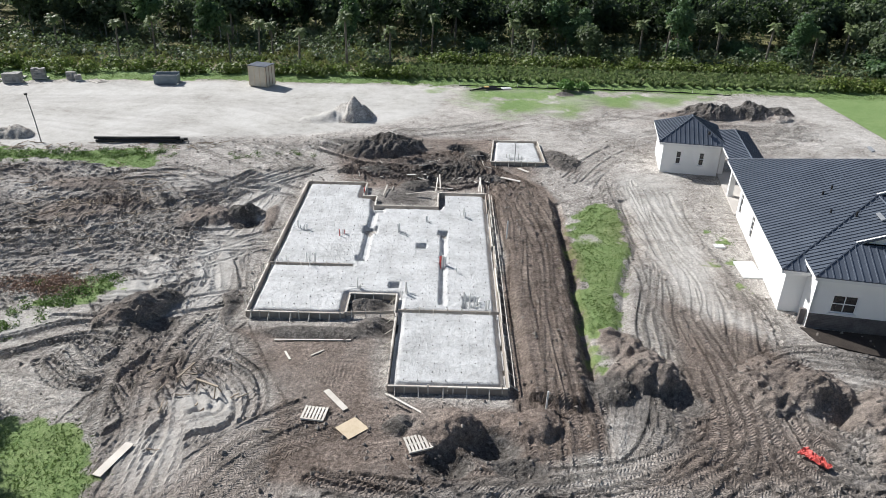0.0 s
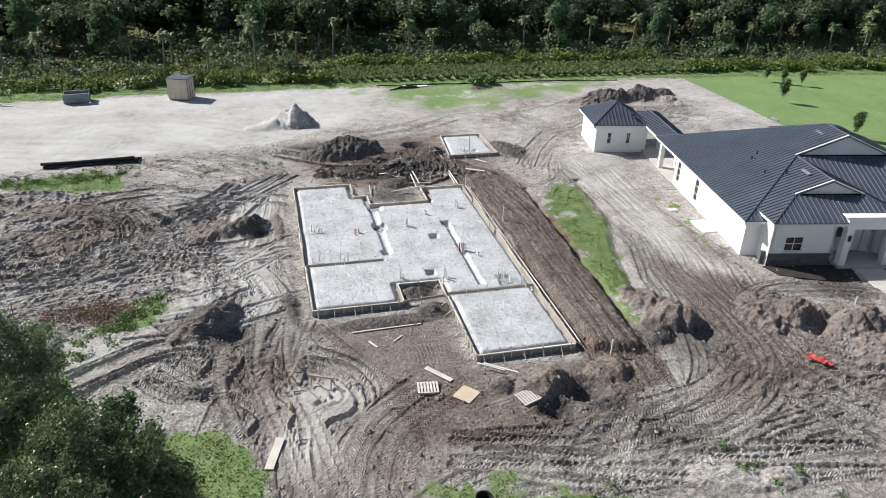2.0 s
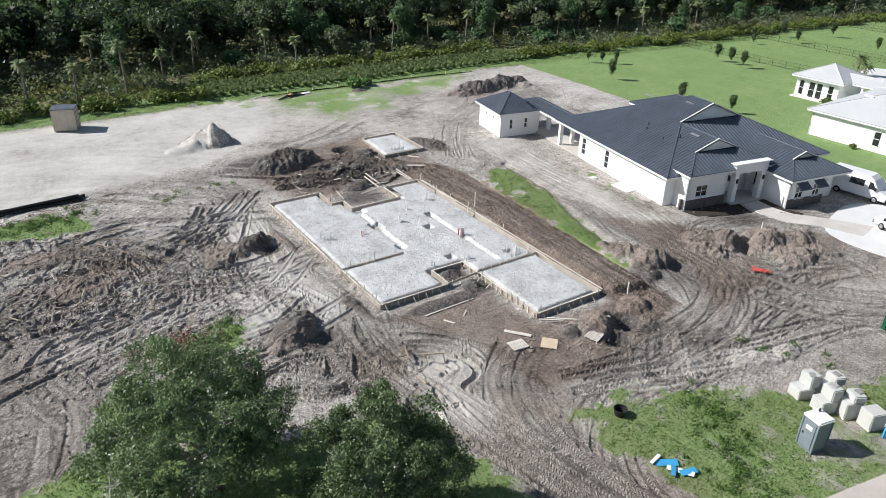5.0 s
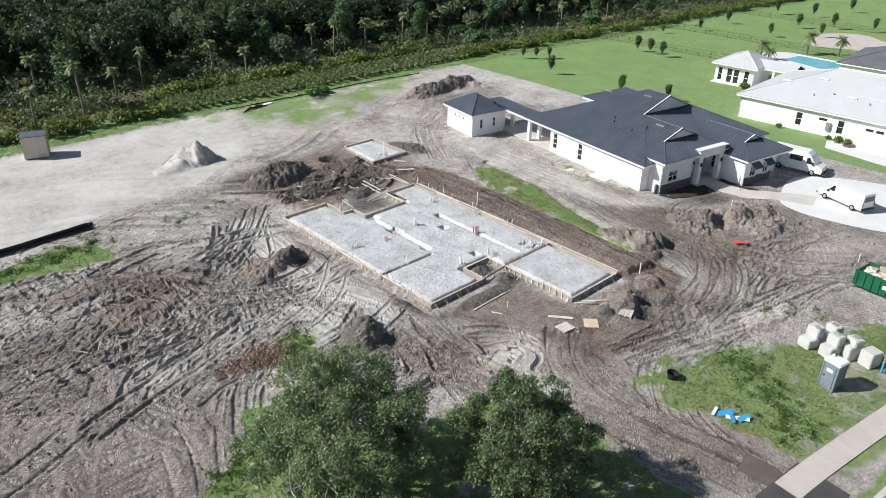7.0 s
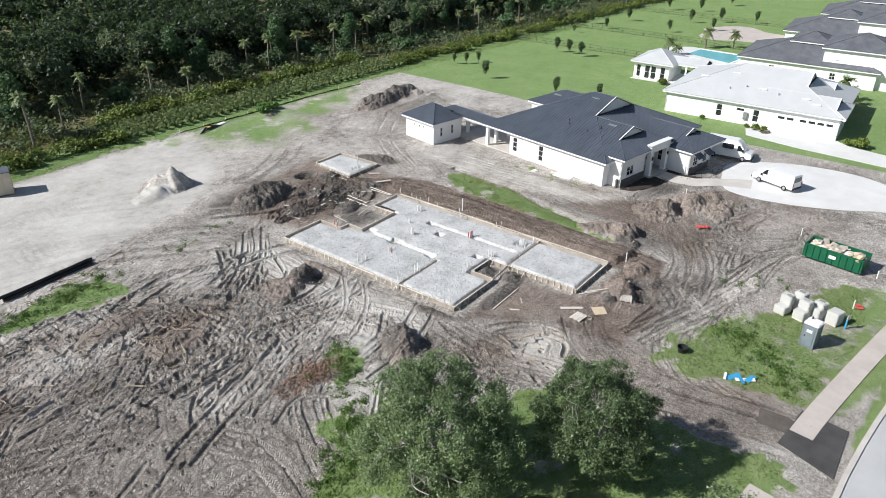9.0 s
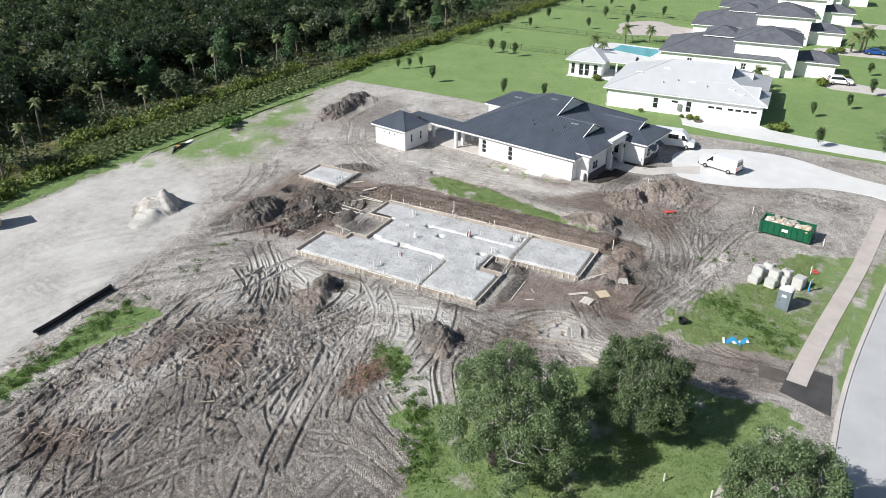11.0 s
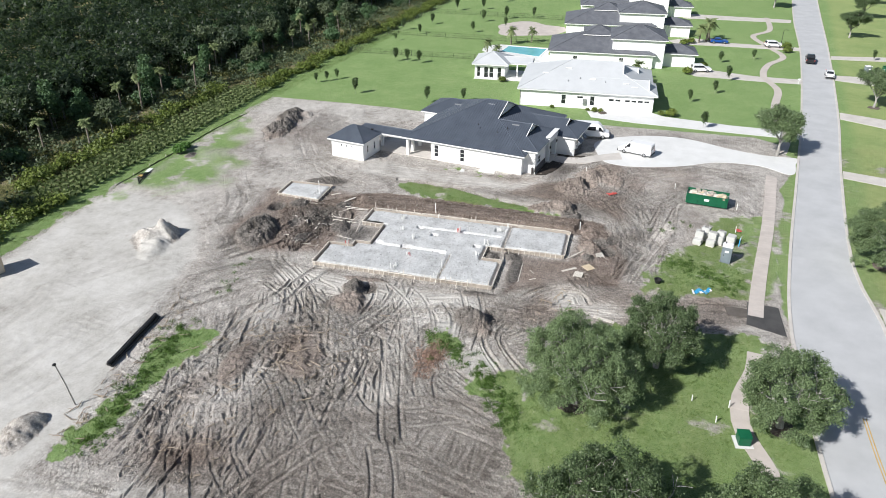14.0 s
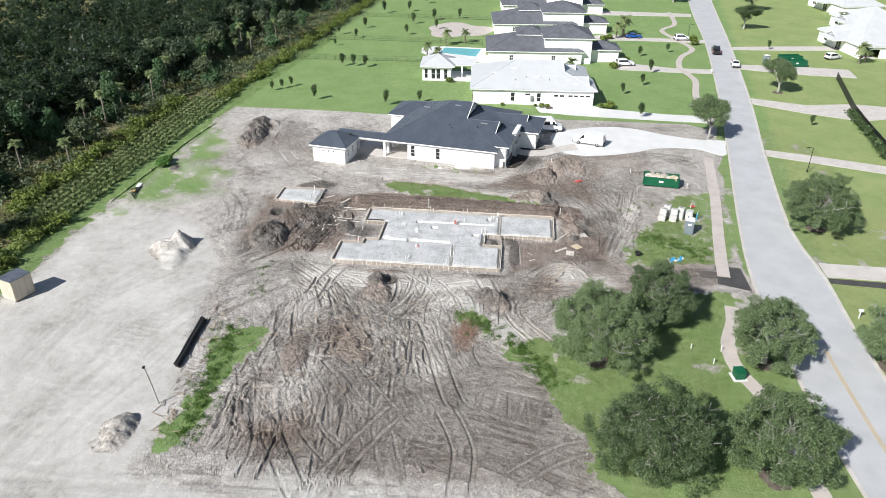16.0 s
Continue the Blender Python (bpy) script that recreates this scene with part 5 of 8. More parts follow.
# ---------------------------------------------------------------- houses
def roof_plane(parent, name, pts, material, thick=0.1, rib=0.42, label=""):
    """One roof slope with its thickness, and raised seams that run down it."""
    v = [Vector(p) for p in pts]
    nrm = (v[1] - v[0]).cross(v[2] - v[0]).normalized()
    if nrm.z < 0:
        v.reverse()
        nrm = -nrm
    bm = bmesh.new()
    hi = [bm.verts.new(p) for p in v]
    lo = [bm.verts.new(p - nrm * thick) for p in v]
    bm.faces.new(hi)
    bm.faces.new(lo[::-1])
    for i in range(len(v)):
        j = (i + 1) % len(v)
        bm.faces.new((lo[i], lo[j], hi[j], hi[i]))
    ob = part(name, bm, material, parent, label)
    if rib and abs(nrm.z) < 0.999:
        e = Vector((0, 0, 1)).cross(nrm).normalized()
        d = e.cross(nrm).normalized()
        bm = bmesh.new()
        us, o = [p.dot(e) for p in v], v[0].dot(nrm)
        u = min(us) + rib * 0.5
        while u < max(us):
            hits = []
            for a, b in zip(v, v[1:] + v[:1]):
                ua, ub = a.dot(e), b.dot(e)
                if (ua <= u) != (ub <= u):
                    hits.append((a + (b - a) * ((u - ua) / (ub - ua))).dot(d))
            hits.sort()
            for s, t in zip(hits[::2], hits[1::2]):
                if t - s > 0.15:
                    m = Matrix((e, d, nrm)).transposed().to_4x4()
                    box(bm, u - 0.028, u + 0.028, s + 0.02, t - 0.02, o, o + 0.055, m)
            u += rib
        if bm.verts:
            part("standing_seams", bm, material, ob)["kind"] = "stuff"
        else:
            bm.free()
    return ob


def hip_roof(parent, x0, x1, y0, y1, z, slope, material, front="hip", back="hip", g=2.0, gable_mat=None, rib=None, trim=None):
    """A roof with its ridge along y. Ends: hip, open (no end slope) or dutch (a hip with a small gable above)."""
    if rib is None:
        rib = 0.42 if material is M["dark_metal"] else 0.0
    w = (x1 - x0) / 2
    c, top = (x0 + x1) / 2, z + slope * w
    ends = {}
    for key, y, s in (("front", y0, 1), ("back", y1, -1)):
        kind = front if key == "front" else back
        k = {"hip": min(w, (y1 - y0) / 2), "dutch": g, "open": 0.0}[kind]
        ends[key] = (kind, y, s, k)
    kf, kb = ends["front"][3], ends["back"][3]

    def side(x, s):
        pts = [(x, y0, z)]
        if ends["front"][0] == "dutch":
            pts += [(x + s * kf, y0 + kf, z + slope * kf), (c, y0 + kf, top)]
        else:
            pts += [(c, y0 + kf, top)]
        if ends["back"][0] == "dutch":
            pts += [(c, y1 - kb, top), (x + s * kb, y1 - kb, z + slope * kb)]
        else:
            pts += [(c, y1 - kb, top)]
        pts += [(x, y1, z)]
        return [p for i, p in enumerate(pts) if p != pts[i - 1]]

    roof_plane(parent, "roof_slope", side(x0, 1), material, rib=rib)
    roof_plane(parent, "roof_slope", side(x1, -1), material, rib=rib)
    for kind, y, s, k in ends.values():
        if kind == "open":
            continue
        if kind == "hip":
            roof_plane(parent, "roof_slope", [(x0, y, z), (x1, y, z), (c, y + s * k, top)], material, rib=rib)
        else:
            zz = z + slope * k
            roof_plane(parent, "roof_slope", [(x0, y, z), (x1, y, z), (x1 - k, y + s * k, zz), (x0 + k, y + s * k, zz)], material, rib=rib)
            bm = bmesh.new()
            pts = [(x0 + k + 0.15, zz), (x1 - k - 0.15, zz), (c, top - 0.12)]
            a = [bm.verts.new((px, y + s * (k + 0.25), pz)) for px, pz in pts]
            b = [bm.verts.new((px, y + s * (k + 0.4), pz)) for px, pz in pts]
            bm.faces.new(a)
            bm.faces.new(b[::-1])
            for i in range(3):
                bm.faces.new((a[i], b[i], b[(i + 1) % 3], a[(i + 1) % 3]))
            bmesh.ops.recalc_face_normals(bm, faces=bm.faces[:])
            part("gable", bm, gable_mat or M["stucco"], parent)
            for xa in (x0 + k, x1 - k):
                bm = bmesh.new()
                tube(bm, [(xa, y + s * (k + 0.1), zz + 0.03), (c, y + s * (k + 0.1), top + 0.03)], 0.09, 4)
                part("gable_trim", bm, M["trim_white"], parent)
    if trim:
        bm = bmesh.new()
        for a in ((x0 + 0.03, x1 - 0.03, y0 + 0.03, y0 + 0.1), (x0 + 0.03, x1 - 0.03, y1 - 0.1, y1 - 0.03), (x0 + 0.03, x0 + 0.1, y0 + 0.1, y1 - 0.1), (x1 - 0.1, x1 - 0.03, y0 + 0.1, y1 - 0.1)):
            box(bm, *a, z - 0.28, z - 0.06)
        part("fascia", bm, trim, parent)
        bm = boxed(x0 + 0.12, x1 - 0.12, y0 + 0.12, y1 - 0.12, z - 0.2, z - 0.16)
        part("soffit", bm, trim, parent)
    bm = bmesh.new()
    yf, yb = y0 + kf, y1 - kb
    if yb > yf:
        tube(bm, [(c, yf, top + 0.02), (c, yb, top + 0.02)], 0.07, 6)
    for kind, y, s, k in ends.values():
        if kind == "hip":
            for xa in (x0, x1):
                tube(bm, [(xa, y, z + 0.02), (c, y + s * k, top + 0.02)], 0.06, 5)
        elif kind == "dutch":
            for xa, sg in ((x0, 1), (x1, -1)):
                tube(bm, [(xa, y, z + 0.02), (xa + sg * k, y + s * k, z + slope * k + 0.02)], 0.06, 5)
    if bm.verts:
        part("ridge_cap", bm, material, parent)
    else:
        bm.free()


def wall_run(parent, a, b, z0, z1, material, thick=0.2, openings=(), name="wall"):
    """A wall from a to b (outside to the right) with window holes cut as real gaps: (along, width, sill, head)."""
    ax, ay = a
    L, turn = math.hypot(b[0] - ax, b[1] - ay), math.degrees(math.atan2(b[1] - ay, b[0] - ax))
    bm = bmesh.new()
    x = 0.0
    for along, w, s, hd in sorted(openings):
        box(bm, x, along - w / 2, 0, thick, z0, z1)
        box(bm, along - w / 2, along + w / 2, 0, thick, z0, s)
        box(bm, along - w / 2, along + w / 2, 0, thick, hd, z1)
        x = along + w / 2
    box(bm, x, L, 0, thick, z0, z1)
    bmesh.ops.remove_doubles(bm, verts=bm.verts[:], dist=0.001)
    ob = part(name, bm, material, parent)
    ob.matrix_basis = pose(ax, ay, 0, 0, 0, turn)
    return ob


def window(parent, a, b, along, w, s, hd, bars=(1, 2), name="window", awning=False, frame_mat=None):
    """Frame and panes set back in a wall's opening; bars: panes across and up."""
    ax, ay = a
    turn = math.degrees(math.atan2(b[1] - ay, b[0] - ax))
    m = pose(ax, ay, 0, 0, 0, turn)
    x0, x1 = along - w / 2, along + w / 2
    bm = bmesh.new()
    ring = [[bm.verts.new((x, y, z)) for x, z in ((x0 + e, s + e), (x1 - e, s + e), (x1 - e, hd - e), (x0 + e, hd - e))] for y, e in ((0.03, 0.0), (0.12, 0.0), (0.12, 0.07), (0.03, 0.07))]
    for i in range(4):
        for k in range(4):
            bm.faces.new([ring[i][k], ring[i][(k + 1) % 4], ring[(i + 1) % 4][(k + 1) % 4], ring[(i + 1) % 4][k]])
    bmesh.ops.recalc_face_normals(bm, faces=bm.faces[:])
    win = part(name, bm, frame_mat or M["trim_white"], parent)
    win.matrix_basis = m
    for k in range(1, bars[0]):
        xx = x0 + w * k / bars[0]
        part("mullion", boxed(xx - 0.03, xx + 0.03, 0.04, 0.11, s + 0.07, hd - 0.07), frame_mat or M["trim_white"], win)
    for k in range(1, bars[1]):
        zz = s + (hd - s) * k / bars[1]
        part("transom", boxed(x0 + 0.07, x1 - 0.07, 0.045, 0.105, zz - 0.03, zz + 0.03), frame_mat or M["trim_white"], win)
    for i in range(bars[0]):
        for k in range(bars[1]):
            xa, xb = x0 + w * i / bars[0] + 0.031, x0 + w * (i + 1) / bars[0] - 0.031
            za, zb = s + (hd - s) * k / bars[1] + 0.031, s + (hd - s) * (k + 1) / bars[1] - 0.031
            part("pane", boxed(xa, xb, 0.07, 0.085, za, zb), M["glass"], win)
    part("sill", boxed(x0 - 0.08, x1 + 0.08, -0.07, 0.03, s - 0.09, s - 0.002), M["trim_white"], win)
    if awning:
        bm = bmesh.new()
        lo = [bm.verts.new((x, y, z)) for x in (x0 - 0.2, x1 + 0.2) for y, z in ((-0.003, hd + 0.5), (-0.85, hd - 0.05), (-0.85, hd - 0.13), (-0.003, hd + 0.4))]
        for f in ((0, 1, 2, 3), (7, 6, 5, 4), (0, 4, 5, 1), (1, 5, 6, 2), (2, 6, 7, 3), (3, 7, 4, 0)):
            bm.faces.new([lo[i] for i in f])
        bmesh.ops.recalc_face_normals(bm, faces=bm.faces[:])
        part("awning", bm, M["dark_metal"], win, "dark metal window awning")
    return win


def veneer(parent, a, b, x0, x1, z1, rows=9):
    """A low cladding of dark bricks in courses."""
    turn = math.degrees(math.atan2(b[1] - a[1], b[0] - a[0]))
    ob = part("brick_skirt", boxed(x0, x1, -0.03, -0.003, 0.0, z1), M["stone_veneer"], parent, "dark grey brick skirt")
    ob.matrix_basis = pose(*a, 0, 0, 0, turn)
    hgt, wid = z1 / rows, 0.42
    for r in range(rows):
        x = x0 - (0.21 if r % 2 else 0)
        while x < x1:
            xa, xb = max(x, x0) + 0.008, min(x + wid, x1) - 0.008
            if xb - xa > 0.05:
                part("brick", boxed(xa, xb, -0.055, -0.031, r * hgt + 0.008, (r + 1) * hgt - 0.008), M["stone_veneer"], ob)
            x += wid


def house_with_dark_roof():
    h = thing("house", "new single-storey white stucco house with charcoal standing-seam roof", "house", (22.5, 40.4, 0), -11.0)
    st, dm, tw = M["stucco"], M["dark_metal"], M["trim_white"]
    EV = 3.2
    # walls, in the house's own axes: x along the front, y to the back
    side = ((0, 16.0), (0, 0.3))
    wins = [(1.0, 0.8, 0.6, 2.6), (5.6, 0.8, 0.5, 2.6)]
    wall_run(h, *side, 0, EV, st, openings=wins)
    for along, w, s, hd in wins:
        window(h, *side, along, w, s, hd, (1, 3))
    wall_run(h, (0.2, 0.3), (1.3, 0.3), 0, EV, st)
    side = ((1.3, 0.5), (1.3, -1.5))
    wall_run(h, *side, 0, 3.7, st)
    part("gate_panel", boxed(0.9, 1.25, -1.2, -1.0, 0, 1.1), M["stone_veneer"], h)
    f = ((1.3, -1.5), (6.4, -1.5))
    wins = [(1.9, 1.5, 1.25, 2.5)]
    wall_run(h, *f, 0, 3.7, st, openings=wins)
    window(h, *f, *wins[0], (2, 2))
    veneer(h, *f, 0.0, 5.1, 1.05)
    wall_run(h, (6.4, -1.5), (6.4, -0.2), 0, 3.7, st)
    f = ((6.4, -0.2), (7.6, -0.2))
    wall_run(h, *f, 0, 3.5, st, openings=[(0.6, 0.7, 0.9, 2.4)])
    window(h, *f, 0.6, 0.7, 0.9, 2.4, (1, 2), awning=True)
    # portico
    for x in (7.3, 10.9):
        part("column", boxed(x - 0.28, x + 0.28, -1.9, -1.3, 0, 3.3), st, h)
    part("portico_head", boxed(6.9, 11.3, -1.95, -1.3, 3.3, 4.3, 0.02), st, h)
    part("portico_cap", boxed(6.6, 11.6, -2.1, -1.28, 4.302, 4.4, 0.01), tw, h)
    wall_run(h, (7.6, 0.6), (10.8, 0.6), 0, 3.6, st, openings=[(1.6, 2.0, 0.16, 3.0)])
    door = part("front_door", boxed(8.24, 10.16, 0.66, 0.74, 0.17, 2.44), tw, h, "pale double front door")
    for x in (8.26, 9.22):
        part("door_leaf", boxed(x, x + 0.92, 0.63, 0.657, 0.2, 2.42, 0.008), tw, door)
    for x in (9.1, 9.24):
        part("door_handle", boxed(x, x + 0.05, 0.58, 0.627, 1.1, 1.5), M["black_plastic"], door)
    part("transom_pane", boxed(8.24, 10.16, 0.68, 0.7, 2.46, 2.98), M["glass"], h)
    wall_run(h, (7.6, -0.2), (7.6, 0.6), 0, 3.5, st)
    wall_run(h, (10.8, 0.6), (10.8, 0.2), 0, 3.5, st)
    f = ((10.8, 0.2), (11.6, 0.2))
    wall_run(h, *f, 0, 3.5, st)
    part("entry_floor", boxed(6.9, 11.5, -2.2, 2.1, 0, 0.16), M["concrete"], h)
    for x in (7.3, 10.9):
        part("wall_lantern", boxed(x - 0.1, x + 0.1, -2.05, -1.905, 2.3, 2.75, 0.02), M["black_plastic"], h)
    # wing
    s2 = ((11.6, 0.4), (11.6, -4.9))
    wall_run(h, *s2, 0, EV, st, openings=[(0.9, 0.7, 0.9, 2.5)])
    window(h, *s2, 0.9, 0.7, 0.9, 2.5, (1, 2))
    part("meter_box", boxed(11.43, 11.595, -4.5, -4.1, 0.3, 1.2), tw, h)
    f = ((11.6, -4.9), (16.6, -4.9))
    wall_run(h, *f, 0, EV, st, openings=[(1.5, 1.1, 1.0, 2.3), (3.9, 1.0, 1.0, 2.3)])
    window(h, *f, 1.5, 1.1, 1.0, 2.3, (2, 2), awning=True)
    window(h, *f, 3.9, 1.0, 1.0, 2.3, (2, 2), awning=True)
    veneer(h, *f, 0.0, 5.0, 1.0, 8)
    wall_run(h, (16.6, -4.9), (16.6, -3.9), 0, EV, st)
    wall_run(h, (16.6, -3.9), (19.2, -3.9), 0, EV, st)
    wall_run(h, (19.2, -3.9), (19.2, 2.0), 0, EV, st)
    wall_run(h, (19.2, 2.0), (21.8, 2.0), 0, EV, st)
    wall_run(h, (21.8, 2.0), (21.8, 18.0), 0, EV, st)
    wall_run(h, (21.8, 18.0), (8.0, 18.0), 0, EV, st)
    wall_run(h, (8.0, 18.0), (8.0, 16.0), 0, EV, st)
    f = ((8.0, 16.0), (0, 16.0))
    wall_run(h, *f, 0, EV, st, openings=[(3.0, 2.4, 0.05, 2.4), (6.4, 1.0, 0.05, 2.3)])
    window(h, *f, 3.0, 2.4, 0.05, 2.4, (3, 1), "porch_door")
    window(h, *f, 6.4, 1.0, 0.05, 2.3, (1, 2), "porch_door")
    # porch and covered walk
    part("porch_floor", boxed(-0.1, 8.2, 16.0, 26.6, 0.0, 0.12), M["concrete"], h)
    for x, y in ((0.15, 20.3), (1.9, 20.3), (0.15, 26.2), (2.0, 26.2), (4.6, 20.3), (7.6, 20.3)):
        part("column", boxed(x - 0.22, x + 0.22, y - 0.22, y + 0.22, 0.12, 3.05), st, h)
    part("porch_beam", boxed(-0.08, 8.0, 20.08, 20.52, 2.75, 3.08), st, h)
    part("walk_beam", boxed(-0.08, 0.3, 16.0, 20.07, 2.78, 3.06), st, h)
    part("walk_beam", boxed(-0.08, 0.3, 20.53, 26.4, 2.78, 3.06), st, h)
    part("walk_beam", boxed(1.85, 2.2, 20.53, 26.4, 2.78, 3.06), st, h)
    # roofs
    hip_roof(h, -0.5, 22.3, -0.3, 21.0, 3.3, 0.41, dm, "dutch", "hip", 7.1, trim=tw)
    hip_roof(h, 0.95, 12.5, -1.95, 7.5, 3.84, 0.4, dm, "dutch", "open", 2.9, trim=tw)
    hip_roof(h, 11.15, 19.7, -5.35, 7.0, 3.27, 0.4, dm, "dutch", "open", 2.6, trim=tw)
    hip_roof(h, 13.5, 22.0, 12.0, 24.6, 3.25, 0.4, dm, "open", "hip", trim=tw)
    hip_roof(h, -0.3, 2.85, 19.0, 30.0, 3.26, 0.4, dm, "open", "hip", trim=tw)
    wall_run(h, (21.6, 18.0), (21.6, 24.1), 0, EV, st)
    wall_run(h, (21.6, 24.1), (13.9, 24.1), 0, EV, st)
    wall_run(h, (13.9, 24.1), (13.9, 18.0), 0, EV, st)
    for x, y, z in ((9.8, 9.4, 0), (5.9, 3.6, 0), (8.6, 15.0, 0)):
        zz = 3.3 + 0.4 * (x + 0.5)
        vent = part("roof_vent", boxed(-0.14, 0.14, -0.6, 0.6, 0.02, 0.13, 0.03), M["steel"], h)
        vent.matrix_basis = pose(x, y, zz, 0, -21.8, 0)
    for x, y in ((4.6, 9.6), (3.9, 9.0), (3.6, 5.8), (4.8, 4.6)):
        zz = 3.3 + 0.4 * (x + 0.5)
        bm = bmesh.new()
        tube(bm, [(x, y, zz - 0.05), (x, y, zz + 0.35)], 0.07, 7)
        part("vent_pipe", bm, M["black_plastic"], h)
    # pool bath pavilion at the end of the covered walk
    p = thing("cabana", "small square white pavilion with charcoal pyramid metal roof", "pavilion", (22.5, 40.4, 0), -11.0)
    x0, x1, y0, y1 = -5.6, -0.25, 25.5, 31.5
    f = ((x0, y0), (x1, y0))
    wins = [(1.55, 0.5, 0.95, 2.25), (3.7, 0.5, 0.95, 2.25)]
    wall_run(p, *f, 0, 3.1, st, openings=wins)
    for q in wins:
        window(p, *f, *q, (1, 2))
    f = ((x0, y1 - 0.2), (x0, y0 + 0.2))
    wins = [(1.7, 0.35, 1.9, 2.35), (2.7, 0.35, 1.9, 2.35), (3.7, 0.35, 1.9, 2.35)]
    wall_run(p, *f, 0, 3.1, st, openings=wins)
    for q in wins:
        window(p, *f, *q, (1, 1))
    wall_run(p, (x1, y0 + 0.2), (x1, y1 - 0.2), 0, 3.1, st)
    wall_run(p, (x1, y1), (x0, y1), 0, 3.1, st)
    hip_roof(p, x0 - 0.5, x1 + 0.5, y0 - 0.5, y1 + 0.5, 3.2, 0.56, dm, trim=tw)
    part("roof_vent", boxed(x1 - 1.4, x1 - 1.2, y0 + 0.3, y0 + 0.7, 4.0, 4.25), M["black_plastic"], p)


def garage_door(parent, a, b, along, w, hgt, panels=4):
    turn = math.degrees(math.atan2(b[1] - a[1], b[0] - a[0]))
    d = part("garage_door", boxed(along - w / 2, along + w / 2, 0.05, 0.1, 0.05, hgt), M["trim_white"], parent, "white sectional garage door with top lights")
    d.matrix_basis = pose(*a, 0, 0, 0, turn)
    for k in range(panels):
        x0 = along - w / 2 + w * (k + 0.14) / panels
        x1 = along - w / 2 + w * (k + 0.86) / panels
        part("pane", boxed(x0, x1, 0.035, 0.049, hgt - 0.5, hgt - 0.15), M["glass"], d)
    for k in range(1, 4):
        part("door_rail", boxed(along - w / 2 + 0.02, along + w / 2 - 0.02, 0.038, 0.049, hgt * k / 4 - 0.025, hgt * k / 4 + 0.025), M["trim_white"], d)


def house_with_white_roof():
    h = thing("house", "single-storey white stucco house with pale standing-seam metal roof", "house", (60.2, 20.6, 0), 2.0)
    st, wm, tw = M["stucco"], M["white_metal"], M["trim_white"]
    f = ((0, 26.0), (0, 0))
    wins = [(8.7, 0.9, 0.7, 2.6), (11.9, 1.2, 2.0, 2.5), (14.3, 0.9, 0.7, 2.6), (18.6, 2.6, 0.05, 2.4), (22.9, 4.9, 0.05, 2.4)]
    wall_run(h, *f, 0, 3.4, st, openings=wins)
    window(h, *f, *wins[0], (1, 2))
    window(h, *f, *wins[1], (1, 1))
    window(h, *f, *wins[2], (1, 2))
    garage_door(h, *f, 18.6, 2.6, 2.4, 2)
    garage_door(h, *f, 22.9, 4.9, 2.4, 4)
    part("meter_cabinet", boxed(-0.3, -0.003, 12.9, 13.5, 0.9, 2.0), M["steel"], h)
    wall_run(h, (0, 0), (8.2, 0), 0, 3.4, st, openings=[(4, 1.6, 0.9, 2.3)])
    window(h, (0, 0), (8.2, 0), 4, 1.6, 0.9, 2.3, (2, 2))
    wall_run(h, (8.2, 0), (8.2, 5), 0, 3.4, st)
    wall_run(h, (8.2, 5), (19, 5), 0, 3.4, st)
    wall_run(h, (19, 5), (19, 26), 0, 3.4, st)
    wall_run(h, (19, 26), (0, 26), 0, 3.4, st)
    hip_roof(h, -0.6, 19.6, -0.2, 26.6, 3.5, 0.38, wm, "dutch", "hip", 6.2, wm, trim=tw)
    hip_roof(h, -0.55, 8.8, -0.7, 12.0, 3.47, 0.38, wm, "dutch", "open", 1.6, wm, trim=tw)
    hip_roof(h, 9.6, 16.6, 1.6, 12.0, 3.8, 0.45, wm, "dutch", "open", 1.2, wm, trim=tw)
    for x in (10, 16.2):
        part("column", boxed(x - 0.2, x + 0.2, 2.0, 2.4, 0, 3.6), st, h)
    for x, y in ((6.5, 17), (3.4, 12), (2.6, 5.5), (1.6, 3.8), (4.6, 21.5)):
        zz = 3.5 + 0.38 * (x + 0.6)
        part("roof_vent", boxed(-0.15, 0.15, -0.6, 0.6, 0.02, 0.15, 0.03), tw, h).matrix_basis = pose(x, y, zz, 0, -20.8, 0)
    for x, y in ((2.6, 9.5), (3.4, 14.5), (2.4, 16.8)):
        zz = 3.5 + 0.38 * (x + 0.6)
        bm = bmesh.new()
        tube(bm, [(x, y, zz - 0.05), (x, y, zz + 0.3)], 0.08, 7)
        part("vent_pipe", bm, M["steel"], h)
    p = thing("pool_pavilion", "white poolside pavilion with pale hipped metal roof", "pavilion", (60.2, 20.6, 0), 2.0)
    x0, x1, y0, y1 = 18.4, 26.0, 31.6, 38.4
    f = ((x0, y1), (x0, y0))
    wins = [(0.9, 0.8, 0.2, 2.5), (2.6, 1.0, 0.05, 2.5), (3.8, 1.0, 0.05, 2.5), (5.6, 0.9, 0.05, 2.5)]
    wall_run(p, *f, 0, 3.2, st, openings=wins)
    for q in wins:
        window(p, *f, *q, (1, 2))
    wall_run(p, (x0 + 0.2, y0), (x1, y0), 0, 3.2, st)
    wall_run(p, (x1, y0 + 0.2), (x1, y1), 0, 3.2, st)
    wall_run(p, (x1 - 0.2, y1), (x0 + 0.2, y1), 0, 3.2, st)
    part("terrace", boxed(x0 - 1.4, x1, y0 - 5.5, y1, 0, 0.1), M["pale_concrete"], p)
    hip_roof(p, x0 - 0.9, x1 + 0.6, y0 - 0.9, y1 + 0.6, 3.3, 0.42, wm, trim=tw)
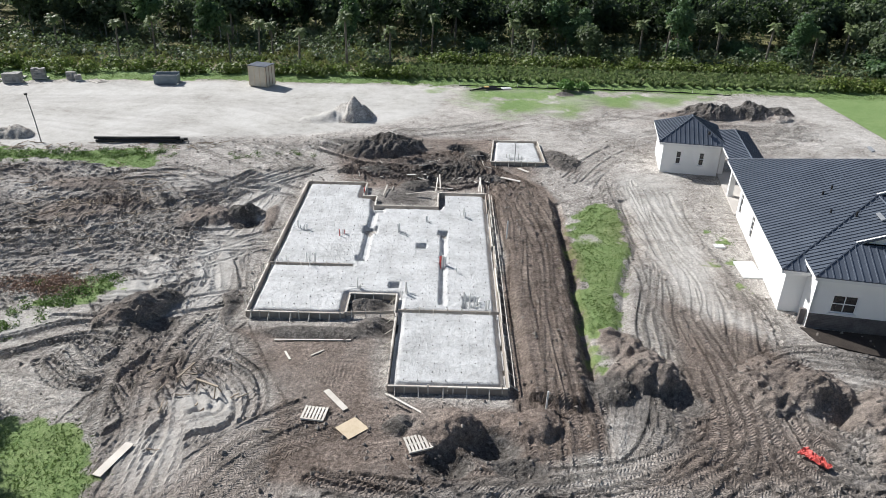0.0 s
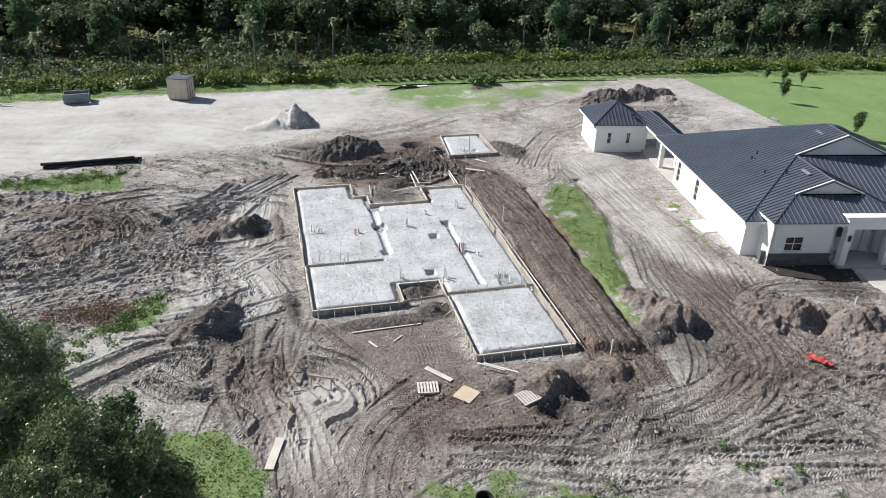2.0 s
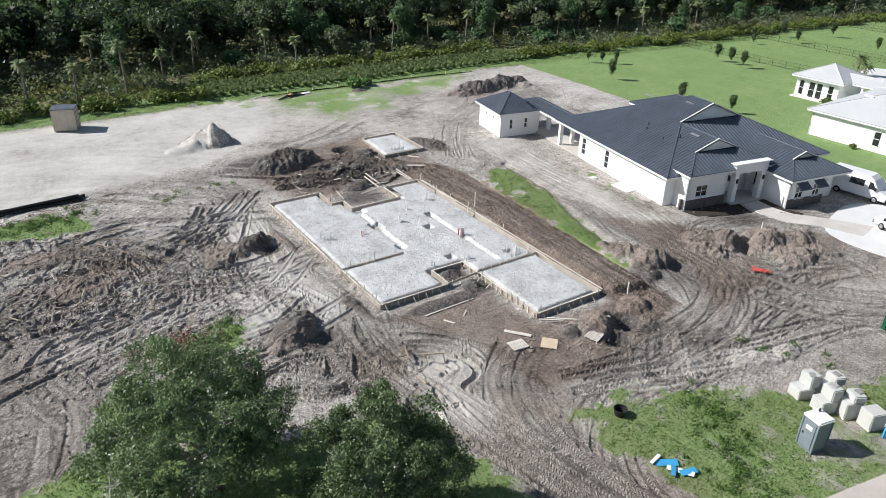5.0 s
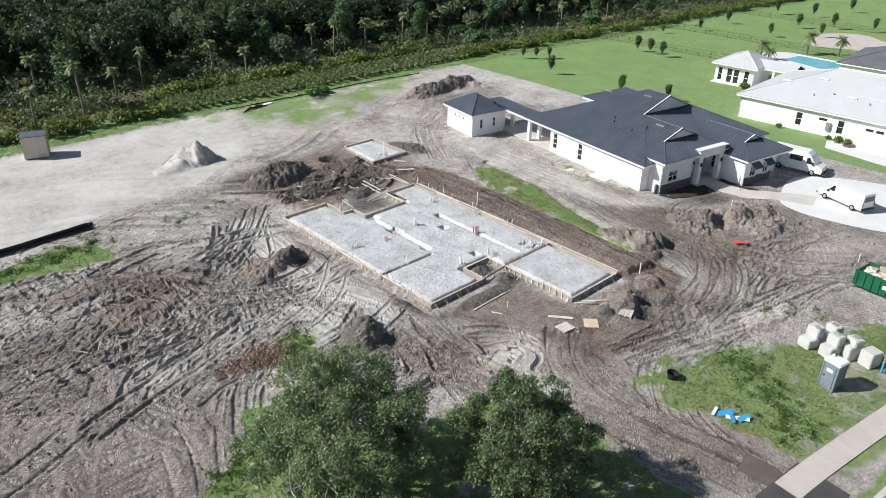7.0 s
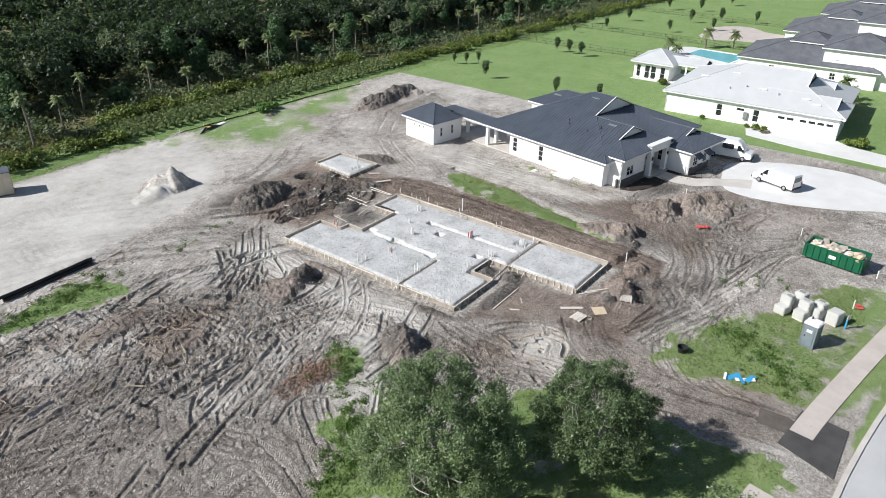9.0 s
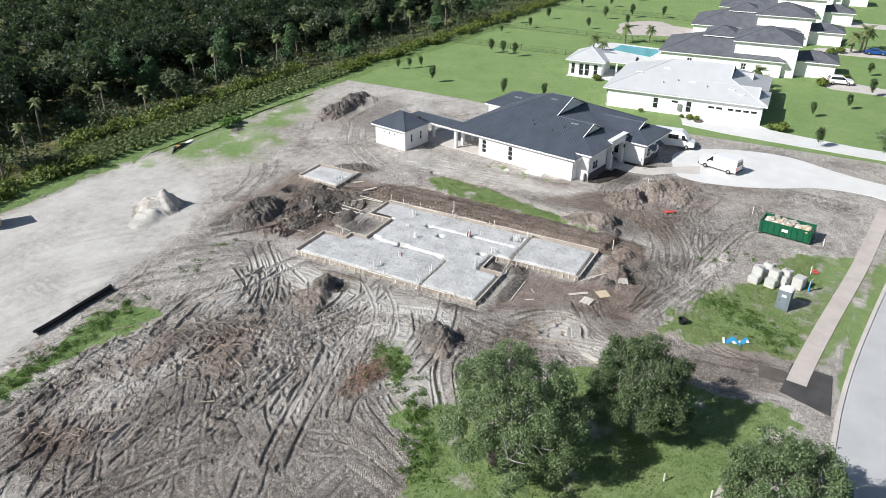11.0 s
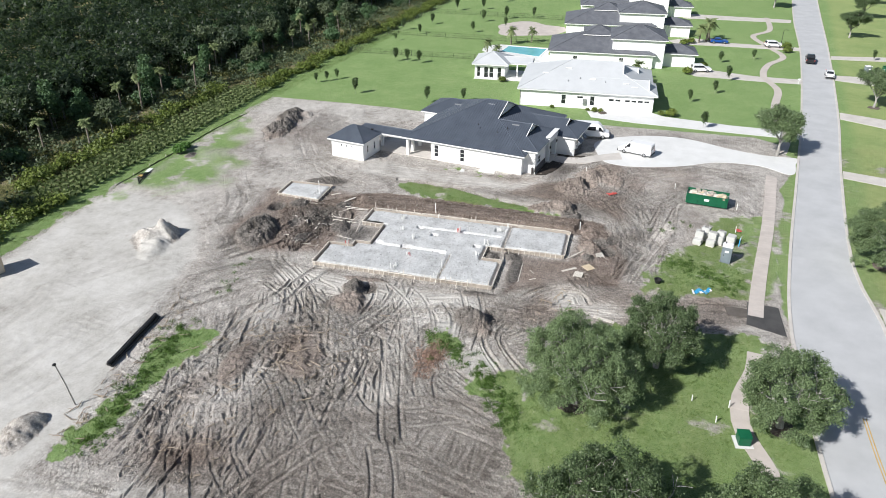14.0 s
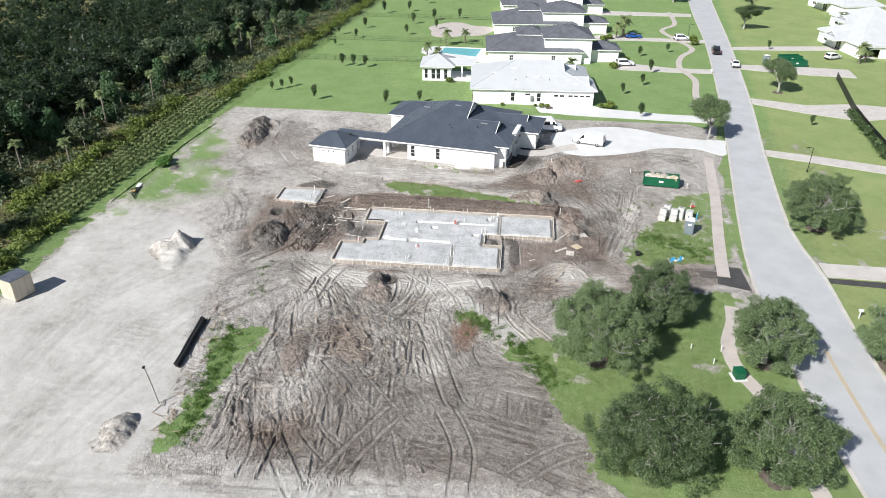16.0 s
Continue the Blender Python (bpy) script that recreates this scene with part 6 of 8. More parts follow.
    hip_roof(p, x0 + 1.5, x1 - 1.0, y0 - 6.0, y0 + 3.0, 3.2, 0.35, wm, "open", "open", trim=tw)
    for y in (y0 - 5, y0 - 2.6):
        part("column", boxed(x0 + 1.7, x0 + 2.0, y - 0.15, y + 0.15, 0.1, 3.0), st, p)
    pool = thing("swimming_pool", "rectangular swimming pool with pale turquoise water and white deck", "pool", (103, 52.5, 0), 0, kind="")
    part("deck", prism([(-9, -8), (6.5, -9), (7.6, 7), (5, 11), (0, 10.5), (-7, 5)], -0.1, 0.14), M["pale_concrete"], pool)
    part("water", prism([(-3.2, -4.6), (5.4, -5.6), (6.2, 4.6), (0.2, 5.4)], 0.1, 0.17), M["pool_water"], pool)
    for q in (((-3.5, -5.0), (5.7, -6.0), (5.4, -5.6), (-3.2, -4.6)), ((5.7, -6.0), (6.6, 5.0), (6.2, 4.6), (5.4, -5.6))):
        part("coping", prism(list(q), 0.1, 0.24), M["trim_white"], pool)


def two_storey(at, turn, roof, flip=1, label="two-storey white house with dark hipped tile roofs"):
    h = thing("house", label, "house", (*at, 0), turn, group="houses along the street")
    st, tw = M["stucco"], M["trim_white"]

    def block(x0, x1, y0, y1, z, wins=True):
        cx = ((x0, y1), (x0, y0))
        L = y1 - y0
        o = [(L * f, 1.0, zz, zz + 1.3) for f in (0.25, 0.7) for zz in ((1.0,) if z < 4 else (1.0,))] if wins else []
        wall_run(h, *cx, 0, z, st, openings=o)
        for q in o:
            window(h, *cx, *q, (2, 2))
        f = ((x0 + 0.2, y0), (x1 - 0.2, y0))
        W = x1 - x0 - 0.4
        o = [(W * 0.5, min(1.8, W * 0.4), 1.0, 2.3)] if wins else []
        wall_run(h, *f, 0, z, st, openings=o)
        for q in o:
            window(h, *f, *q, (2, 2))
        wall_run(h, (x1, y0), (x1, y1), 0, z, st)
        wall_run(h, (x1 - 0.2, y1), (x0 + 0.2, y1), 0, z, st)

    block(0, 16, 6, 30, 3.4)
    hip_roof(h, -0.6, 16.6, 5.4, 30.6, 3.4, 0.36, roof, rib=0, trim=tw)
    block(1.0, 12.5, 3.5, 15.5, 6.6)
    f = ((0.99, 15.5), (0.99, 3.5))
    window(h, *f, 6.0, 1.0, 4.4, 5.6, (2, 2))
    window(h, *f, 2.5, 0.7, 4.6, 5.2, (1, 1))
    hip_roof(h, 0.4, 13.1, 2.9, 16.1, 6.65, 0.36, roof, rib=0, trim=tw)
    block(6.5, 14.0, 15.6, 22.0, 6.2, False)
    hip_roof(h, 5.9, 14.6, 15.0, 22.6, 6.25, 0.34, roof, rib=0, trim=tw)
    block(3.5, 10.5, -4.0, 3.4, 3.2, False)
    garage_door(h, (3.49, 3.2), (3.49, -4.0), 3.6, 4.8, 2.4, 4)
    hip_roof(h, 2.9, 11.1, -4.6, 5.0, 3.25, 0.36, roof, rib=0, trim=tw)


house_with_dark_roof()
house_with_white_roof()
two_storey((95.2, 14.6), 3, M["slate"])
two_storey((129.5, 14.0), 4, M["slate"])
two_storey((160.5, 12.0), 5, M["slate"])
two_storey((196, 8.0), 6, M["grey_tile"], label="two-storey white house with grey-brown hipped tile roofs")
two_storey((232, 2.0), 7, M["slate"])


def white_bungalow(at, turn, label, doors=True):
    h = thing("house", label, "house", (*at, 0), turn, group="houses across the street")
    st, wm, tw = M["stucco"], M["white_metal"], M["trim_white"]
    f = ((0, 14.0), (0, 0))
    o = [(3, 4.8, 0.05, 2.4)] if doors else [(3, 1.2, 0.9, 2.2), (9, 1.2, 0.9, 2.2)]
    wall_run(h, *f, 0, 3.3, st, openings=o)
    if doors:
        part("open_garage", boxed(0.6, 5.5, 8.7, 13.3, 0.02, 0.06), M["concrete"], h)
    else:
        for q in o:
            window(h, *f, *q, (2, 2))
    wall_run(h, (0.2, 0), (21.8, 0), 0, 3.3, st, openings=[(5, 2.2, 0.9, 2.3), (15, 2.2, 0.9, 2.3)])
    for a in (5, 15):
        window(h, (0.2, 0), (21.8, 0), a, 2.2, 0.9, 2.3, (3, 2))
    wall_run(h, (22, 0), (22, 14), 0, 3.3, st)
    f = ((22, 14), (0.2, 14))
    wall_run(h, *f, 0, 3.3, st, openings=[(4, 2.0, 0.9, 2.3), (11, 2.4, 0.05, 2.5)])
    window(h, *f, 4, 2.0, 0.9, 2.3, (3, 2))
    window(h, *f, 11, 2.4, 0.05, 2.5, (2, 2), "front_door")
    hip_roof(h, -0.6, 22.6, -0.6, 14.6, 3.4, 0.36, wm, trim=tw, rib=0.6)
    hip_roof(h, 7, 15, 8, 18, 3.4, 0.4, wm, "open", "dutch", 1.2, wm, trim=tw, rib=0.6)


white_bungalow((112, -68), 8, "white house under construction with pale roof and open garage")
white_bungalow((136, -80), 8, "white single-storey house with pale metal roof", False)
white_bungalow((172, -86), 10, "white single-storey house with pale metal roof and planting", False)

# ---------------------------------------------------------------- vegetation
def leaf_cards(centres, per, spread, size, seed, up=0.5, stretch=1.0, flat=0.75):
    """Many small leaf sprays scattered about the centres: vertices and quads."""
    r = np.random.RandomState(seed)
    c = np.repeat(np.asarray(centres, float), per, axis=0)
    off = r.normal(0, 1, c.shape) * spread
    off[:, 2] *= flat
    p = c + off
    n = r.normal(0, 1, p.shape) + off / (spread + 1e-6) * 0.5
    n[:, 2] = np.abs(n[:, 2]) + up
    n /= np.linalg.norm(n, axis=1)[:, None]
    a = np.cross(n, r.normal(0, 1, p.shape))
    a /= np.linalg.norm(a, axis=1)[:, None] + 1e-9
    b = np.cross(n, a)
    s = size * r.uniform(0.6, 1.5, (len(p), 1))
    v = np.stack([p - a * s * stretch - b * s * 0.5, p + b * s * 0.75 + n * s * 0.3, p + a * s * stretch * 1.1 - b * s * 0.35], 1).reshape(-1, 3)
    return v, np.arange(len(p) * 3).reshape(-1, 3)


def branch_net(bm, seed, height, spread, levels, trunk_r, first=0.25, lean=0.1):
    """Trunk and forking limbs; returns the twig ends."""
    r = random.Random(seed)
    ends = []

    def limb(p, d, length, rad, level):
        pts, rr = [p], [rad]
        k = 4
        for i in range(k):
            d = (d + Vector((r.uniform(-1, 1), r.uniform(-1, 1), r.uniform(-0.3, 0.7))) * 0.22).normalized()
            p = p + d * (length / k)
            pts.append(p)
            rr.append(rad * (1 - 0.5 * (i + 1) / k))
        if level < 5:
            tube(bm, pts, rr, 8 if level == 0 else (6 if level == 1 else 4))
        if level >= levels:
            ends.append(p)
            ends.append((pts[-2] + p) / 2)
            return
        if level >= 1:
            ends.append(pts[-2])
        n = 4 if level == 0 else 3
        for i in range(n):
            ang = 2 * math.pi * (i + r.uniform(-0.3, 0.3)) / n
            out = Vector((math.cos(ang), math.sin(ang), r.uniform(0.25, 0.9) if level == 0 else r.uniform(-0.1, 0.8)))
            nd = (d * (0.5 if level == 0 else 0.75) + out * spread).normalized()
            start = pts[-1] if i % 2 == 0 else pts[-2]
            limb(start, nd, length * r.uniform(0.62, 0.88), rad * 0.52, level + 1)

    limb(Vector((0, 0, -0.2)), Vector((r.uniform(-lean, lean), r.uniform(-lean, lean), 1)).normalized(), height * first, trunk_r, 0)
    return ends


def make_tree(name, seed, height, spread, trunk_r, leaf_mat, per, card, clump, levels=3, first=0.27, label="", category="tree", group="", width=None, thin=1.0, droop=0.0, boughs=0):
    """One tree: trunk with limbs, and a crown of many leaf sprays with gaps."""
    tree = thing(name, label, category, (0, 0, 0), group=group)
    bm = bmesh.new()
    ends = branch_net(bm, seed, height, spread, levels, trunk_r, first)
    e = np.array([tuple(p) for p in ends])
    k = height / (e[:, 2].max() + clump)
    kw = k if width is None else width / (np.percentile(np.hypot(e[:, 0], e[:, 1]), 96) + clump)
    bmesh.ops.scale(bm, vec=(kw, kw, k), verts=bm.verts[:])
    e *= (kw, kw, k)
    hi = e[e[:, 2] > 0.4 * height]
    mx, my = hi[:, 0].mean() / height, hi[:, 1].mean() / height
    e[:, 0] -= mx * e[:, 2] * 1.3
    e[:, 1] -= my * e[:, 2] * 1.3
    for q in bm.verts:
        q.co.x -= mx * q.co.z * 1.3
        q.co.y -= my * q.co.z * 1.3
    if droop:  # outer limbs hang low
        rad = width or height * 0.6
        e[:, 2] -= droop * height * np.clip(np.hypot(e[:, 0], e[:, 1]) / rad, 0, 1.2) ** 2
        for q in bm.verts:
            q.co.z -= droop * height * min(1.2, math.hypot(q.co.x, q.co.y) / rad) ** 2
    part("trunk", bm, M["bark"], tree)
    if thin < 1:
        # leave whole clumps of twigs bare, so that limbs and sky show between
        gap = [noise.noise((p[0] * 0.55 + seed, p[1] * 0.55, p[2] * 0.7)) + 0.15 * noise.noise((p[0] * 2, p[1] * 2, p[2] * 2)) for p in e]
        e = e[np.array(gap) > np.quantile(gap, 1 - thin)]
    if boughs:  # sprays gather into domed boughs over a low, uneven crown, with dark gaps between them
        rb = np.random.RandomState(seed)
        puffs = []
        for k in range(boughs):
            up = 1.02 - 1.3 * (k + 0.5) / boughs
            az = k * 2.39996 + rb.uniform(-0.25, 0.25)
            flat_r = math.sqrt(max(0.0, 1 - min(1.0, abs(up)) ** 2.4))
            reach = rb.uniform(0.5, 0.9)
            c = np.array([math.cos(az) * flat_r * width * reach, math.sin(az) * flat_r * width * reach, height * (0.4 + 0.5 * up * reach / 0.8)])
            out = c - np.array([0, 0, height * 0.3])
            out /= np.linalg.norm(out)
            rad = width * rb.uniform(0.13, 0.23)
            d = rb.normal(0, 1, (24, 3))
            d /= np.linalg.norm(d, axis=1)[:, None]
            d = d[(d @ out > -0.25) | (rb.rand(24) < 0.15)]
            puffs.append(c + d * rad * rb.uniform(0.55, 1.1, (len(d), 1)) * (1, 1, 0.8))
        e = np.concatenate(puffs)
    v, f = leaf_cards(e, per, clump, card, seed, 0.3)
    v[:, 2] = np.maximum(v[:, 2], 0.4)
    ob = new("crown", numpy_mesh("crown", v, f, leaf_mat))
    ob.parent = tree
    return tree


def make_palm(name, seed, height, fronds, reach, label, group, category="palm"):
    r = random.Random(seed)
    palm = thing(name, label, category, (0, 0, 0), group=group)
    bm = bmesh.new()
    lean = (r.uniform(-0.5, 0.5), r.uniform(-0.5, 0.5))
    tube(bm, [(0, 0, -0.2), (lean[0] * 0.3, lean[1] * 0.3, height * 0.5), (lean[0], lean[1], height)], [0.2, 0.15, 0.17], 8)
    part("trunk", bm, M["palm_bark"], palm)
    verts, faces = [], []
    for i in range(fronds):
        a, el = r.uniform(0, 2 * math.pi), r.uniform(-0.6, 1.2)
        d, side = Vector((math.cos(a), math.sin(a), 0)), Vector((-math.sin(a), math.cos(a), 0))
        L = reach * r.uniform(0.75, 1.1)
        rows = []
        for k in range(6):
            t = k / 5
            p = Vector((lean[0], lean[1], height)) + d * (L * t * math.cos(el * (1 - 0.3 * t))) + Vector((0, 0, L * (t * math.sin(el) - 0.55 * t * t)))
            w = reach * 0.24 * (0.25 + math.sin(math.pi * min(1, t * 0.9 + 0.1)))
            rows.append((p - side * w - Vector((0, 0, w * 0.5)), p, p + side * w - Vector((0, 0, w * 0.5))))
        for r0, r1 in zip(rows, rows[1:]):
            for q in (0, 1):
                for s in (0, 0.55):
                    a0, b0 = r0[q].lerp(r1[q], s), r0[q + 1].lerp(r1[q + 1], s)
                    a1, b1 = r0[q].lerp(r1[q], s + 0.33), r0[q + 1].lerp(r1[q + 1], s + 0.33)
                    n = len(verts)
                    verts += [tuple(a0), tuple(b0), tuple(b1), tuple(a1)]
                    faces.append((n, n + 1, n + 2, n + 3))
    ob = new("fronds", numpy_mesh("fronds", verts, faces, M["palm_leaf"]))
    ob.parent = palm
    return palm


def place(proto, spots, seed, lo=0.85, hi=1.15, zdrop=0.0, first=True):
    """The prototype goes to the first spot, copies to the others."""
    r = random.Random(seed)
    for i, (x, y, *s) in enumerate(spots):
        k = s[0] if s else r.uniform(lo, hi)
        ob = proto if i == 0 and first else copy_thing(proto, Matrix.Identity(4))
        ob.matrix_basis = pose(x, y, ground_z(x, y) - zdrop, 0, 0, r.uniform(0, 360)) @ Matrix.Diagonal((k, k, k * r.uniform(0.92, 1.08), 1))


oak_a = make_tree("oak_tree", 11, 8.5, 0.95, 0.27, M["oak_leaf"], 78, 0.063, 0.19, 5, 0.2, "spreading live oak with small dark green leaves on lawn", "tree", "oaks by the road", 5.5, 1.0, 0.1, 66)
place(oak_a, [(-29.5, 27.9, 1.0), (-44.7, 24.9, 1.02), (5.1, -6.6, 1.02)], 1)
oak_b = make_tree("oak_tree", 23, 7.6, 0.85, 0.22, M["oak_leaf"], 78, 0.06, 0.17, 5, 0.22, "rounded live oak with small dark green leaves", "tree", "oaks by the road", 4.0, 1.0, 0.1, 50)
place(oak_b, [(-22.2, 20.7, 1.0), (-28.4, 10.3, 1.12), (-44.9, 14.1, 1.14), (-27.6, -3.0, 1.0)], 2)
oak_c = make_tree("oak_tree", 37, 8.0, 0.9, 0.24, M["oak_leaf"], 120, 0.11, 0.34, 4, 0.26, "street oak with an airy crown standing on a verge", "tree", "oaks by the road", 4.4, 0.72)
place(oak_c, [(42.2, 0.3, 1.05), (75.3, -22.6, 1.0), (145, -33.4, 1.05), (176, -44, 1.0), (190, -20, 1.1), (205, -52, 1.0), (230, -30, 1.1)], 3)

lawn_tree = make_tree("lawn_tree", 41, 3.0, 0.5, 0.05, M["wood_leaf"], 30, 0.08, 0.16, 3, 0.22, "slim young evergreen planted in a lawn", "tree", "young trees on the lawns", 0.42)
place(lawn_tree, [(65.3, 90.6, 0.8), (67.3, 89.0, 0.85), (63.6, 92.4, 0.75), (57.7, 81.1), (86.5, 81.2, 1.1), (86.8, 78.4, 1.1), (86.0, 75.2, 1.1), (55.5, 64.9, 1.1), (58.3, 58.0, 0.9), (118, 84), (122, 90), (114, 92, 0.8),
                  (108, 88, 0.7), (140, 70, 1.2), (146, 64, 1.2), (150, 56, 1.1), (133, 62, 1.0), (124, 70, 1.0), (160, 74, 1.2), (69.7, 13.2, 0.9), (77.6, 7.7, 1.0), (88.8, 4.0, 1.1), (105.8, 4.2, 1.0), (111, -4, 0.9), (53.4, 11.5, 1.1),
                  (156, 82, 1.3), (132, 84, 1.1), (176, 70, 1.2), (118, -33, 0.9), (52, -22, 0.8)], 4)

bush = make_tree("round_bush", 47, 1.3, 0.9, 0.05, M["hedge_leaf"], 26, 0.13, 0.24, 3, 0.2, "rounded garden shrub beside a house", "bush", "garden shrubs", 0.9)
place(bush, [(59.0, 17.0, 1.2), (58.2, 31.6, 0.7), (58.3, 30.4, 0.6), (58.4, 33.0, 0.5), (58.6, 40, 0.5), (93, 12.6, 1.3), (97, 9.6, 1.0), (99.4, 8.8, 1.0), (101, 8.2, 0.8), (126, -14, 1.3), (121.6, -13.6, 1.3), (124, 12, 1.2), (126, 10, 1.2), (59.4, 19.0, 0.7), (75, 53, 1.0)], 5)

garden_palm = make_palm("garden_palm", 5, 3.4, 22, 1.7, "garden palm with arching fronds beside a white house", "garden palms")
place(garden_palm, [(84.0, 24.0), (82.2, 22.2, 0.9), (95, 58, 0.9), (99, 61, 1.0), (97.6, 44.6, 0.8), (112, 57, 1.1), (116, 52, 1.0), (127, 8, 1.3), (129, 6, 1.5), (133, 5, 1.3), (104.6, -52, 1.3), (106, -54, 1.1), (62, -47, 1.2), (150, -64, 1.3), (152, -66, 1.2), (148, 34, 1.2)], 6)

rv = np.random.RandomState(9)
# clipped hedge band of yellow-green shrubs along the ditch
n = 1500
x = rv.uniform(-120, 330, n)
y = hedge_y(x) + rv.uniform(0.4, 3.4, n) + 0.8 * np.sin(x * 0.4) + np.where((x > -4) & (x < 54), 7.2 + 1.5 * rv.rand(n), 0)
c = np.stack([x, y, rv.uniform(0.35, 1.15, n) * (1 + 0.3 * np.sin(x * 0.9))], 1)
v, f = leaf_cards(c, 60, 0.46, 0.2, 13, 0.6)
tagged(new("hedge", numpy_mesh("hedge", v, f, M["hedge_leaf"])), "low yellow-green hedge of shrubs along the ditch", "hedge", kind="stuff")


def blade_tufts(name, spots, blades, hgt, width, lean, material, seed, label, category, scatter=0.0):
    r = np.random.RandomState(seed)
    p = np.repeat(np.asarray(spots, float), blades, axis=0)
    a = r.uniform(0, 2 * math.pi, len(p))
    d = np.stack([np.cos(a), np.sin(a), np.zeros(len(p))], 1)
    s = np.stack([-np.sin(a), np.cos(a), np.zeros(len(p))], 1)
    hh = (hgt * r.uniform(0.5, 1.25, len(p)))[:, None]
    ln = (lean * r.uniform(0.3, 1.2, len(p)))[:, None] * hh
    base = p + d * r.uniform(0, 0.12, (len(p), 1)) * hgt + np.stack([r.normal(0, scatter, len(p)), r.normal(0, scatter, len(p)), np.zeros(len(p))], 1)
    up = np.array([0, 0, 1.0])
    w = s * width
    v = np.stack([base - w, base + w, base + d * ln * 0.5 + up * hh * 0.75 + w * 0.7, base + d * ln + up * hh * (0.95 - lean * 0.25) - w * 0.1], 1).reshape(-1, 3)
    ob = new(name, numpy_mesh(name, v, np.arange(len(v)).reshape(-1, 4), material))
    return tagged(ob, label, category, kind="stuff")


# rows of planted reeds between the ditch and the woodland
rows = []
for k in range(6):
    xs = np.arange(-6, 56, 1.45) + rv.uniform(-0.3, 0.3)
    rows.append(np.stack([xs + rv.uniform(-0.25, 0.25, len(xs)), hedge_y(xs) + 0.7 + 1.25 * k + rv.uniform(-0.25, 0.25, len(xs)), np.zeros(len(xs))], 1))
blade_tufts("reed_clumps", np.concatenate(rows), 46, 1.05, 0.05, 0.8, M["reed_leaf"], 15, "rows of planted reed clumps before the woodland", "reeds")
# rough grass on the bank, round the site and under the oaks
spots = []
n = 5200
x = rv.uniform(-62, 120, n)
y = hedge_y(x) - rv.uniform(0.0, 3.4, n)
spots.append(np.stack([x, y, np.zeros(n)], 1))
keep = rv.rand(60000, 2) * (76, 62) + (-46, 9)
i, j = ((keep[:, 1] - GY0) / RES).astype(int), ((keep[:, 0] - GX0) / RES).astype(int)
walk_line = np.concatenate([spline(w[0], 0.4) for w in WALKS[:2]])
off_walk = np.array([np.min(np.hypot(walk_line[:, 0] - p[0], walk_line[:, 1] - p[1])) > 1.0 for p in keep])
ok = (grass[i, j] > 0.55) & (keep[:, 1] > 8.5) & off_walk
keep = keep[ok]
spots.append(np.stack([keep[:, 0], keep[:, 1], height[i, j][ok]], 1))
blade_tufts("rough_grass", np.concatenate(spots), 5, 0.1, 0.02, 1.7, M["grass_blade"], 17, "rough tufted grass on the banks and verges", "grass", 0.28)

# low leafy weeds in the lawns and at the edges of the bare soil
wd = []
for ax, ay, bx, by, n, w in ((0.5, 18.5, -1.3, 15.8, 30, 1.3), (-1.3, 15.8, -5.2, 11.6, 44, 1.2), (-26, 39, -22, 43.5, 50, 0.9), (-34, 33, -27, 37, 90, 1.0), (-45, 67, -27, 69, 150, 1.2), (7.5, 20.5, 11, 16, 9, 0.6), (-20, 68, -13, 70, 12, 1.0)):
    t = rv.rand(n)
    wd.append(np.stack([ax + (bx - ax) * t + rv.normal(0, w, n), ay + (by - ay) * t + rv.normal(0, w * 0.7, n)], 1))
wd = np.concatenate(wd)
v, f = leaf_cards(np.array([(x, y, ground_z(x, y) + 0.1) for x, y in wd]), 46, 0.2, 0.06, 18, 0.6, 1.2, 0.45)
tagged(new("weeds", numpy_mesh("weeds", v, f, M["weed_leaf"])), "low leafy weeds in rough lawn", "weeds", kind="stuff")

# woodland: nearer trees are single things, the far wood is one mass
tall = make_tree("woodland_tree", 61, 8.6, 0.75, 0.16, M["far_leaf"], 46, 0.32, 0.62, 3, 0.2, "dark green woodland tree at the edge of the lot", "tree", "trees at the wood's edge", 3.0)
airy = make_tree("woodland_tree", 67, 9.0, 0.6, 0.13, M["grey_leaf"], 36, 0.3, 0.6, 3, 0.22, "greyish open-crowned woodland tree", "tree", "trees at the wood's edge", 2.5, 0.8)
pine = make_tree("slash_pine", 71, 9.5, 0.5, 0.12, M["edge_leaf"], 60, 0.2, 0.42, 3, 0.4, "slim pine with a tufted dark crown", "tree", "trees at the wood's edge", 1.6, 0.75)
shrub = make_tree("wild_shrub", 73, 2.6, 0.9, 0.06, M["edge_leaf"], 34, 0.24, 0.42, 3, 0.2, "dense wild shrub before the woodland", "bush", "wild shrubs", 1.8)
CLEARINGS = ((-20, 121, 17, 7), (-62, 117, 11, 7), (34, 122, 9, 4), (-42, 116, 8, 4))
spots = {0: [], 1: [], 2: [], 3: []}
for k in range(235):
    x = rv.uniform(-75, 190)
    d = rv.uniform(0, 1) ** 0.62
    if d < 0.45 and math.sin(x * 0.23) + math.sin(x * 0.61 + 1) > 0.5:
        d = rv.uniform(0.5, 1)
    y = hedge_y(x) + (7 if x < -5 else 12 if x < 60 else 6) + d * 26
    if any(((x - cx) / rx) ** 2 + ((y - cy) / ry) ** 2 < 1 for cx, cy, rx, ry in CLEARINGS):
        continue
    spots[int(rv.choice([0, 0, 0, 1, 1, 2] if d > 0.5 else [1, 2, 2, 3, 3]))].append((x, y))
place(tall, spots[0], 21, 0.75, 1.2)
place(airy, spots[1], 22, 0.6, 1.1)
place(pine, spots[2], 23, 0.6, 1.1)
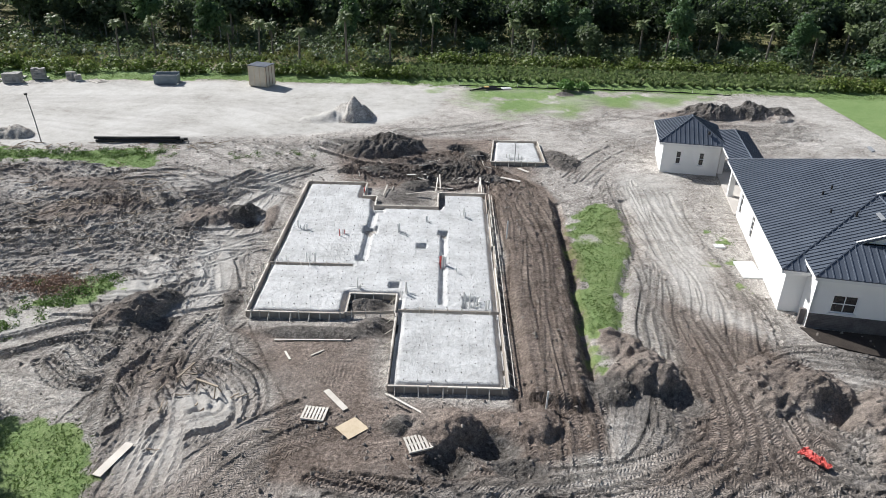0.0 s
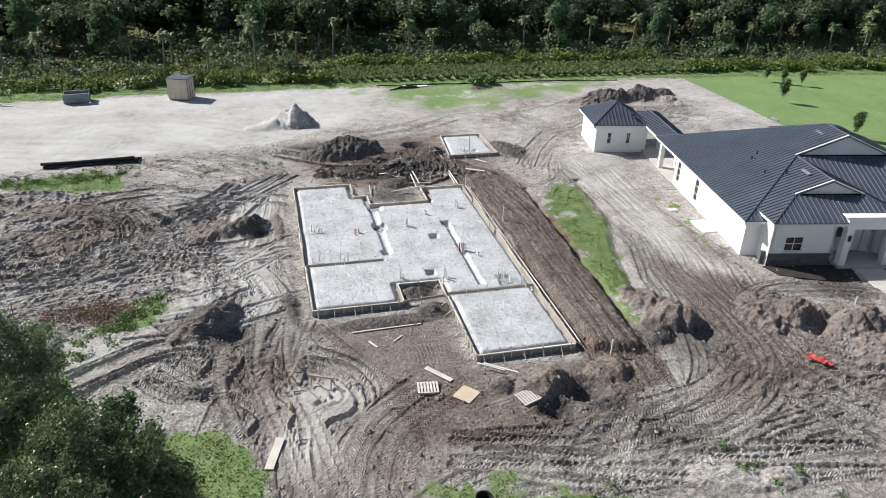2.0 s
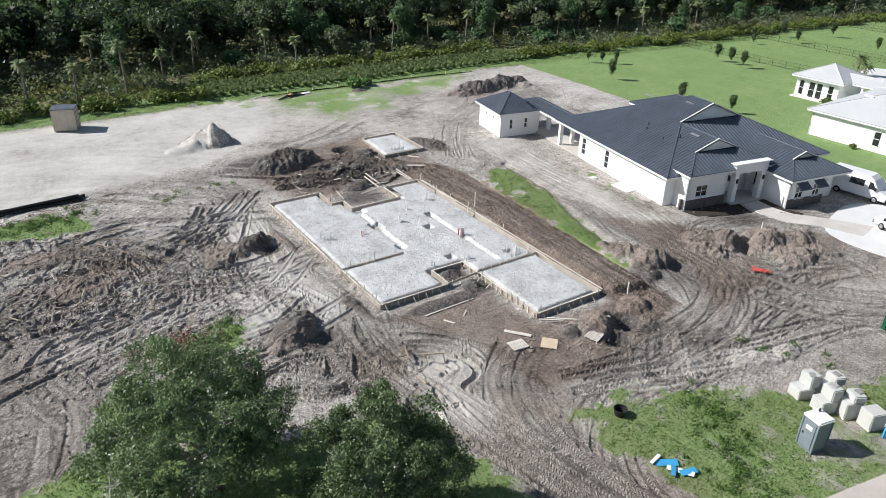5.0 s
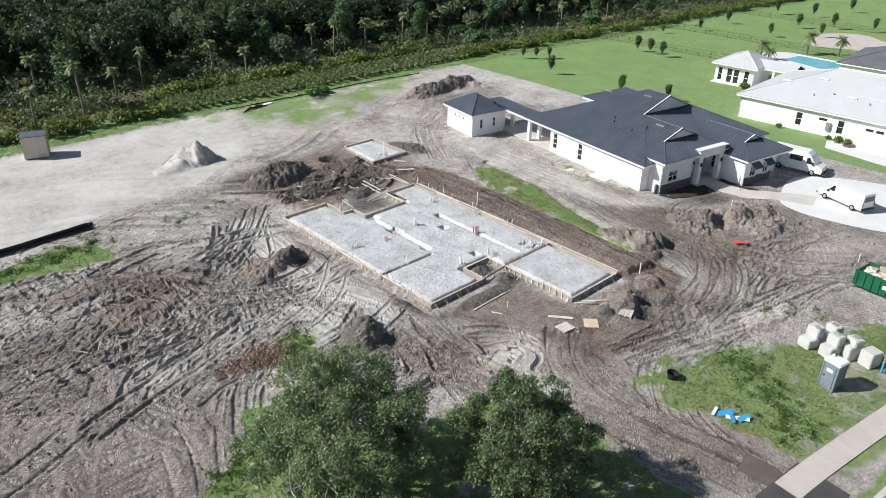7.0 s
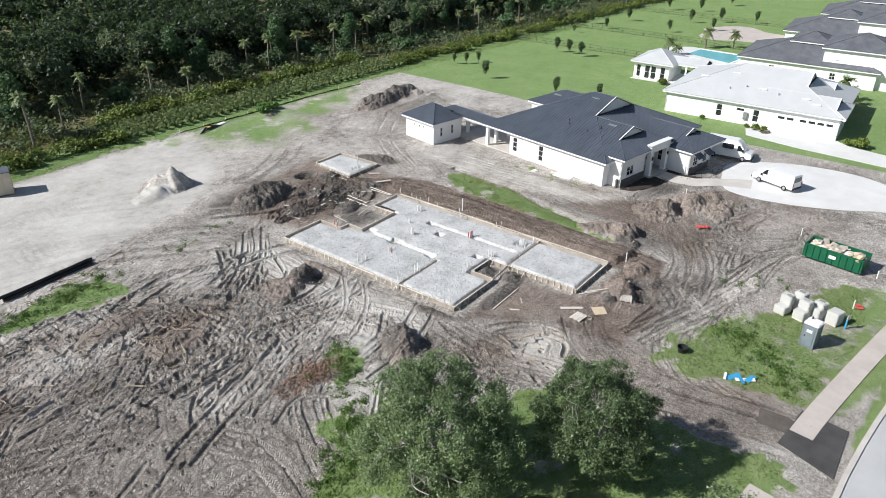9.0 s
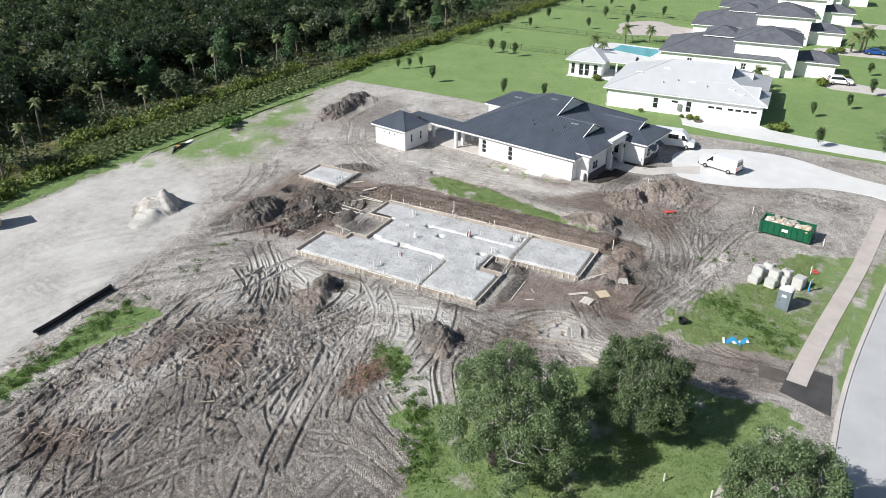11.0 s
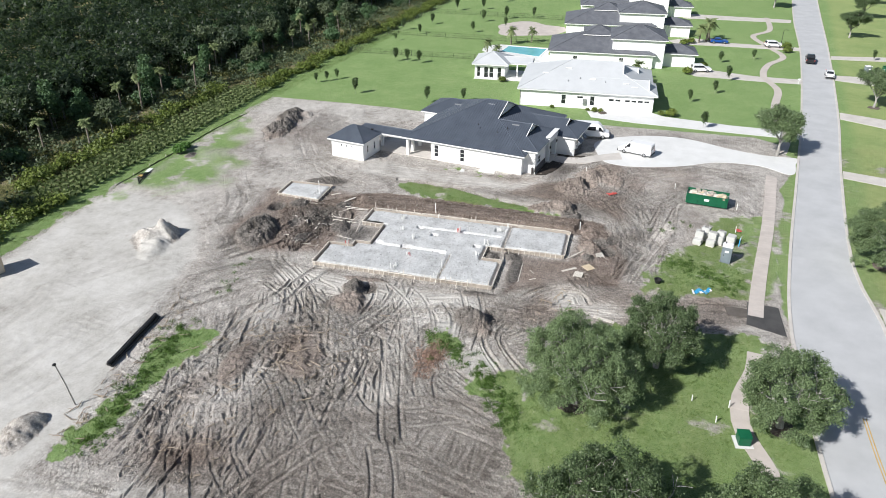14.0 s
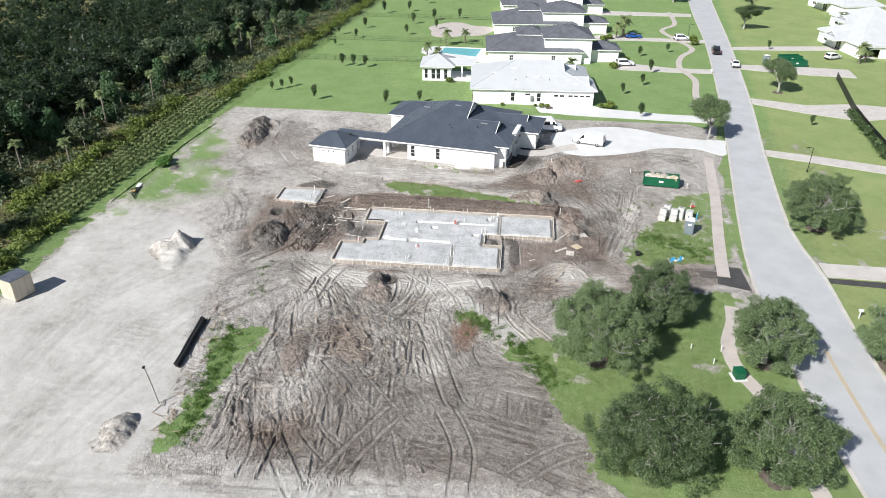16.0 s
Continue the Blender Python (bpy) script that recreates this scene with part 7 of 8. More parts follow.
place(shrub, spots[3], 24, 0.5, 1.3)
palm_a = make_palm("cabbage_palm", 81, 5.4, 30, 1.35, "cabbage palm with a round head of fan leaves", "palms at the wood's edge")
palm_b = make_palm("cabbage_palm", 83, 6.6, 30, 1.3, "tall bare-stemmed cabbage palm", "palms at the wood's edge")
place(palm_a, [(33.0, 119.4, 1.0), (45.4, 118.6, 1.1), (12.1, 119.4, 1.0), (-7.4, 112.3, 0.9), (14.5, 112.2, 1.0), (-26, 115, 0.9), (-44, 114, 1.0), (60, 116, 1.0), (66, 118, 1.1), (-60, 116, 1.0), (-15, 124, 1.1), (74, 112, 0.9), (90, 110, 1.0), (96, 108, 1.0), (104, 110, 1.0), (3, 128, 1.1), (22, 126, 1.1), (-34, 122, 1.0), (-52, 124, 1.1)], 25)
place(palm_b, [(36.8, 117.7, 1.05), (38.9, 118.8, 0.9), (-13.6, 108.6, 1.1), (-20.5, 107.5, 0.9), (52, 115, 1.0), (-1, 118, 0.9), (82, 114, 1.0), (100, 112, 1.0), (112, 106, 1.0), (-48, 110, 0.9), (-31, 109, 0.8), (-26.5, 108.2, 0.9)], 26)

for lo, reach, n, blobs, per, card, seed in ((24, 48, 460, 24, 30, 0.3, 31), (66, 130, 800, 15, 22, 0.5, 32)):
    cs = []
    x = rv.uniform(-170, 420, n) if lo > 50 else rv.uniform(-110, 250, n)
    y = hedge_y(x) + lo + rv.rand(n) * reach
    hgt = rv.uniform(5.5, 12.5, n)
    for k in range(blobs):
        a, rr = rv.uniform(0, 2 * math.pi, n), rv.uniform(0.2, 1, n) ** 0.5 * hgt * 0.36
        z = hgt * rv.uniform(0.4, 1.0, n)
        sh = np.sqrt(np.clip(1.15 - ((z / hgt - 0.55) / 0.5) ** 2, 0.1, 1))
        cs.append(np.stack([x + np.cos(a) * rr * sh, y + np.sin(a) * rr * sh, z], 1))
    v, f = leaf_cards(np.concatenate(cs), per, 0.55, card, seed, 0.4)
    tagged(new("far_wood", numpy_mesh("far_wood", v, f, M["far_leaf"])), "dense dark subtropical woodland behind the lots", "woodland", kind="stuff")
n = 2200
x = rv.uniform(-120, 300, n)
y = hedge_y(x) + np.where(x < -5, 4, np.where(x < 58, 11, 4)) + rv.rand(n) * 30
c = np.stack([x, y, rv.uniform(0.3, 1.0, n) + 1.8 * rv.rand(n) ** 2 * np.clip((y - hedge_y(x) - 8) / 12, 0, 1)], 1)
v, f = leaf_cards(c, 44, 0.7, 0.24, 33, 0.5)
tagged(new("undergrowth", numpy_mesh("undergrowth", v, f, M["grey_leaf"])), "tangled undergrowth at the wood's edge", "undergrowth", kind="stuff")
# tall dry grass in the clearings of the wood's edge
n = 7000
x = rv.uniform(-90, 170, n)
y = hedge_y(x) + np.where(x < -4, 4, np.where(x < 58, 10, 4)) + rv.rand(n) * 24
g = np.array([math.sin(p * 0.31) + math.sin(q * 0.43 + p * 0.12) for p, q in zip(x, y)]) > -0.1
for cx, cy, rx, ry in CLEARINGS:
    g |= ((x - cx) / rx) ** 2 + ((y - cy) / ry) ** 2 < 1
blade_tufts("meadow_grass", np.stack([x, y, np.zeros(n)], 1)[g], 16, 0.75, 0.06, 0.7, M["meadow_blade"], 35, "tall yellowish grass in clearings of the wood", "grass")
shoots = make_tree("leafy_bush", 53, 1.5, 0.9, 0.05, M["bright_leaf"], 60, 0.15, 0.26, 3, 0.2, "bright green leafy bush at the edge of the sand", "bush", "garden shrubs", 1.3)
place(shoots, [(17.6, 97.4, 1.0), (19.8, 97.6, 0.8)], 8)

# ---------------------------------------------------------------- vehicles
def wheel(parent, x, y, r=0.34, w=0.24):
    bm = bmesh.new()
    tube(bm, [(x, y - w / 2, r), (x, y - w * 0.36, r), (x, y + w * 0.36, r), (x, y + w / 2, r)], [r * 0.9, r, r, r * 0.9], 18)
    t = part("wheel", bm, M["rubber"], parent)
    bm = bmesh.new()
    s = 1 if y > 0 else -1
    tube(bm, [(x, y + s * (w / 2 + 0.004), r), (x, y + s * (w / 2 + 0.02), r)], [r * 0.58, r * 0.5], 12)
    part("rim", bm, M["steel"], t)


def vehicle(name, label, category, at, turn, paint, profile, half, panes, wheels, inset=0.16, r=0.34, group=""):
    """A vehicle along x (front +x): its side outline swept across, drawn in towards the roof, with glass, wheels, bumpers and lamps."""
    car = thing(name, label, category, (*at, 0.055), turn, group=group)
    bm = bmesh.new()
    top = max(z for _, z in profile)
    belt = min(z for x, z in profile if z > 0.8 * 0.62 * top)
    rows = []
    for f in (-1, -0.88, 0.88, 1):
        row = []
        for x, z in profile:
            k = max(0.0, (z - 0.55 * top) / (0.45 * top))
            yy = half * f * (1 - inset * k / half)
            dx = -0.04 * np.sign(x) if abs(f) == 1 else 0
            row.append(bm.verts.new((x + dx, yy, z - (0.04 if abs(f) == 1 and z == top else 0))))
        rows.append(row)
    n = len(profile)
    for p, q in zip(rows, rows[1:]):
        for i in range(n):
            bm.faces.new((p[i], p[(i + 1) % n], q[(i + 1) % n], q[i]))
    bm.faces.new(rows[0])
    bm.faces.new(rows[-1][::-1])
    bmesh.ops.recalc_face_normals(bm, faces=bm.faces[:])
    body = part("body", bm, paint, car)
    for poly in panes["side"]:
        for s in (-1, 1):
            bm = bmesh.new()
            ring = []
            for x, z in poly:
                k = max(0.0, (z - 0.55 * top) / (0.45 * top))
                ring.append((x, s * (half - inset * k), z))
            a = [bm.verts.new((x, y + s * 0.012, z)) for x, y, z in ring]
            b = [bm.verts.new((x, y - s * 0.03, z)) for x, y, z in ring]
            bm.faces.new(a)
            bm.faces.new(b[::-1])
            for i in range(len(a)):
                bm.faces.new((a[i], b[i], b[(i + 1) % len(a)], a[(i + 1) % len(a)]))
            bmesh.ops.recalc_face_normals(bm, faces=bm.faces[:])
            part("side_window", bm, M["glass"], body)
    for key, nm in (("front", "windscreen"), ("rear", "rear_window")):
        if key not in panes:
            continue
        (xa, za), (xb, zb) = panes[key]
        s = 1 if key == "front" else -1
        bm = bmesh.new()
        wa, wb = half * 0.84 - inset * 0.3, half * 0.84 - inset * 0.8
        a = [bm.verts.new(p) for p in ((xa + s * 0.02, -wa, za), (xa + s * 0.02, wa, za), (xb + s * 0.02, wb, zb), (xb + s * 0.02, -wb, zb))]
        b = [bm.verts.new((v.co.x - s * 0.05, v.co.y, v.co.z - 0.02)) for v in a]
        bm.faces.new(a)
        bm.faces.new(b[::-1])
        for i in range(4):
            bm.faces.new((a[i], b[i], b[(i + 1) % 4], a[(i + 1) % 4]))
        bmesh.ops.recalc_face_normals(bm, faces=bm.faces[:])
        part(nm, bm, M["glass"], body)
    x0, x1 = min(x for x, _ in profile), max(x for x, _ in profile)
    part("rear_bumper", boxed(x0 - 0.09, x0 + 0.05, -half * 0.94, half * 0.94, 0.36, 0.58, 0.02), M["black_plastic"], car)
    part("front_bumper", boxed(x1 - 0.05, x1 + 0.09, -half * 0.94, half * 0.94, 0.3, 0.56, 0.02), M["black_plastic"], car)
    for s in (-1, 1):
        part("headlight", boxed(x1 - 0.03, x1 + 0.025, s * half * 0.75 - 0.16, s * half * 0.75 + 0.16, 0.66, 0.86, 0.01), M["steel"], car)
        part("tail_light", boxed(x0 - 0.03, x0 + 0.03, s * half * 0.9 - 0.07, s * half * 0.9 + 0.07, 0.8, 1.2, 0.01), M["red_plastic"], car)
        part("mirror", boxed(panes["mirror"] - 0.1, panes["mirror"] + 0.1, s * (half + 0.12) - 0.1, s * (half + 0.12) + 0.1, top * 0.5, top * 0.62, 0.02), M["black_plastic"], car)
    for x in wheels:
        for s in (-1, 1):
            wheel(car, x, s * (half - 0.1), r)
    return car


CARGO = [(-2.85, 0.4), (2.75, 0.4), (2.85, 0.75), (2.75, 1.02), (1.75, 1.22), (1.05, 2.02), (0.8, 2.1), (-2.7, 2.1), (-2.8, 1.95)]
vehicle("cargo_van", "white cargo van parked on the round driveway", "van", (36.75, 23.4), 70, M["white_paint"], CARGO, 1.0,
        {"side": [[(0.75, 1.25), (1.5, 1.25), (0.98, 1.88), (0.75, 1.88)]], "front": ((1.68, 1.27), (1.1, 1.97)), "rear": ((-2.83, 1.3), (-2.8, 1.85)), "mirror": 1.45}, (-1.75, 1.75))
TALL = [(-3.2, 0.42), (3.0, 0.42), (3.1, 0.8), (3.0, 1.12), (2.2, 1.38), (1.5, 2.35), (1.0, 2.68), (-3.05, 2.72), (-3.15, 2.5)]
vehicle("high_roof_van", "white high-roofed van beside the house", "van", (43.3, 31.2), -86, M["white_paint"], TALL, 1.03,
        {"side": [[(1.1, 1.4), (1.9, 1.4), (1.42, 2.1), (1.1, 2.1)], [(-0.9, 1.5), (0.6, 1.5), (0.6, 2.15), (-0.9, 2.15)]], "front": ((2.12, 1.42), (1.52, 2.28)), "rear": ((-3.18, 1.5), (-3.16, 2.2)), "mirror": 1.85}, (-1.95, 1.95), r=0.36)
SUV = [(-2.3, 0.4), (2.25, 0.4), (2.35, 0.72), (2.2, 0.98), (1.1, 1.1), (0.45, 1.66), (0.2, 1.72), (-1.9, 1.72), (-2.2, 1.1)]
SUV_PANES = {"side": [[(-1.9, 1.12), (0.9, 1.12), (0.35, 1.58), (-1.75, 1.58)]], "front": ((1.04, 1.12), (0.5, 1.62)), "rear": ((-2.2, 1.15), (-1.96, 1.62)), "mirror": 0.9}
SEDAN = [(-2.3, 0.38), (2.25, 0.38), (2.35, 0.62), (2.2, 0.82), (1.0, 0.95), (0.3, 1.4), (-0.9, 1.42), (-1.7, 1.0), (-2.3, 0.95)]
SEDAN_PANES = {"side": [[(-1.45, 1.0), (0.85, 0.98), (0.22, 1.33), (-0.85, 1.34)]], "front": ((0.95, 0.98), (0.34, 1.38)), "rear": ((-1.66, 1.03), (-0.95, 1.4)), "mirror": 0.8}
vehicle("parked_car", "white sport utility car on a driveway", "car", (95.6, 9.5), -78, M["white_paint"], SUV, 0.95, SUV_PANES, (-1.4, 1.4), group="parked cars")
vehicle("parked_car", "white sport utility car on a driveway", "car", (127, -11.0), -82, M["white_paint"], SUV, 0.95, SUV_PANES, (-1.4, 1.4), group="parked cars")
vehicle("parked_car", "blue sedan on a driveway", "car", (128.2, 2.8), -85, M["blue_paint"], SEDAN, 0.92, SEDAN_PANES, (-1.4, 1.4), group="parked cars")
vehicle("parked_car", "white sedan at the road edge", "car", (98.2, -18.9), 171, M["white_paint"], SEDAN, 0.92, SEDAN_PANES, (-1.4, 1.4), group="parked cars")
vehicle("parked_car", "white sedan on a driveway before an unfinished house", "car", (109, -47), -60, M["white_paint"], SUV, 0.95, SUV_PANES, (-1.4, 1.4), group="parked cars")
PICK = [(-2.8, 0.5), (2.7, 0.5), (2.8, 0.8), (2.7, 1.12), (1.4, 1.2), (0.75, 1.82), (-0.55, 1.85), (-0.75, 1.15), (-2.8, 1.12)]
vehicle("pickup_truck", "black pickup truck on the road", "truck", (112.2, -17.3), -9, M["black_paint"], PICK, 0.98,
        {"side": [[(-0.5, 1.22), (1.2, 1.22), (0.68, 1.72), (-0.4, 1.73)]], "front": ((1.34, 1.24), (0.8, 1.78)), "rear": ((-0.72, 1.25), (-0.58, 1.75)), "mirror": 1.15}, (-1.8, 1.75), r=0.4)


def dumpster(at, turn, label, full=True):
    d = thing("dumpster", label, "dumpster", (*at, 0.04), turn, group="green dumpsters")
    L, W, H = 5.6, 2.3, 1.55
    part("floor", boxed(0, L, -W / 2, W / 2, 0.18, 0.26), M["green_paint"], d)
    for s in (-1, 1):
        part("side_panel", boxed(0, L, s * W / 2 - 0.04, s * W / 2 + 0.04, 0.26, H), M["green_paint"], d)
        part("skid_rail", boxed(0.05, L - 0.05, s * 0.5 - 0.06, s * 0.5 + 0.06, 0.0, 0.18), M["steel"], d)
        for k in range(9):
            x = 0.25 + k * (L - 0.5) / 8
            part("rib", boxed(x - 0.05, x + 0.05, s * W / 2 + (0.041 if s > 0 else -0.12), s * W / 2 + (0.12 if s > 0 else -0.041), 0.26, H - 0.06), M["green_paint"], d)
        part("top_rail", boxed(-0.05, L + 0.05, s * W / 2 - 0.08, s * W / 2 + 0.09, H, H + 0.1), M["green_paint"], d)
        part("plate", boxed(L * 0.44, L * 0.56, s * (W / 2 + 0.13) - 0.008, s * (W / 2 + 0.13) + 0.008, 0.85, 1.2), M["trim_white"], d, "white panel without readable writing")
    for x in (0, L):
        part("end_panel", boxed(x - 0.04, x + 0.04, -W / 2 + 0.05, W / 2 - 0.05, 0.26, H), M["green_paint"], d)
    part("plate", boxed(-0.06, -0.042, -0.25, 0.25, 0.85, 1.15), M["trim_white"], d, "white panel without readable writing")
    if full:
        r = random.Random(int(at[0] * 10))
        for k in range(46):
            s = r.uniform(0.12, 0.42)
            bm = bmesh.new()
            box(bm, -s, s, -s * r.uniform(0.3, 1), s * r.uniform(0.3, 1), -0.1 * s, s * r.uniform(0.15, 0.5))
            b = solid("rubble_piece", bm, M["rubble"] if k % 3 else M["pale_wood"], "broken board and block waste heaped in the dumpster", "rubble", group="waste in the dumpster")
            x, y = r.uniform(0.4, L - 0.4), r.uniform(-0.85, 0.85)
            z = 1.38 + 0.35 * (1 - (2 * y / W) ** 2) * r.uniform(0.3, 1)
            b.matrix_world = pose(*at, 0.04, 0, 0, turn) @ pose(x, y, z, r.uniform(-35, 35), r.uniform(-35, 35), r.uniform(0, 180))
        bm = bmesh.new()
        bmesh.ops.create_grid(bm, x_segments=24, y_segments=10, size=1)
        for v in bm.verts:
            x, y = v.co.x, v.co.y
            v.co = (L / 2 + x * (L / 2 - 0.06), y * (W / 2 - 0.06), 1.2 + 0.4 * (1 - y * y) * (1 - x ** 4) + 0.12 * noise.noise((x * 6, y * 3, 0)))
        part("waste_heap", bm, M["rubble"], d, "heaped building waste")


dumpster((19.2, 16.0), -99, "green roll-off dumpster heaped with building waste")
dumpster((99.6, -31.5), -80, "green roll-off dumpster before an unfinished house", False)
dumpster((104.4, -31.8), -80, "green roll-off dumpster before an unfinished house", False)


# ---------------------------------------------------------------- things on the site
def portable_toilet(at, turn, label="blue-grey portable toilet with white roof on the grass"):
    t = thing("portable_toilet", label, "toilet", (*at, ground_z(*at) - 0.02), turn, group="portable toilets")
    part("skid_base", boxed(-0.58, 0.58, -0.58, 0.58, 0, 0.12, 0.02), M["grey_plastic"], t)
    part("cabin", boxed(-0.54, 0.54, -0.54, 0.54, 0.12, 2.1, 0.04), M["grey_plastic"], t)
    door = part("door", boxed(-0.585, -0.542, -0.4, 0.4, 0.2, 1.98, 0.01), M["grey_plastic"], t)
    part("notice", boxed(-0.6, -0.587, -0.22, 0.22, 1.45, 1.72), M["trim_white"], door, "white notice without readable writing")
    part("door_handle", boxed(-0.625, -0.587, 0.26, 0.34, 1.0, 1.15), M["black_plastic"], door)
    for s in (-1, 1):
        for k in (-1, 1):
            part("corner_post", boxed(k * 0.54 - 0.05, k * 0.54 + 0.05, s * 0.54 - 0.05, s * 0.54 + 0.05, 0.12, 2.08, 0.015), M["grey_plastic"], t)
    bm = boxed(-0.62, 0.62, -0.62, 0.62, 2.1, 2.3, 0.07)
    part("roof", bm, M["trim_white"], t, "white domed roof")
    bm = bmesh.new()
    tube(bm, [(0.3, 0.3, 2.25), (0.3, 0.3, 2.5)], 0.06, 8)
    part("vent_pipe", bm, M["black_plastic"], t)


portable_toilet((1.75, 12.15), -12)
portable_toilet((102, -27.6), 20, "pale portable toilet by the dumpsters")


def block_stack(at, turn, low, tall, label):
    b = thing("wrapped_block_stack", label, "block stack", (*at, ground_z(*at) - 0.02), turn, group="wrapped stacks on the grass")
    r = random.Random(int(at[1] * 31))
    part("pallet_base", boxed(-0.55, 0.55, -0.5, 0.5, 0, 0.12), M["form_wood"], b)
    part("lower_block", boxed(-0.58, 0.58, -0.52, 0.52, 0.12, low, 0.05), M["foam"], b)
    if tall:
        part("upper_block", boxed(-0.2, 0.6, -0.5, 0.5, low + 0.003, tall, 0.06), M["foam"], b).matrix_basis = pose(r.uniform(-0.1, 0.3), 0, 0, 0, 0, r.uniform(-5, 5))
        part("torn_wrap", boxed(0.1, 0.5, -0.3, 0.2, tall + 0.003, tall + 0.05, 0.02), M["grey_brick"], b).matrix_basis = pose(0.1, 0, 0, 0, 0, r.uniform(-30, 30))


for x, y, t, lo, hi in ((5.7, 15.2, -20, 0.8, 1.7), (5.6, 13.6, -20, 0.9, 1.75), (6.4, 12.5, -25, 1.2, 1.7), (6.6, 11.1, -20, 1.25, 0), (7.2, 14.3, -20, 1.0, 1.6)):
    block_stack((x, y), t, lo, hi, "white wrapped stack of building blocks on grass")

sign = thing("site_sign", "small white board on a bright blue post", "sign", (6.2, 10.1, 0), -20)
part("post", boxed(-0.06, 0.06, -0.06, 0.06, 0, 1.2), M["sign_blue"], sign)
part("board", boxed(-0.3, 0.3, -0.09, -0.065, 0.95, 1.45), M["trim_white"], sign)


def pallet(at, turn, tilt=0.0):
    p = thing("wooden_pallet", "pale wooden pallet lying on damp soil", "pallet", (*at, ground_z(*at) + 0.03), 0, group="pallets on the soil")
    p.matrix_world = pose(*at, ground_z(*at) + 0.03, tilt, 0, turn)
    for k in range(3):
        part("bearer", boxed(-0.6, 0.6, -0.5 + k * 0.46, -0.42 + k * 0.46, 0, 0.09), M["form_wood"], p)
    for k in range(7):
        part("slat", boxed(-0.6 + k * 0.184, -0.48 + k * 0.184, -0.52, 0.52, 0.091, 0.115), M["white_wood"], p)


pallet((-6.25, 29.45), -8)
pallet((-0.85, 27.3), 20, 5)


def board(at, L, W, turn, mat="white_wood", label="bleached timber board lying on the soil", z=0.04, tilt=0.0):
    ob = solid("timber_board", boxed(-L / 2, L / 2, -W / 2, W / 2, 0, 0.035), M[mat], label, "board", group="loose boards")
    ob.matrix_world = pose(*at, ground_z(*at) + z, 0, tilt, turn)


board((-5.3, 30.6), 2.0, 0.33, -52)
board((-15.15, 26.0), 2.3, 0.45, 72)
board((-4.2, 28.4), 1.25, 1.15, 42, "pale_wood", "square of pale plywood lying on the soil")
board((-2.0, 30.6), 1.8, 0.12, -38, "form_wood")
board((-0.9, 29.4), 4.0, 0.12, -38, "form_wood")
board((-7.4, 36.2), 4.6, 0.1, 1, "white_wood")
board((-8.6, 34.6), 0.9, 0.12, -62, "form_wood")
board((-6.9, 34.9), 0.9, 0.1, 40, "form_wood")
board((6.9, 63.2), 2.0, 0.3, -30, "white_wood")
board((8.4, 66.0), 1.4, 0.3, -50, "white_wood")
board((-2.0, 64.6), 2.4, 0.2, 5, "form_wood")
board((1.6, 65.6), 2.6, 0.15, 15, "form_wood")
board((3.2, 64.0), 2.2, 0.15, -10, "form_wood")

def trestle(at, turn):
    t = thing("timber_trestle", "low rough timber trestle standing on sandy soil", "trestle", (*at, ground_z(*at)), turn, group="timber trestles")
    part("rail", boxed(-0.75, 0.75, -0.05, 0.05, 0.5, 0.58), M["dead_wood"], t)
    for x in (-0.6, 0.6):
        for s in (-1, 1):
            bm = bmesh.new()
            tube(bm, [(x, s * 0.04, 0.52), (x + 0.05, s * 0.3, -0.05)], 0.04, 5)
            part("leg", bm, M["dead_wood"], t)


trestle((-13.7, 32.4), 70)
trestle((-12.2, 31.2), -25)

# white survey stakes, each beside fresh soil
for x, y, h in ((5.85, 30.2, 1.1), (5.4, 50.0, 1.5), (17.6, 9.2, 0.9), (10.2, 10.1, 0.9), (-26.5, 17.5, 0.7), (-26.6, 14.3, 0.8), (-28.9, 15.6, 0.7), (23.6, 17.4, 0.8), (24.7, 30.8, 0.6)):
    bm = bmesh.new()
    tube(bm, [(0, 0, -0.2), (0.02, 0.03, h)], 0.055, 8)
    solid("marker_post", bm, M["pvc"], "white plastic marker post standing in the ground", "post", (x, y, ground_z(x, y)), 0, "marker posts")

bm = bmesh.new()
tube(bm, [(0, 0, 0), (0, 0, 0.04), (0, 0, 0.45), (0, 0, 0.455)], [0.33, 0.34, 0.42, 0.44], 20)
bmesh.ops.delete(bm, geom=[f for f in bm.faces if len(f.verts) > 4 and f.calc_center_median().z > 0.4], context="FACES")
bmesh.ops.solidify(bm, geom=bm.faces[:], thickness=0.03)
solid("black_tub", bm, M["black_plastic"], "round black plastic tub on the grass edge", "tub", (-5.7, 20.3, ground_z(-5.7, 20.3)), 0)

for k, (x, y, L, W, t) in enumerate(((-6.6, 15.9, 1.3, 0.5, -35), (-6.5, 15.0, 1.5, 0.35, -60), (-6.2, 14.7, 1.0, 0.4, -20), (-7.0, 16.4, 0.9, 0.2, 10), (-6.9, 15.2, 0.8, 0.25, 40))):
    ob = solid("blue_board_scrap", boxed(-L / 2, L / 2, -W / 2, W / 2, 0, 0.03), M["sign_blue"] if k % 2 == 0 else M["trim_white"], "sky-blue and white board scraps lying on grass" if k % 2 == 0 else "white board scrap lying on grass", "scrap", (0, 0, 0), 0, "board scraps")
    ob.matrix_world = pose(x, y, ground_z(x, y) + 0.06 + 0.035 * k, 4, -3, t)

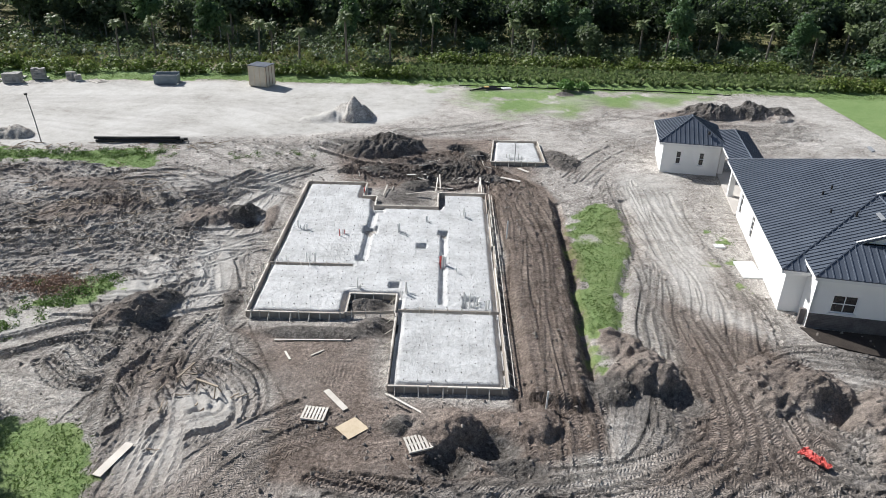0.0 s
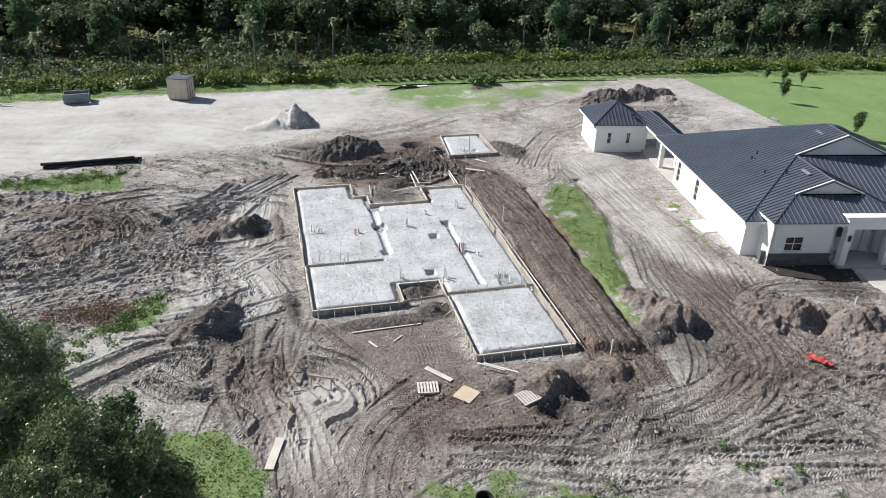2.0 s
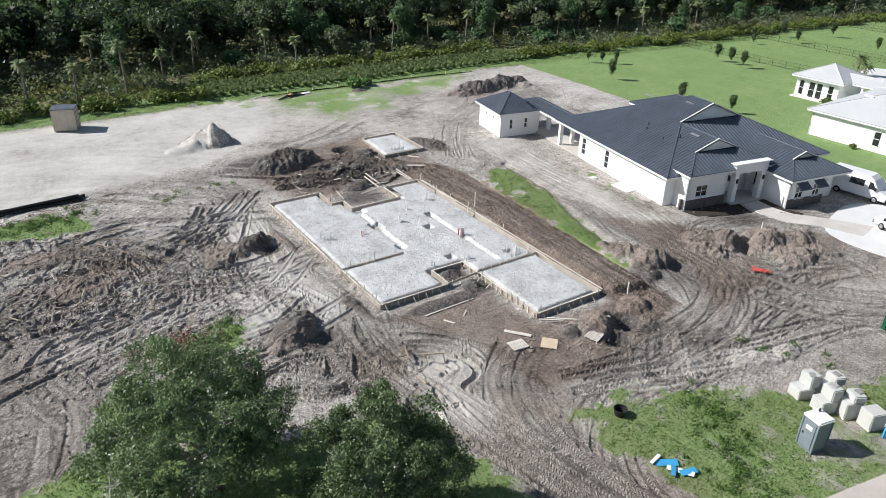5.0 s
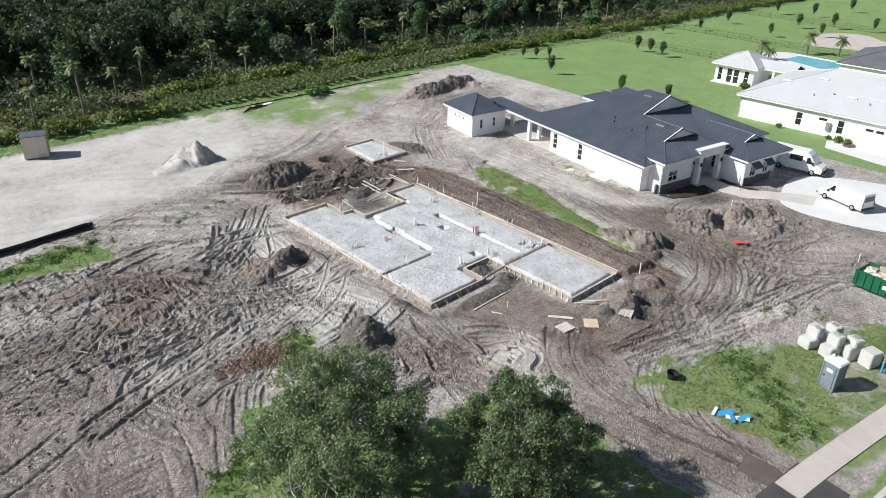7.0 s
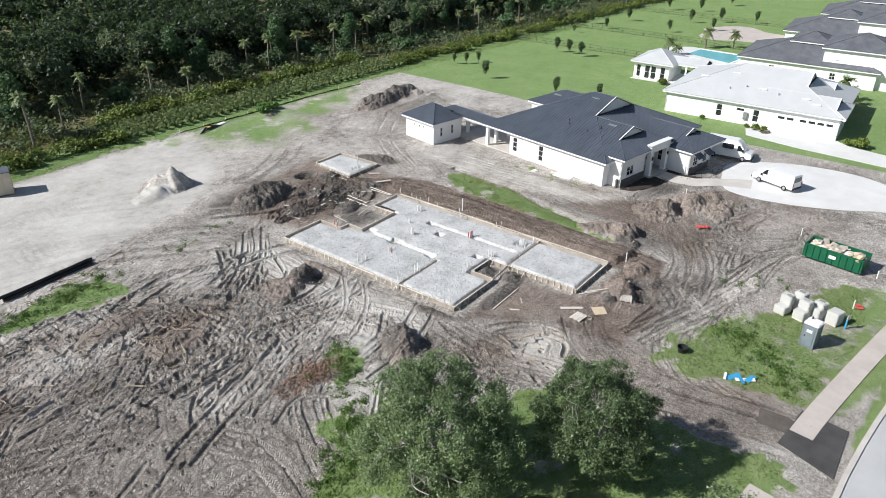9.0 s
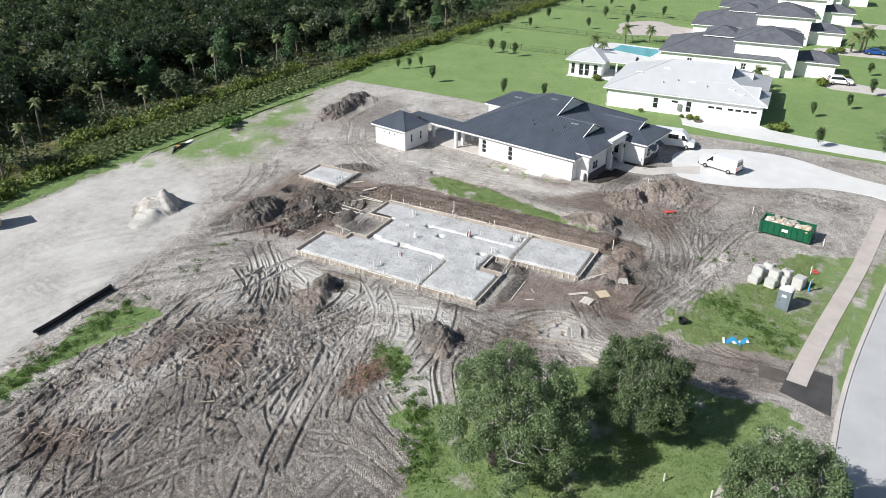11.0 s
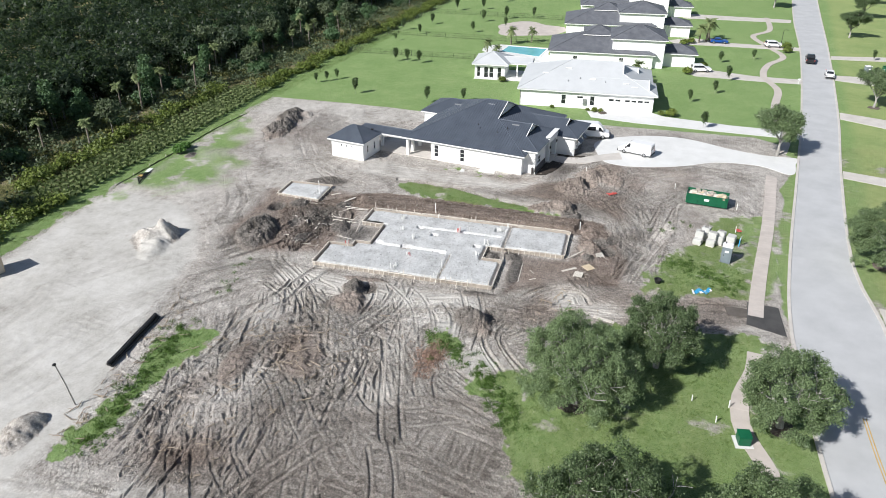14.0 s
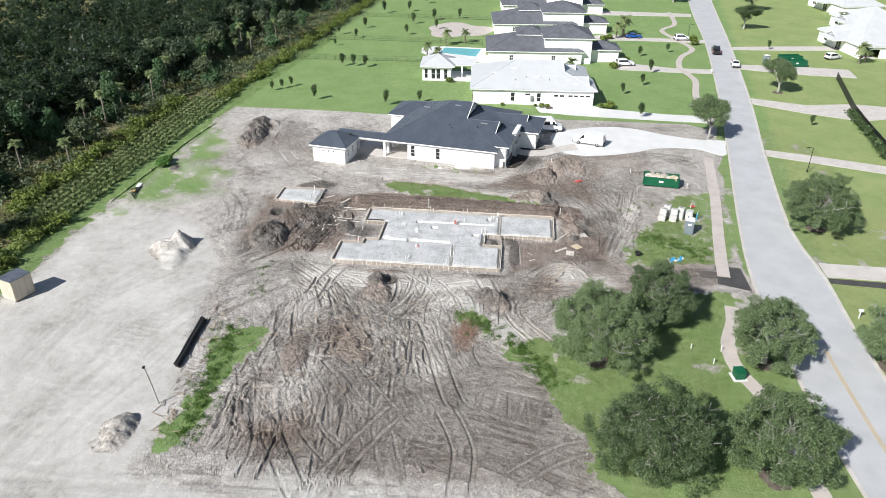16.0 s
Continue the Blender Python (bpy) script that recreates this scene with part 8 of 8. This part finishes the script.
bm = bmesh.new()
bmesh.ops.create_grid(bm, x_segments=22, y_segments=12, size=1)
for v in bm.verts:
    x, y = v.co.x, v.co.y
    v.co = (x * 0.75, y * 0.28 * (1 - 0.4 * x), 0.06 + 0.3 * max(0, noise.noise((x * 3.2, y * 2.5, 3))) + 0.12 * noise.noise((x * 8, y * 6, 1)))
bmesh.ops.solidify(bm, geom=bm.faces[:], thickness=0.02)
solid("red_sheeting", bm, M["red_plastic"], "crumpled bright red plastic sheeting on rutted soil", "sheeting", (18.4, 26.5, ground_z(18.4, 26.5) + 0.05), -58)
bm = bmesh.new()
bmesh.ops.create_grid(bm, x_segments=8, y_segments=8, size=1)
for v in bm.verts:
    v.co = (v.co.x * 0.4, v.co.y * 0.3, 0.08 + 0.12 * noise.noise((v.co.x * 3, v.co.y * 3, 7)))
bmesh.ops.solidify(bm, geom=bm.faces[:], thickness=0.02)
solid("red_sheeting", bm, M["red_plastic"], "scrap of red plastic by a marker post", "sheeting", (10.7, 9.7, ground_z(10.7, 9.7) + 0.08), 20)

box_t = thing("transformer_box", "green metal transformer box on a concrete pad", "utility box", (-31.0, 13.6, 0), 8)
part("pad", boxed(-0.75, 0.75, -0.75, 0.75, -0.05, 0.1, 0.01), M["pale_concrete"], box_t)
part("cabinet", boxed(-0.55, 0.55, -0.5, 0.5, 0.1, 0.95, 0.05), M["green_paint"], box_t)
part("lid", boxed(-0.59, 0.59, -0.54, 0.54, 0.951, 1.02, 0.02), M["green_paint"], box_t)

# cream shipping crate on the sand
cr = thing("shipping_crate", "cream panelled storage crate with a dark sheeted top", "crate", (-23.7, 97.0, 0), -20)
part("body", boxed(-1.35, 1.35, -1.15, 1.15, 0.1, 2.75, 0.02), M["crate_paint"], cr)
part("runner", boxed(-1.35, 1.35, -0.9, -0.7, 0, 0.1), M["form_wood"], cr)
part("runner", boxed(-1.35, 1.35, 0.7, 0.9, 0, 0.1), M["form_wood"], cr)
part("top_sheet", boxed(-1.4, 1.4, -1.2, 1.2, 2.75, 2.83, 0.02), M["tarp"], cr, "dark blue-grey sheeted top")
for k in range(4):
    part("batten", boxed(-1.3 + k * 0.84, -1.22 + k * 0.84, -1.18, -1.152, 0.1, 2.74), M["pale_wood"], cr)
    part("batten", boxed(1.352, 1.38, -1.1 + k * 0.7, -1.02 + k * 0.7, 0.1, 2.74), M["rust_soil"], cr, "rust-streaked batten")

# open steel bin
bn = thing("open_bin", "pale blue-grey open steel bin standing on sand", "bin", (-36.6, 97.2, 0.05), 6)
part("floor", boxed(-1.3, 1.3, -0.9, 0.9, 0, 0.08), M["tarp"], bn)
for s in (-1, 1):
    part("side_panel", boxed(-1.5, 1.5, s * 0.95 - 0.04, s * 0.95 + 0.04, 0.05, 1.15), M["grey_plastic"], bn)
    part("end_panel", boxed(s * 1.5 - 0.04, s * 1.5 + 0.04, -0.9, 0.9, 0.05, 1.05), M["grey_plastic"], bn)
    part("rim", boxed(-1.55, 1.55, s * 0.95 - 0.07, s * 0.95 + 0.07, 1.15, 1.22), M["steel"], bn)

# stacks of blocks on pallets at the back of the sand
for x, y, w, d, h, t in ((-56.5, 95.8, 2.2, 1.4, 1.1, 8), (-54.0, 98.0, 1.8, 1.2, 1.5, 10), (-57.0, 98.2, 1.6, 1.2, 0.8, 0), (-49.8, 98.2, 1.3, 1.1, 0.9, 15), (-48.6, 97.4, 0.9, 0.8, 0.7, 30), (-59.4, 96.4, 2.0, 1.2, 0.6, 5)):
    s = thing("block_pallet", "stack of grey building blocks on a wooden pallet", "block pallet", (x, y, 0.03), t, group="block pallets on the sand")
    part("pallet_base", boxed(-w / 2, w / 2, -d / 2, d / 2, 0, 0.12), M["form_wood"], s)
    nx, nz = int(w / 0.42), int(h / 0.22)
    for i in range(nx):
        for k in range(nz):
            for j in range(int(d / 0.4)):
                if rs.random() < 0.12 and k == nz - 1:
                    continue
                part("block", boxed(-w / 2 + i * 0.42, -w / 2 + i * 0.42 + 0.4, -d / 2 + j * 0.4, -d / 2 + j * 0.4 + 0.38, 0.122 + k * 0.22, 0.122 + k * 0.22 + 0.205), M["grey_brick"], s)
for x, y, L, t in ((-46.3, 96.6, 2.0, -35), (-45.4, 97.0, 1.6, 20), (-44.8, 96.4, 1.8, -10), (-45.8, 97.4, 1.4, 50), (-55, 94.2, 3.0, 4)):
    board((x, y), L, 0.2, t, "white_wood", "pale timber offcut lying on the sand")

# leaning pole with a fitting
pl = thing("leaning_pole", "thin dark leaning pole with a lamp head beside the sand", "pole", (-40.9, 71.5, ground_z(-40.9, 71.5)), 0)
bm = bmesh.new()
tube(bm, [(0, 0, -0.3), (-0.25, 0.15, 2.4), (-0.6, 0.3, 4.9)], [0.07, 0.06, 0.05], 8)
part("shaft", bm, M["bark"], pl)
part("lamp_head", boxed(-0.78, -0.5, 0.2, 0.42, 4.82, 5.02, 0.03), M["black_plastic"], pl)

# long black drain pipes
for k, (dx, dy, z) in enumerate(((0, 0, 0.16), (0.1, 0.34, 0.16), (-0.2, 0.17, 0.44), (0.4, 0.66, 0.15))):
    bm = bmesh.new()
    pts = [(i * 1.45, 0.03 * math.sin(i * 1.7 + k), 0.02 * math.sin(i + k)) for i in range(7)]
    tube(bm, pts, 0.155, 12)
    zz = max(ground_z(-35 + i, 72.1) for i in range(9))
    solid("drain_pipe", bm, M["black_plastic"], "long black corrugated drain pipe lying on the soil", "pipe", (-35.4 + dx, 71.8 + dy, zz * 0.5 + z), 3.5, "drain pipes")

# dead branches and roots strewn over the cleared soil
def twig(at, L, turn, mat="dead_wood"):
    r = random.Random(int(at[0] * 100 + at[1] * 7))
    bm = bmesh.new()
    pts = [(L * (k / 3 - 0.5), r.uniform(-0.12, 0.12) * L * 0.4, r.uniform(0.0, 0.12)) for k in range(4)]
    tube(bm, pts, [0.05, 0.045, 0.035, 0.015], 5)
    if L > 1.0:
        tube(bm, [pts[1], (pts[1][0] + 0.3, pts[1][1] + r.uniform(-0.5, 0.5), 0.15)], [0.03, 0.01], 4)
    solid("dead_branch", bm, M[mat], "bare dead branch strewn on cleared soil", "branch", (*at, ground_z(*at) + 0.05), turn, "dead branches")


for k in range(120):
    x, y = rs.gauss(-28.5, 3.6), rs.gauss(56.5, 4.2)
    twig((x, y), rs.uniform(0.5, 1.9), rs.uniform(0, 180))
for k in range(60):
    t = rs.random()
    twig((-45 + 22 * t + rs.gauss(0, 0.6), 69.8 + 1.6 * t + rs.gauss(0, 0.9)), rs.uniform(0.5, 1.6), rs.uniform(0, 180))
for k in range(40):
    twig((rs.gauss(-42, 3), rs.gauss(60, 3)), rs.uniform(0.4, 1.4), rs.uniform(0, 180))
for k in range(14):
    twig((rs.gauss(-13, 1.6), rs.gauss(31, 1.8)), rs.uniform(0.4, 1.2), rs.uniform(0, 180))
for k in range(26):
    twig((rs.uniform(-8, 5), rs.uniform(60, 69)), rs.uniform(0.5, 1.4), rs.uniform(0, 180), "form_wood")

# clods and stones of the churned soil
cl_v, cl_f = [], []
rr = np.random.RandomState(19)
for k in range(24000):
    x, y = rr.uniform(-48, 30), rr.uniform(18, 76)
    i, j = int((y - GY0) / RES), int((x - GX0) / RES)
    if bare[i, j] < 0.7 or rr.rand() > 0.25 + 0.75 * dark[i, j] + 0.2 * brown[i, j] - 0.7 * sand[i, j] or (-13 < x < 4.4 and 31 < y < 61.5):
        continue
    s = 0.035 + 0.13 * rr.rand() ** 3
    p = np.array([x, y, height[i, j] + s * 0.2])
    o = np.array([(1, 0, 0), (0, 1, 0), (-1, 0, 0), (0, -1, 0), (0, 0, 0.8), (0, 0, -0.6)]) * s * rr.uniform(0.6, 1.3, (6, 1)) + rr.normal(0, 0.15 * s, (6, 3))
    n = len(cl_v)
    cl_v += [tuple(q) for q in p + o]
    cl_f += [(n + a, n + b, n + c) for a, b, c in ((0, 1, 4), (1, 2, 4), (2, 3, 4), (3, 0, 4), (1, 0, 5), (2, 1, 5), (3, 2, 5), (0, 3, 5))]
clod_mat = surface("soil_clods", (0.11, 0.092, 0.078), (0.4, 0.36, 0.32), 1.2, 12, 0.95)
tagged(new("soil_clods", numpy_mesh("soil_clods", cl_v, cl_f, clod_mat)), "loose clods of grey-brown soil", "clods", kind="stuff")

# rusty chip heap, mulch rings under the trees
for x, y, r, mat, nm, lab in ((5.1, -6.6, 1.4, "mulch", "mulch_ring", "dark mulch ring round a tree"), (-44.9, 14.0, 1.4, "mulch", "mulch_ring", "dark mulch ring round a tree"),
                            (-29.6, 28.0, 1.5, "mulch", "mulch_ring", "dark mulch ring round a tree"), (-28.4, 10.2, 1.2, "mulch", "mulch_ring", "dark mulch ring round a tree"), (75.3, -22.6, 1.2, "mulch", "mulch_ring", "dark mulch ring round a tree"), (-27.6, -3.0, 1.2, "mulch", "mulch_ring", "dark mulch ring round a tree"), (83.2, 23.2, 2.0, "mulch", "mulch_ring", "dark planting bed"), (57.8, 30, 1.0, "mulch", "mulch_ring", "dark planting bed")):
    bm = bmesh.new()
    bmesh.ops.create_circle(bm, cap_ends=True, segments=28, radius=r)
    bmesh.ops.poke(bm, faces=bm.faces[:])
    bmesh.ops.subdivide_edges(bm, edges=bm.edges[:], cuts=3, use_grid_fill=True)
    for v in bm.verts:
        d = v.co.length / r
        v.co.z = 0.16 * max(0, 1 - d * d) - 0.03 + 0.08 * noise.noise((v.co.x * 2 + x, v.co.y * 2, 0))
        v.co.xy *= 1 + 0.2 * noise.noise((v.co.x / r * 2, v.co.y / r * 2, x))
    tagged(part(nm, bm, M[mat]), lab, "soil", kind="structure").matrix_world = pose(x, y, ground_z(x, y) + 0.04)


# ---------------------------------------------------------------- fences, lamps and street furniture
def fence(pts, hgt, label):
    f = thing("wire_fence", label, "fence", (0, 0, 0), group="lot fences")
    for (ax, ay), (bx, by) in zip(pts, pts[1:]):
        L = math.hypot(bx - ax, by - ay)
        turn = math.degrees(math.atan2(by - ay, bx - ax))
        n = max(1, int(L / 2.6))
        for k in range(n + 1):
            bm = bmesh.new()
            tube(bm, [(L * k / n, 0, -0.1), (L * k / n, 0, hgt)], 0.035, 6)
            part("post", bm, M["fence_black"], f).matrix_basis = pose(ax, ay, 0, 0, 0, turn)
        for z in (0.08, hgt * 0.5, hgt - 0.04):
            part("rail", boxed(0, L, -0.014, 0.014, z, z + 0.03), M["fence_black"], f).matrix_basis = pose(ax, ay, 0, 0, 0, turn)
        bm = bmesh.new()
        for k in range(int(L / 0.3)):
            box(bm, k * 0.3, k * 0.3 + 0.014, -0.007, 0.007, 0.1, hgt - 0.05)
        tagged(part("wire_infill", bm, M["fence_black"], f), kind="stuff").matrix_basis = pose(ax, ay, 0, 0, 0, turn)


fence([(92.5, 95.2), (93.2, 63.0), (90.6, 50.0)], 1.3, "low black wire fence between two lawns")
fence([(92.5, 95.2), (116, 92.6), (150, 89.6), (190, 86.5)], 1.3, "low black wire fence along the hedge")
fence([(116, 92.4), (115.4, 65), (115.0, 47)], 1.3, "low black wire fence between two lawns")
fence([(150, 89.4), (149.4, 62), (149, 44)], 1.3, "low black wire fence between two lawns")
scr = thing("screen_fence", "dark solid screen fence crossing a lawn", "fence", (0, 0, 0))
for a, b in (((30, -29.4), (38.4, -30.7)), ((38.4, -30.7), (50, -32.2)), ((50, -32.2), (61.9, -34.1)), ((61.9, -34.1), (88.9, -40.6))):
    L, turn = math.hypot(b[0] - a[0], b[1] - a[1]), math.degrees(math.atan2(b[1] - a[1], b[0] - a[0]))
    n = int(L / 2)
    for k in range(n):
        part("panel", boxed(k * L / n + 0.02, (k + 1) * L / n - 0.02, -0.03, 0.03, 0.05, 1.7), M["fence_black"], scr).matrix_basis = pose(*a, 0, 0, 0, turn)
hb = []
for t in np.linspace(0, 1, 90):
    hb.append((34 + 27 * t, -29.2 - 3.9 * t + rv.uniform(-0.3, 0.3), rv.uniform(0.2, 0.9)))
v, f = leaf_cards(np.array(hb), 40, 0.4, 0.2, 51, 0.5)
tagged(new("garden_hedge", numpy_mesh("garden_hedge", v, f, M["wood_leaf"])), "clipped garden hedge along a dark fence", "hedge", kind="stuff")


def street_lamp(at, turn):
    s = thing("street_lamp", "slim black street lamp on the verge", "street lamp", (*at, 0), turn, group="street lamps")
    bm = bmesh.new()
    tube(bm, [(0, 0, -0.1), (0, 0, 0.5), (0, 0, 4.4)], [0.11, 0.07, 0.05], 8)
    part("pole", bm, M["fence_black"], s)
    bm = bmesh.new()
    tube(bm, [(0, 0, 4.3), (0.4, 0, 4.5), (0.8, 0, 4.45)], 0.03, 6)
    part("arm", bm, M["fence_black"], s)
    part("lamp_head", boxed(0.6, 1.1, -0.13, 0.13, 4.34, 4.46, 0.03), M["fence_black"], s)
    part("base", boxed(-0.15, 0.15, -0.15, 0.15, 0, 0.25, 0.02), M["fence_black"], s)


street_lamp((27.1, -12.9), 90)
street_lamp((128, -12.9), -90)
street_lamp((-60, 10), -90)


def mailbox(at, turn):
    m = thing("mailbox", "small white mailbox on a post by the road", "mailbox", (*at, 0), turn, group="mailboxes")
    part("post", boxed(-0.05, 0.05, -0.05, 0.05, 0, 1.0), M["trim_white"], m)
    part("box", boxed(-0.12, 0.12, -0.28, 0.28, 1.0, 1.26, 0.04), M["trim_white"], m)


for x, y, t in ((-18.4, -3.4, 0), (51, -5.3, 10), (90, -11.0, 10)):
    mailbox((x, y), t)

# sandy play area and dark machines far behind the lots
bm = bmesh.new()
bmesh.ops.create_circle(bm, cap_ends=True, segments=40, radius=1)
for v in bm.verts:
    a = math.atan2(v.co.y, v.co.x)
    k = 1 + 0.12 * math.sin(3 * a) + 0.08 * math.sin(5 * a + 1)
    v.co = (v.co.x * 10 * k, v.co.y * 10 * k, 0)
ext = bmesh.ops.extrude_face_region(bm, geom=bm.faces[:])
bmesh.ops.translate(bm, vec=(0, 0, 0.04), verts=[g for g in ext["geom"] if isinstance(g, bmesh.types.BMVert)])
bmesh.ops.recalc_face_normals(bm, faces=bm.faces[:])
tagged(part("sand_patch", bm, M["pink_concrete"]), "patch of bare pinkish sand in a lawn", "sand", kind="structure").matrix_world = pose(133, 55, 0.0)
# rusty chips strewn over the soil
rr = np.random.RandomState(29)
cp = np.concatenate([rr.normal((-25.7, 42.1), (1.0, 0.6), (150, 2)), rr.normal((-27.2, 42.6), (1.6, 0.7), (90, 2))])
cv, cf = leaf_cards(np.array([(x, y, ground_z(x, y) + 0.06) for x, y in cp]), 14, 0.2, 0.055, 30, 0.3, 1.8, 0.3)
tagged(new("bark_chips", numpy_mesh("bark_chips", cv, cf, M["chips"])), "rusty brown bark chips strewn over grey soil", "wood chips", kind="stuff")
# black silt fence along the ditch
SILT = [(3.0, 99.2), (7.0, 98.9), (11, 98.7), (15.2, 98.5), (18.7, 98.3), (24.3, 98.2), (28.6, 98.1), (35.0, 97.5), (40.0, 96.7)]
sf = thing("silt_fence", "sagging low black silt fence along the ditch", "silt fence")
for (ax, ay), (bx, by) in zip(SILT, SILT[1:]):
    L, turn = math.hypot(bx - ax, by - ay), math.degrees(math.atan2(by - ay, bx - ax))
    bm = bmesh.new()
    bmesh.ops.create_grid(bm, x_segments=14, y_segments=3, size=0.5)
    for v in bm.verts:
        x, z = (v.co.x + 0.5) * L, v.co.y + 0.5
        v.co = (x, 0.22 * z * noise.noise((x * 0.7 + ax, z, 0)) + 0.02, z * (0.13 + 0.12 * noise.noise((x * 0.5, ay, 2))))
    bmesh.ops.solidify(bm, geom=bm.faces[:], thickness=0.012)
    part("fabric", bm, M["black_plastic"], sf).matrix_basis = pose(ax, ay, 0.0, 0, 0, turn)
    part("post", boxed(-0.025, 0.025, 0.04, 0.09, -0.1, 0.5), M["form_wood"], sf).matrix_basis = pose(ax, ay, 0, rs.uniform(-6, 6), 0, turn)
m2 = thing("material_bundle", "dark bundle of pipes with a yellow strap on grass", "pipe bundle", (6.6, 97.4, 0.02), 8)
for k in range(5):
    bm = bmesh.new()
    tube(bm, [(-2.4 + 0.5 * k, -0.9 + 0.3 * k, 0.1), (0, -0.5 + 0.2 * k, 0.2 + 0.03 * k), (2.2 - 0.2 * k, -0.6 + 0.35 * k, 0.1)], 0.085, 8)
    part("pipe", bm, M["black_plastic"], m2)
part("strap", boxed(-0.2, 0.4, -0.35, 0.3, 0.26, 0.36, 0.03), M["yellow_line"], m2, "yellow strap")
part("sheet", boxed(2.2, 3.6, -0.3, 0.4, 0.0, 0.12, 0.03), M["trim_white"], m2)
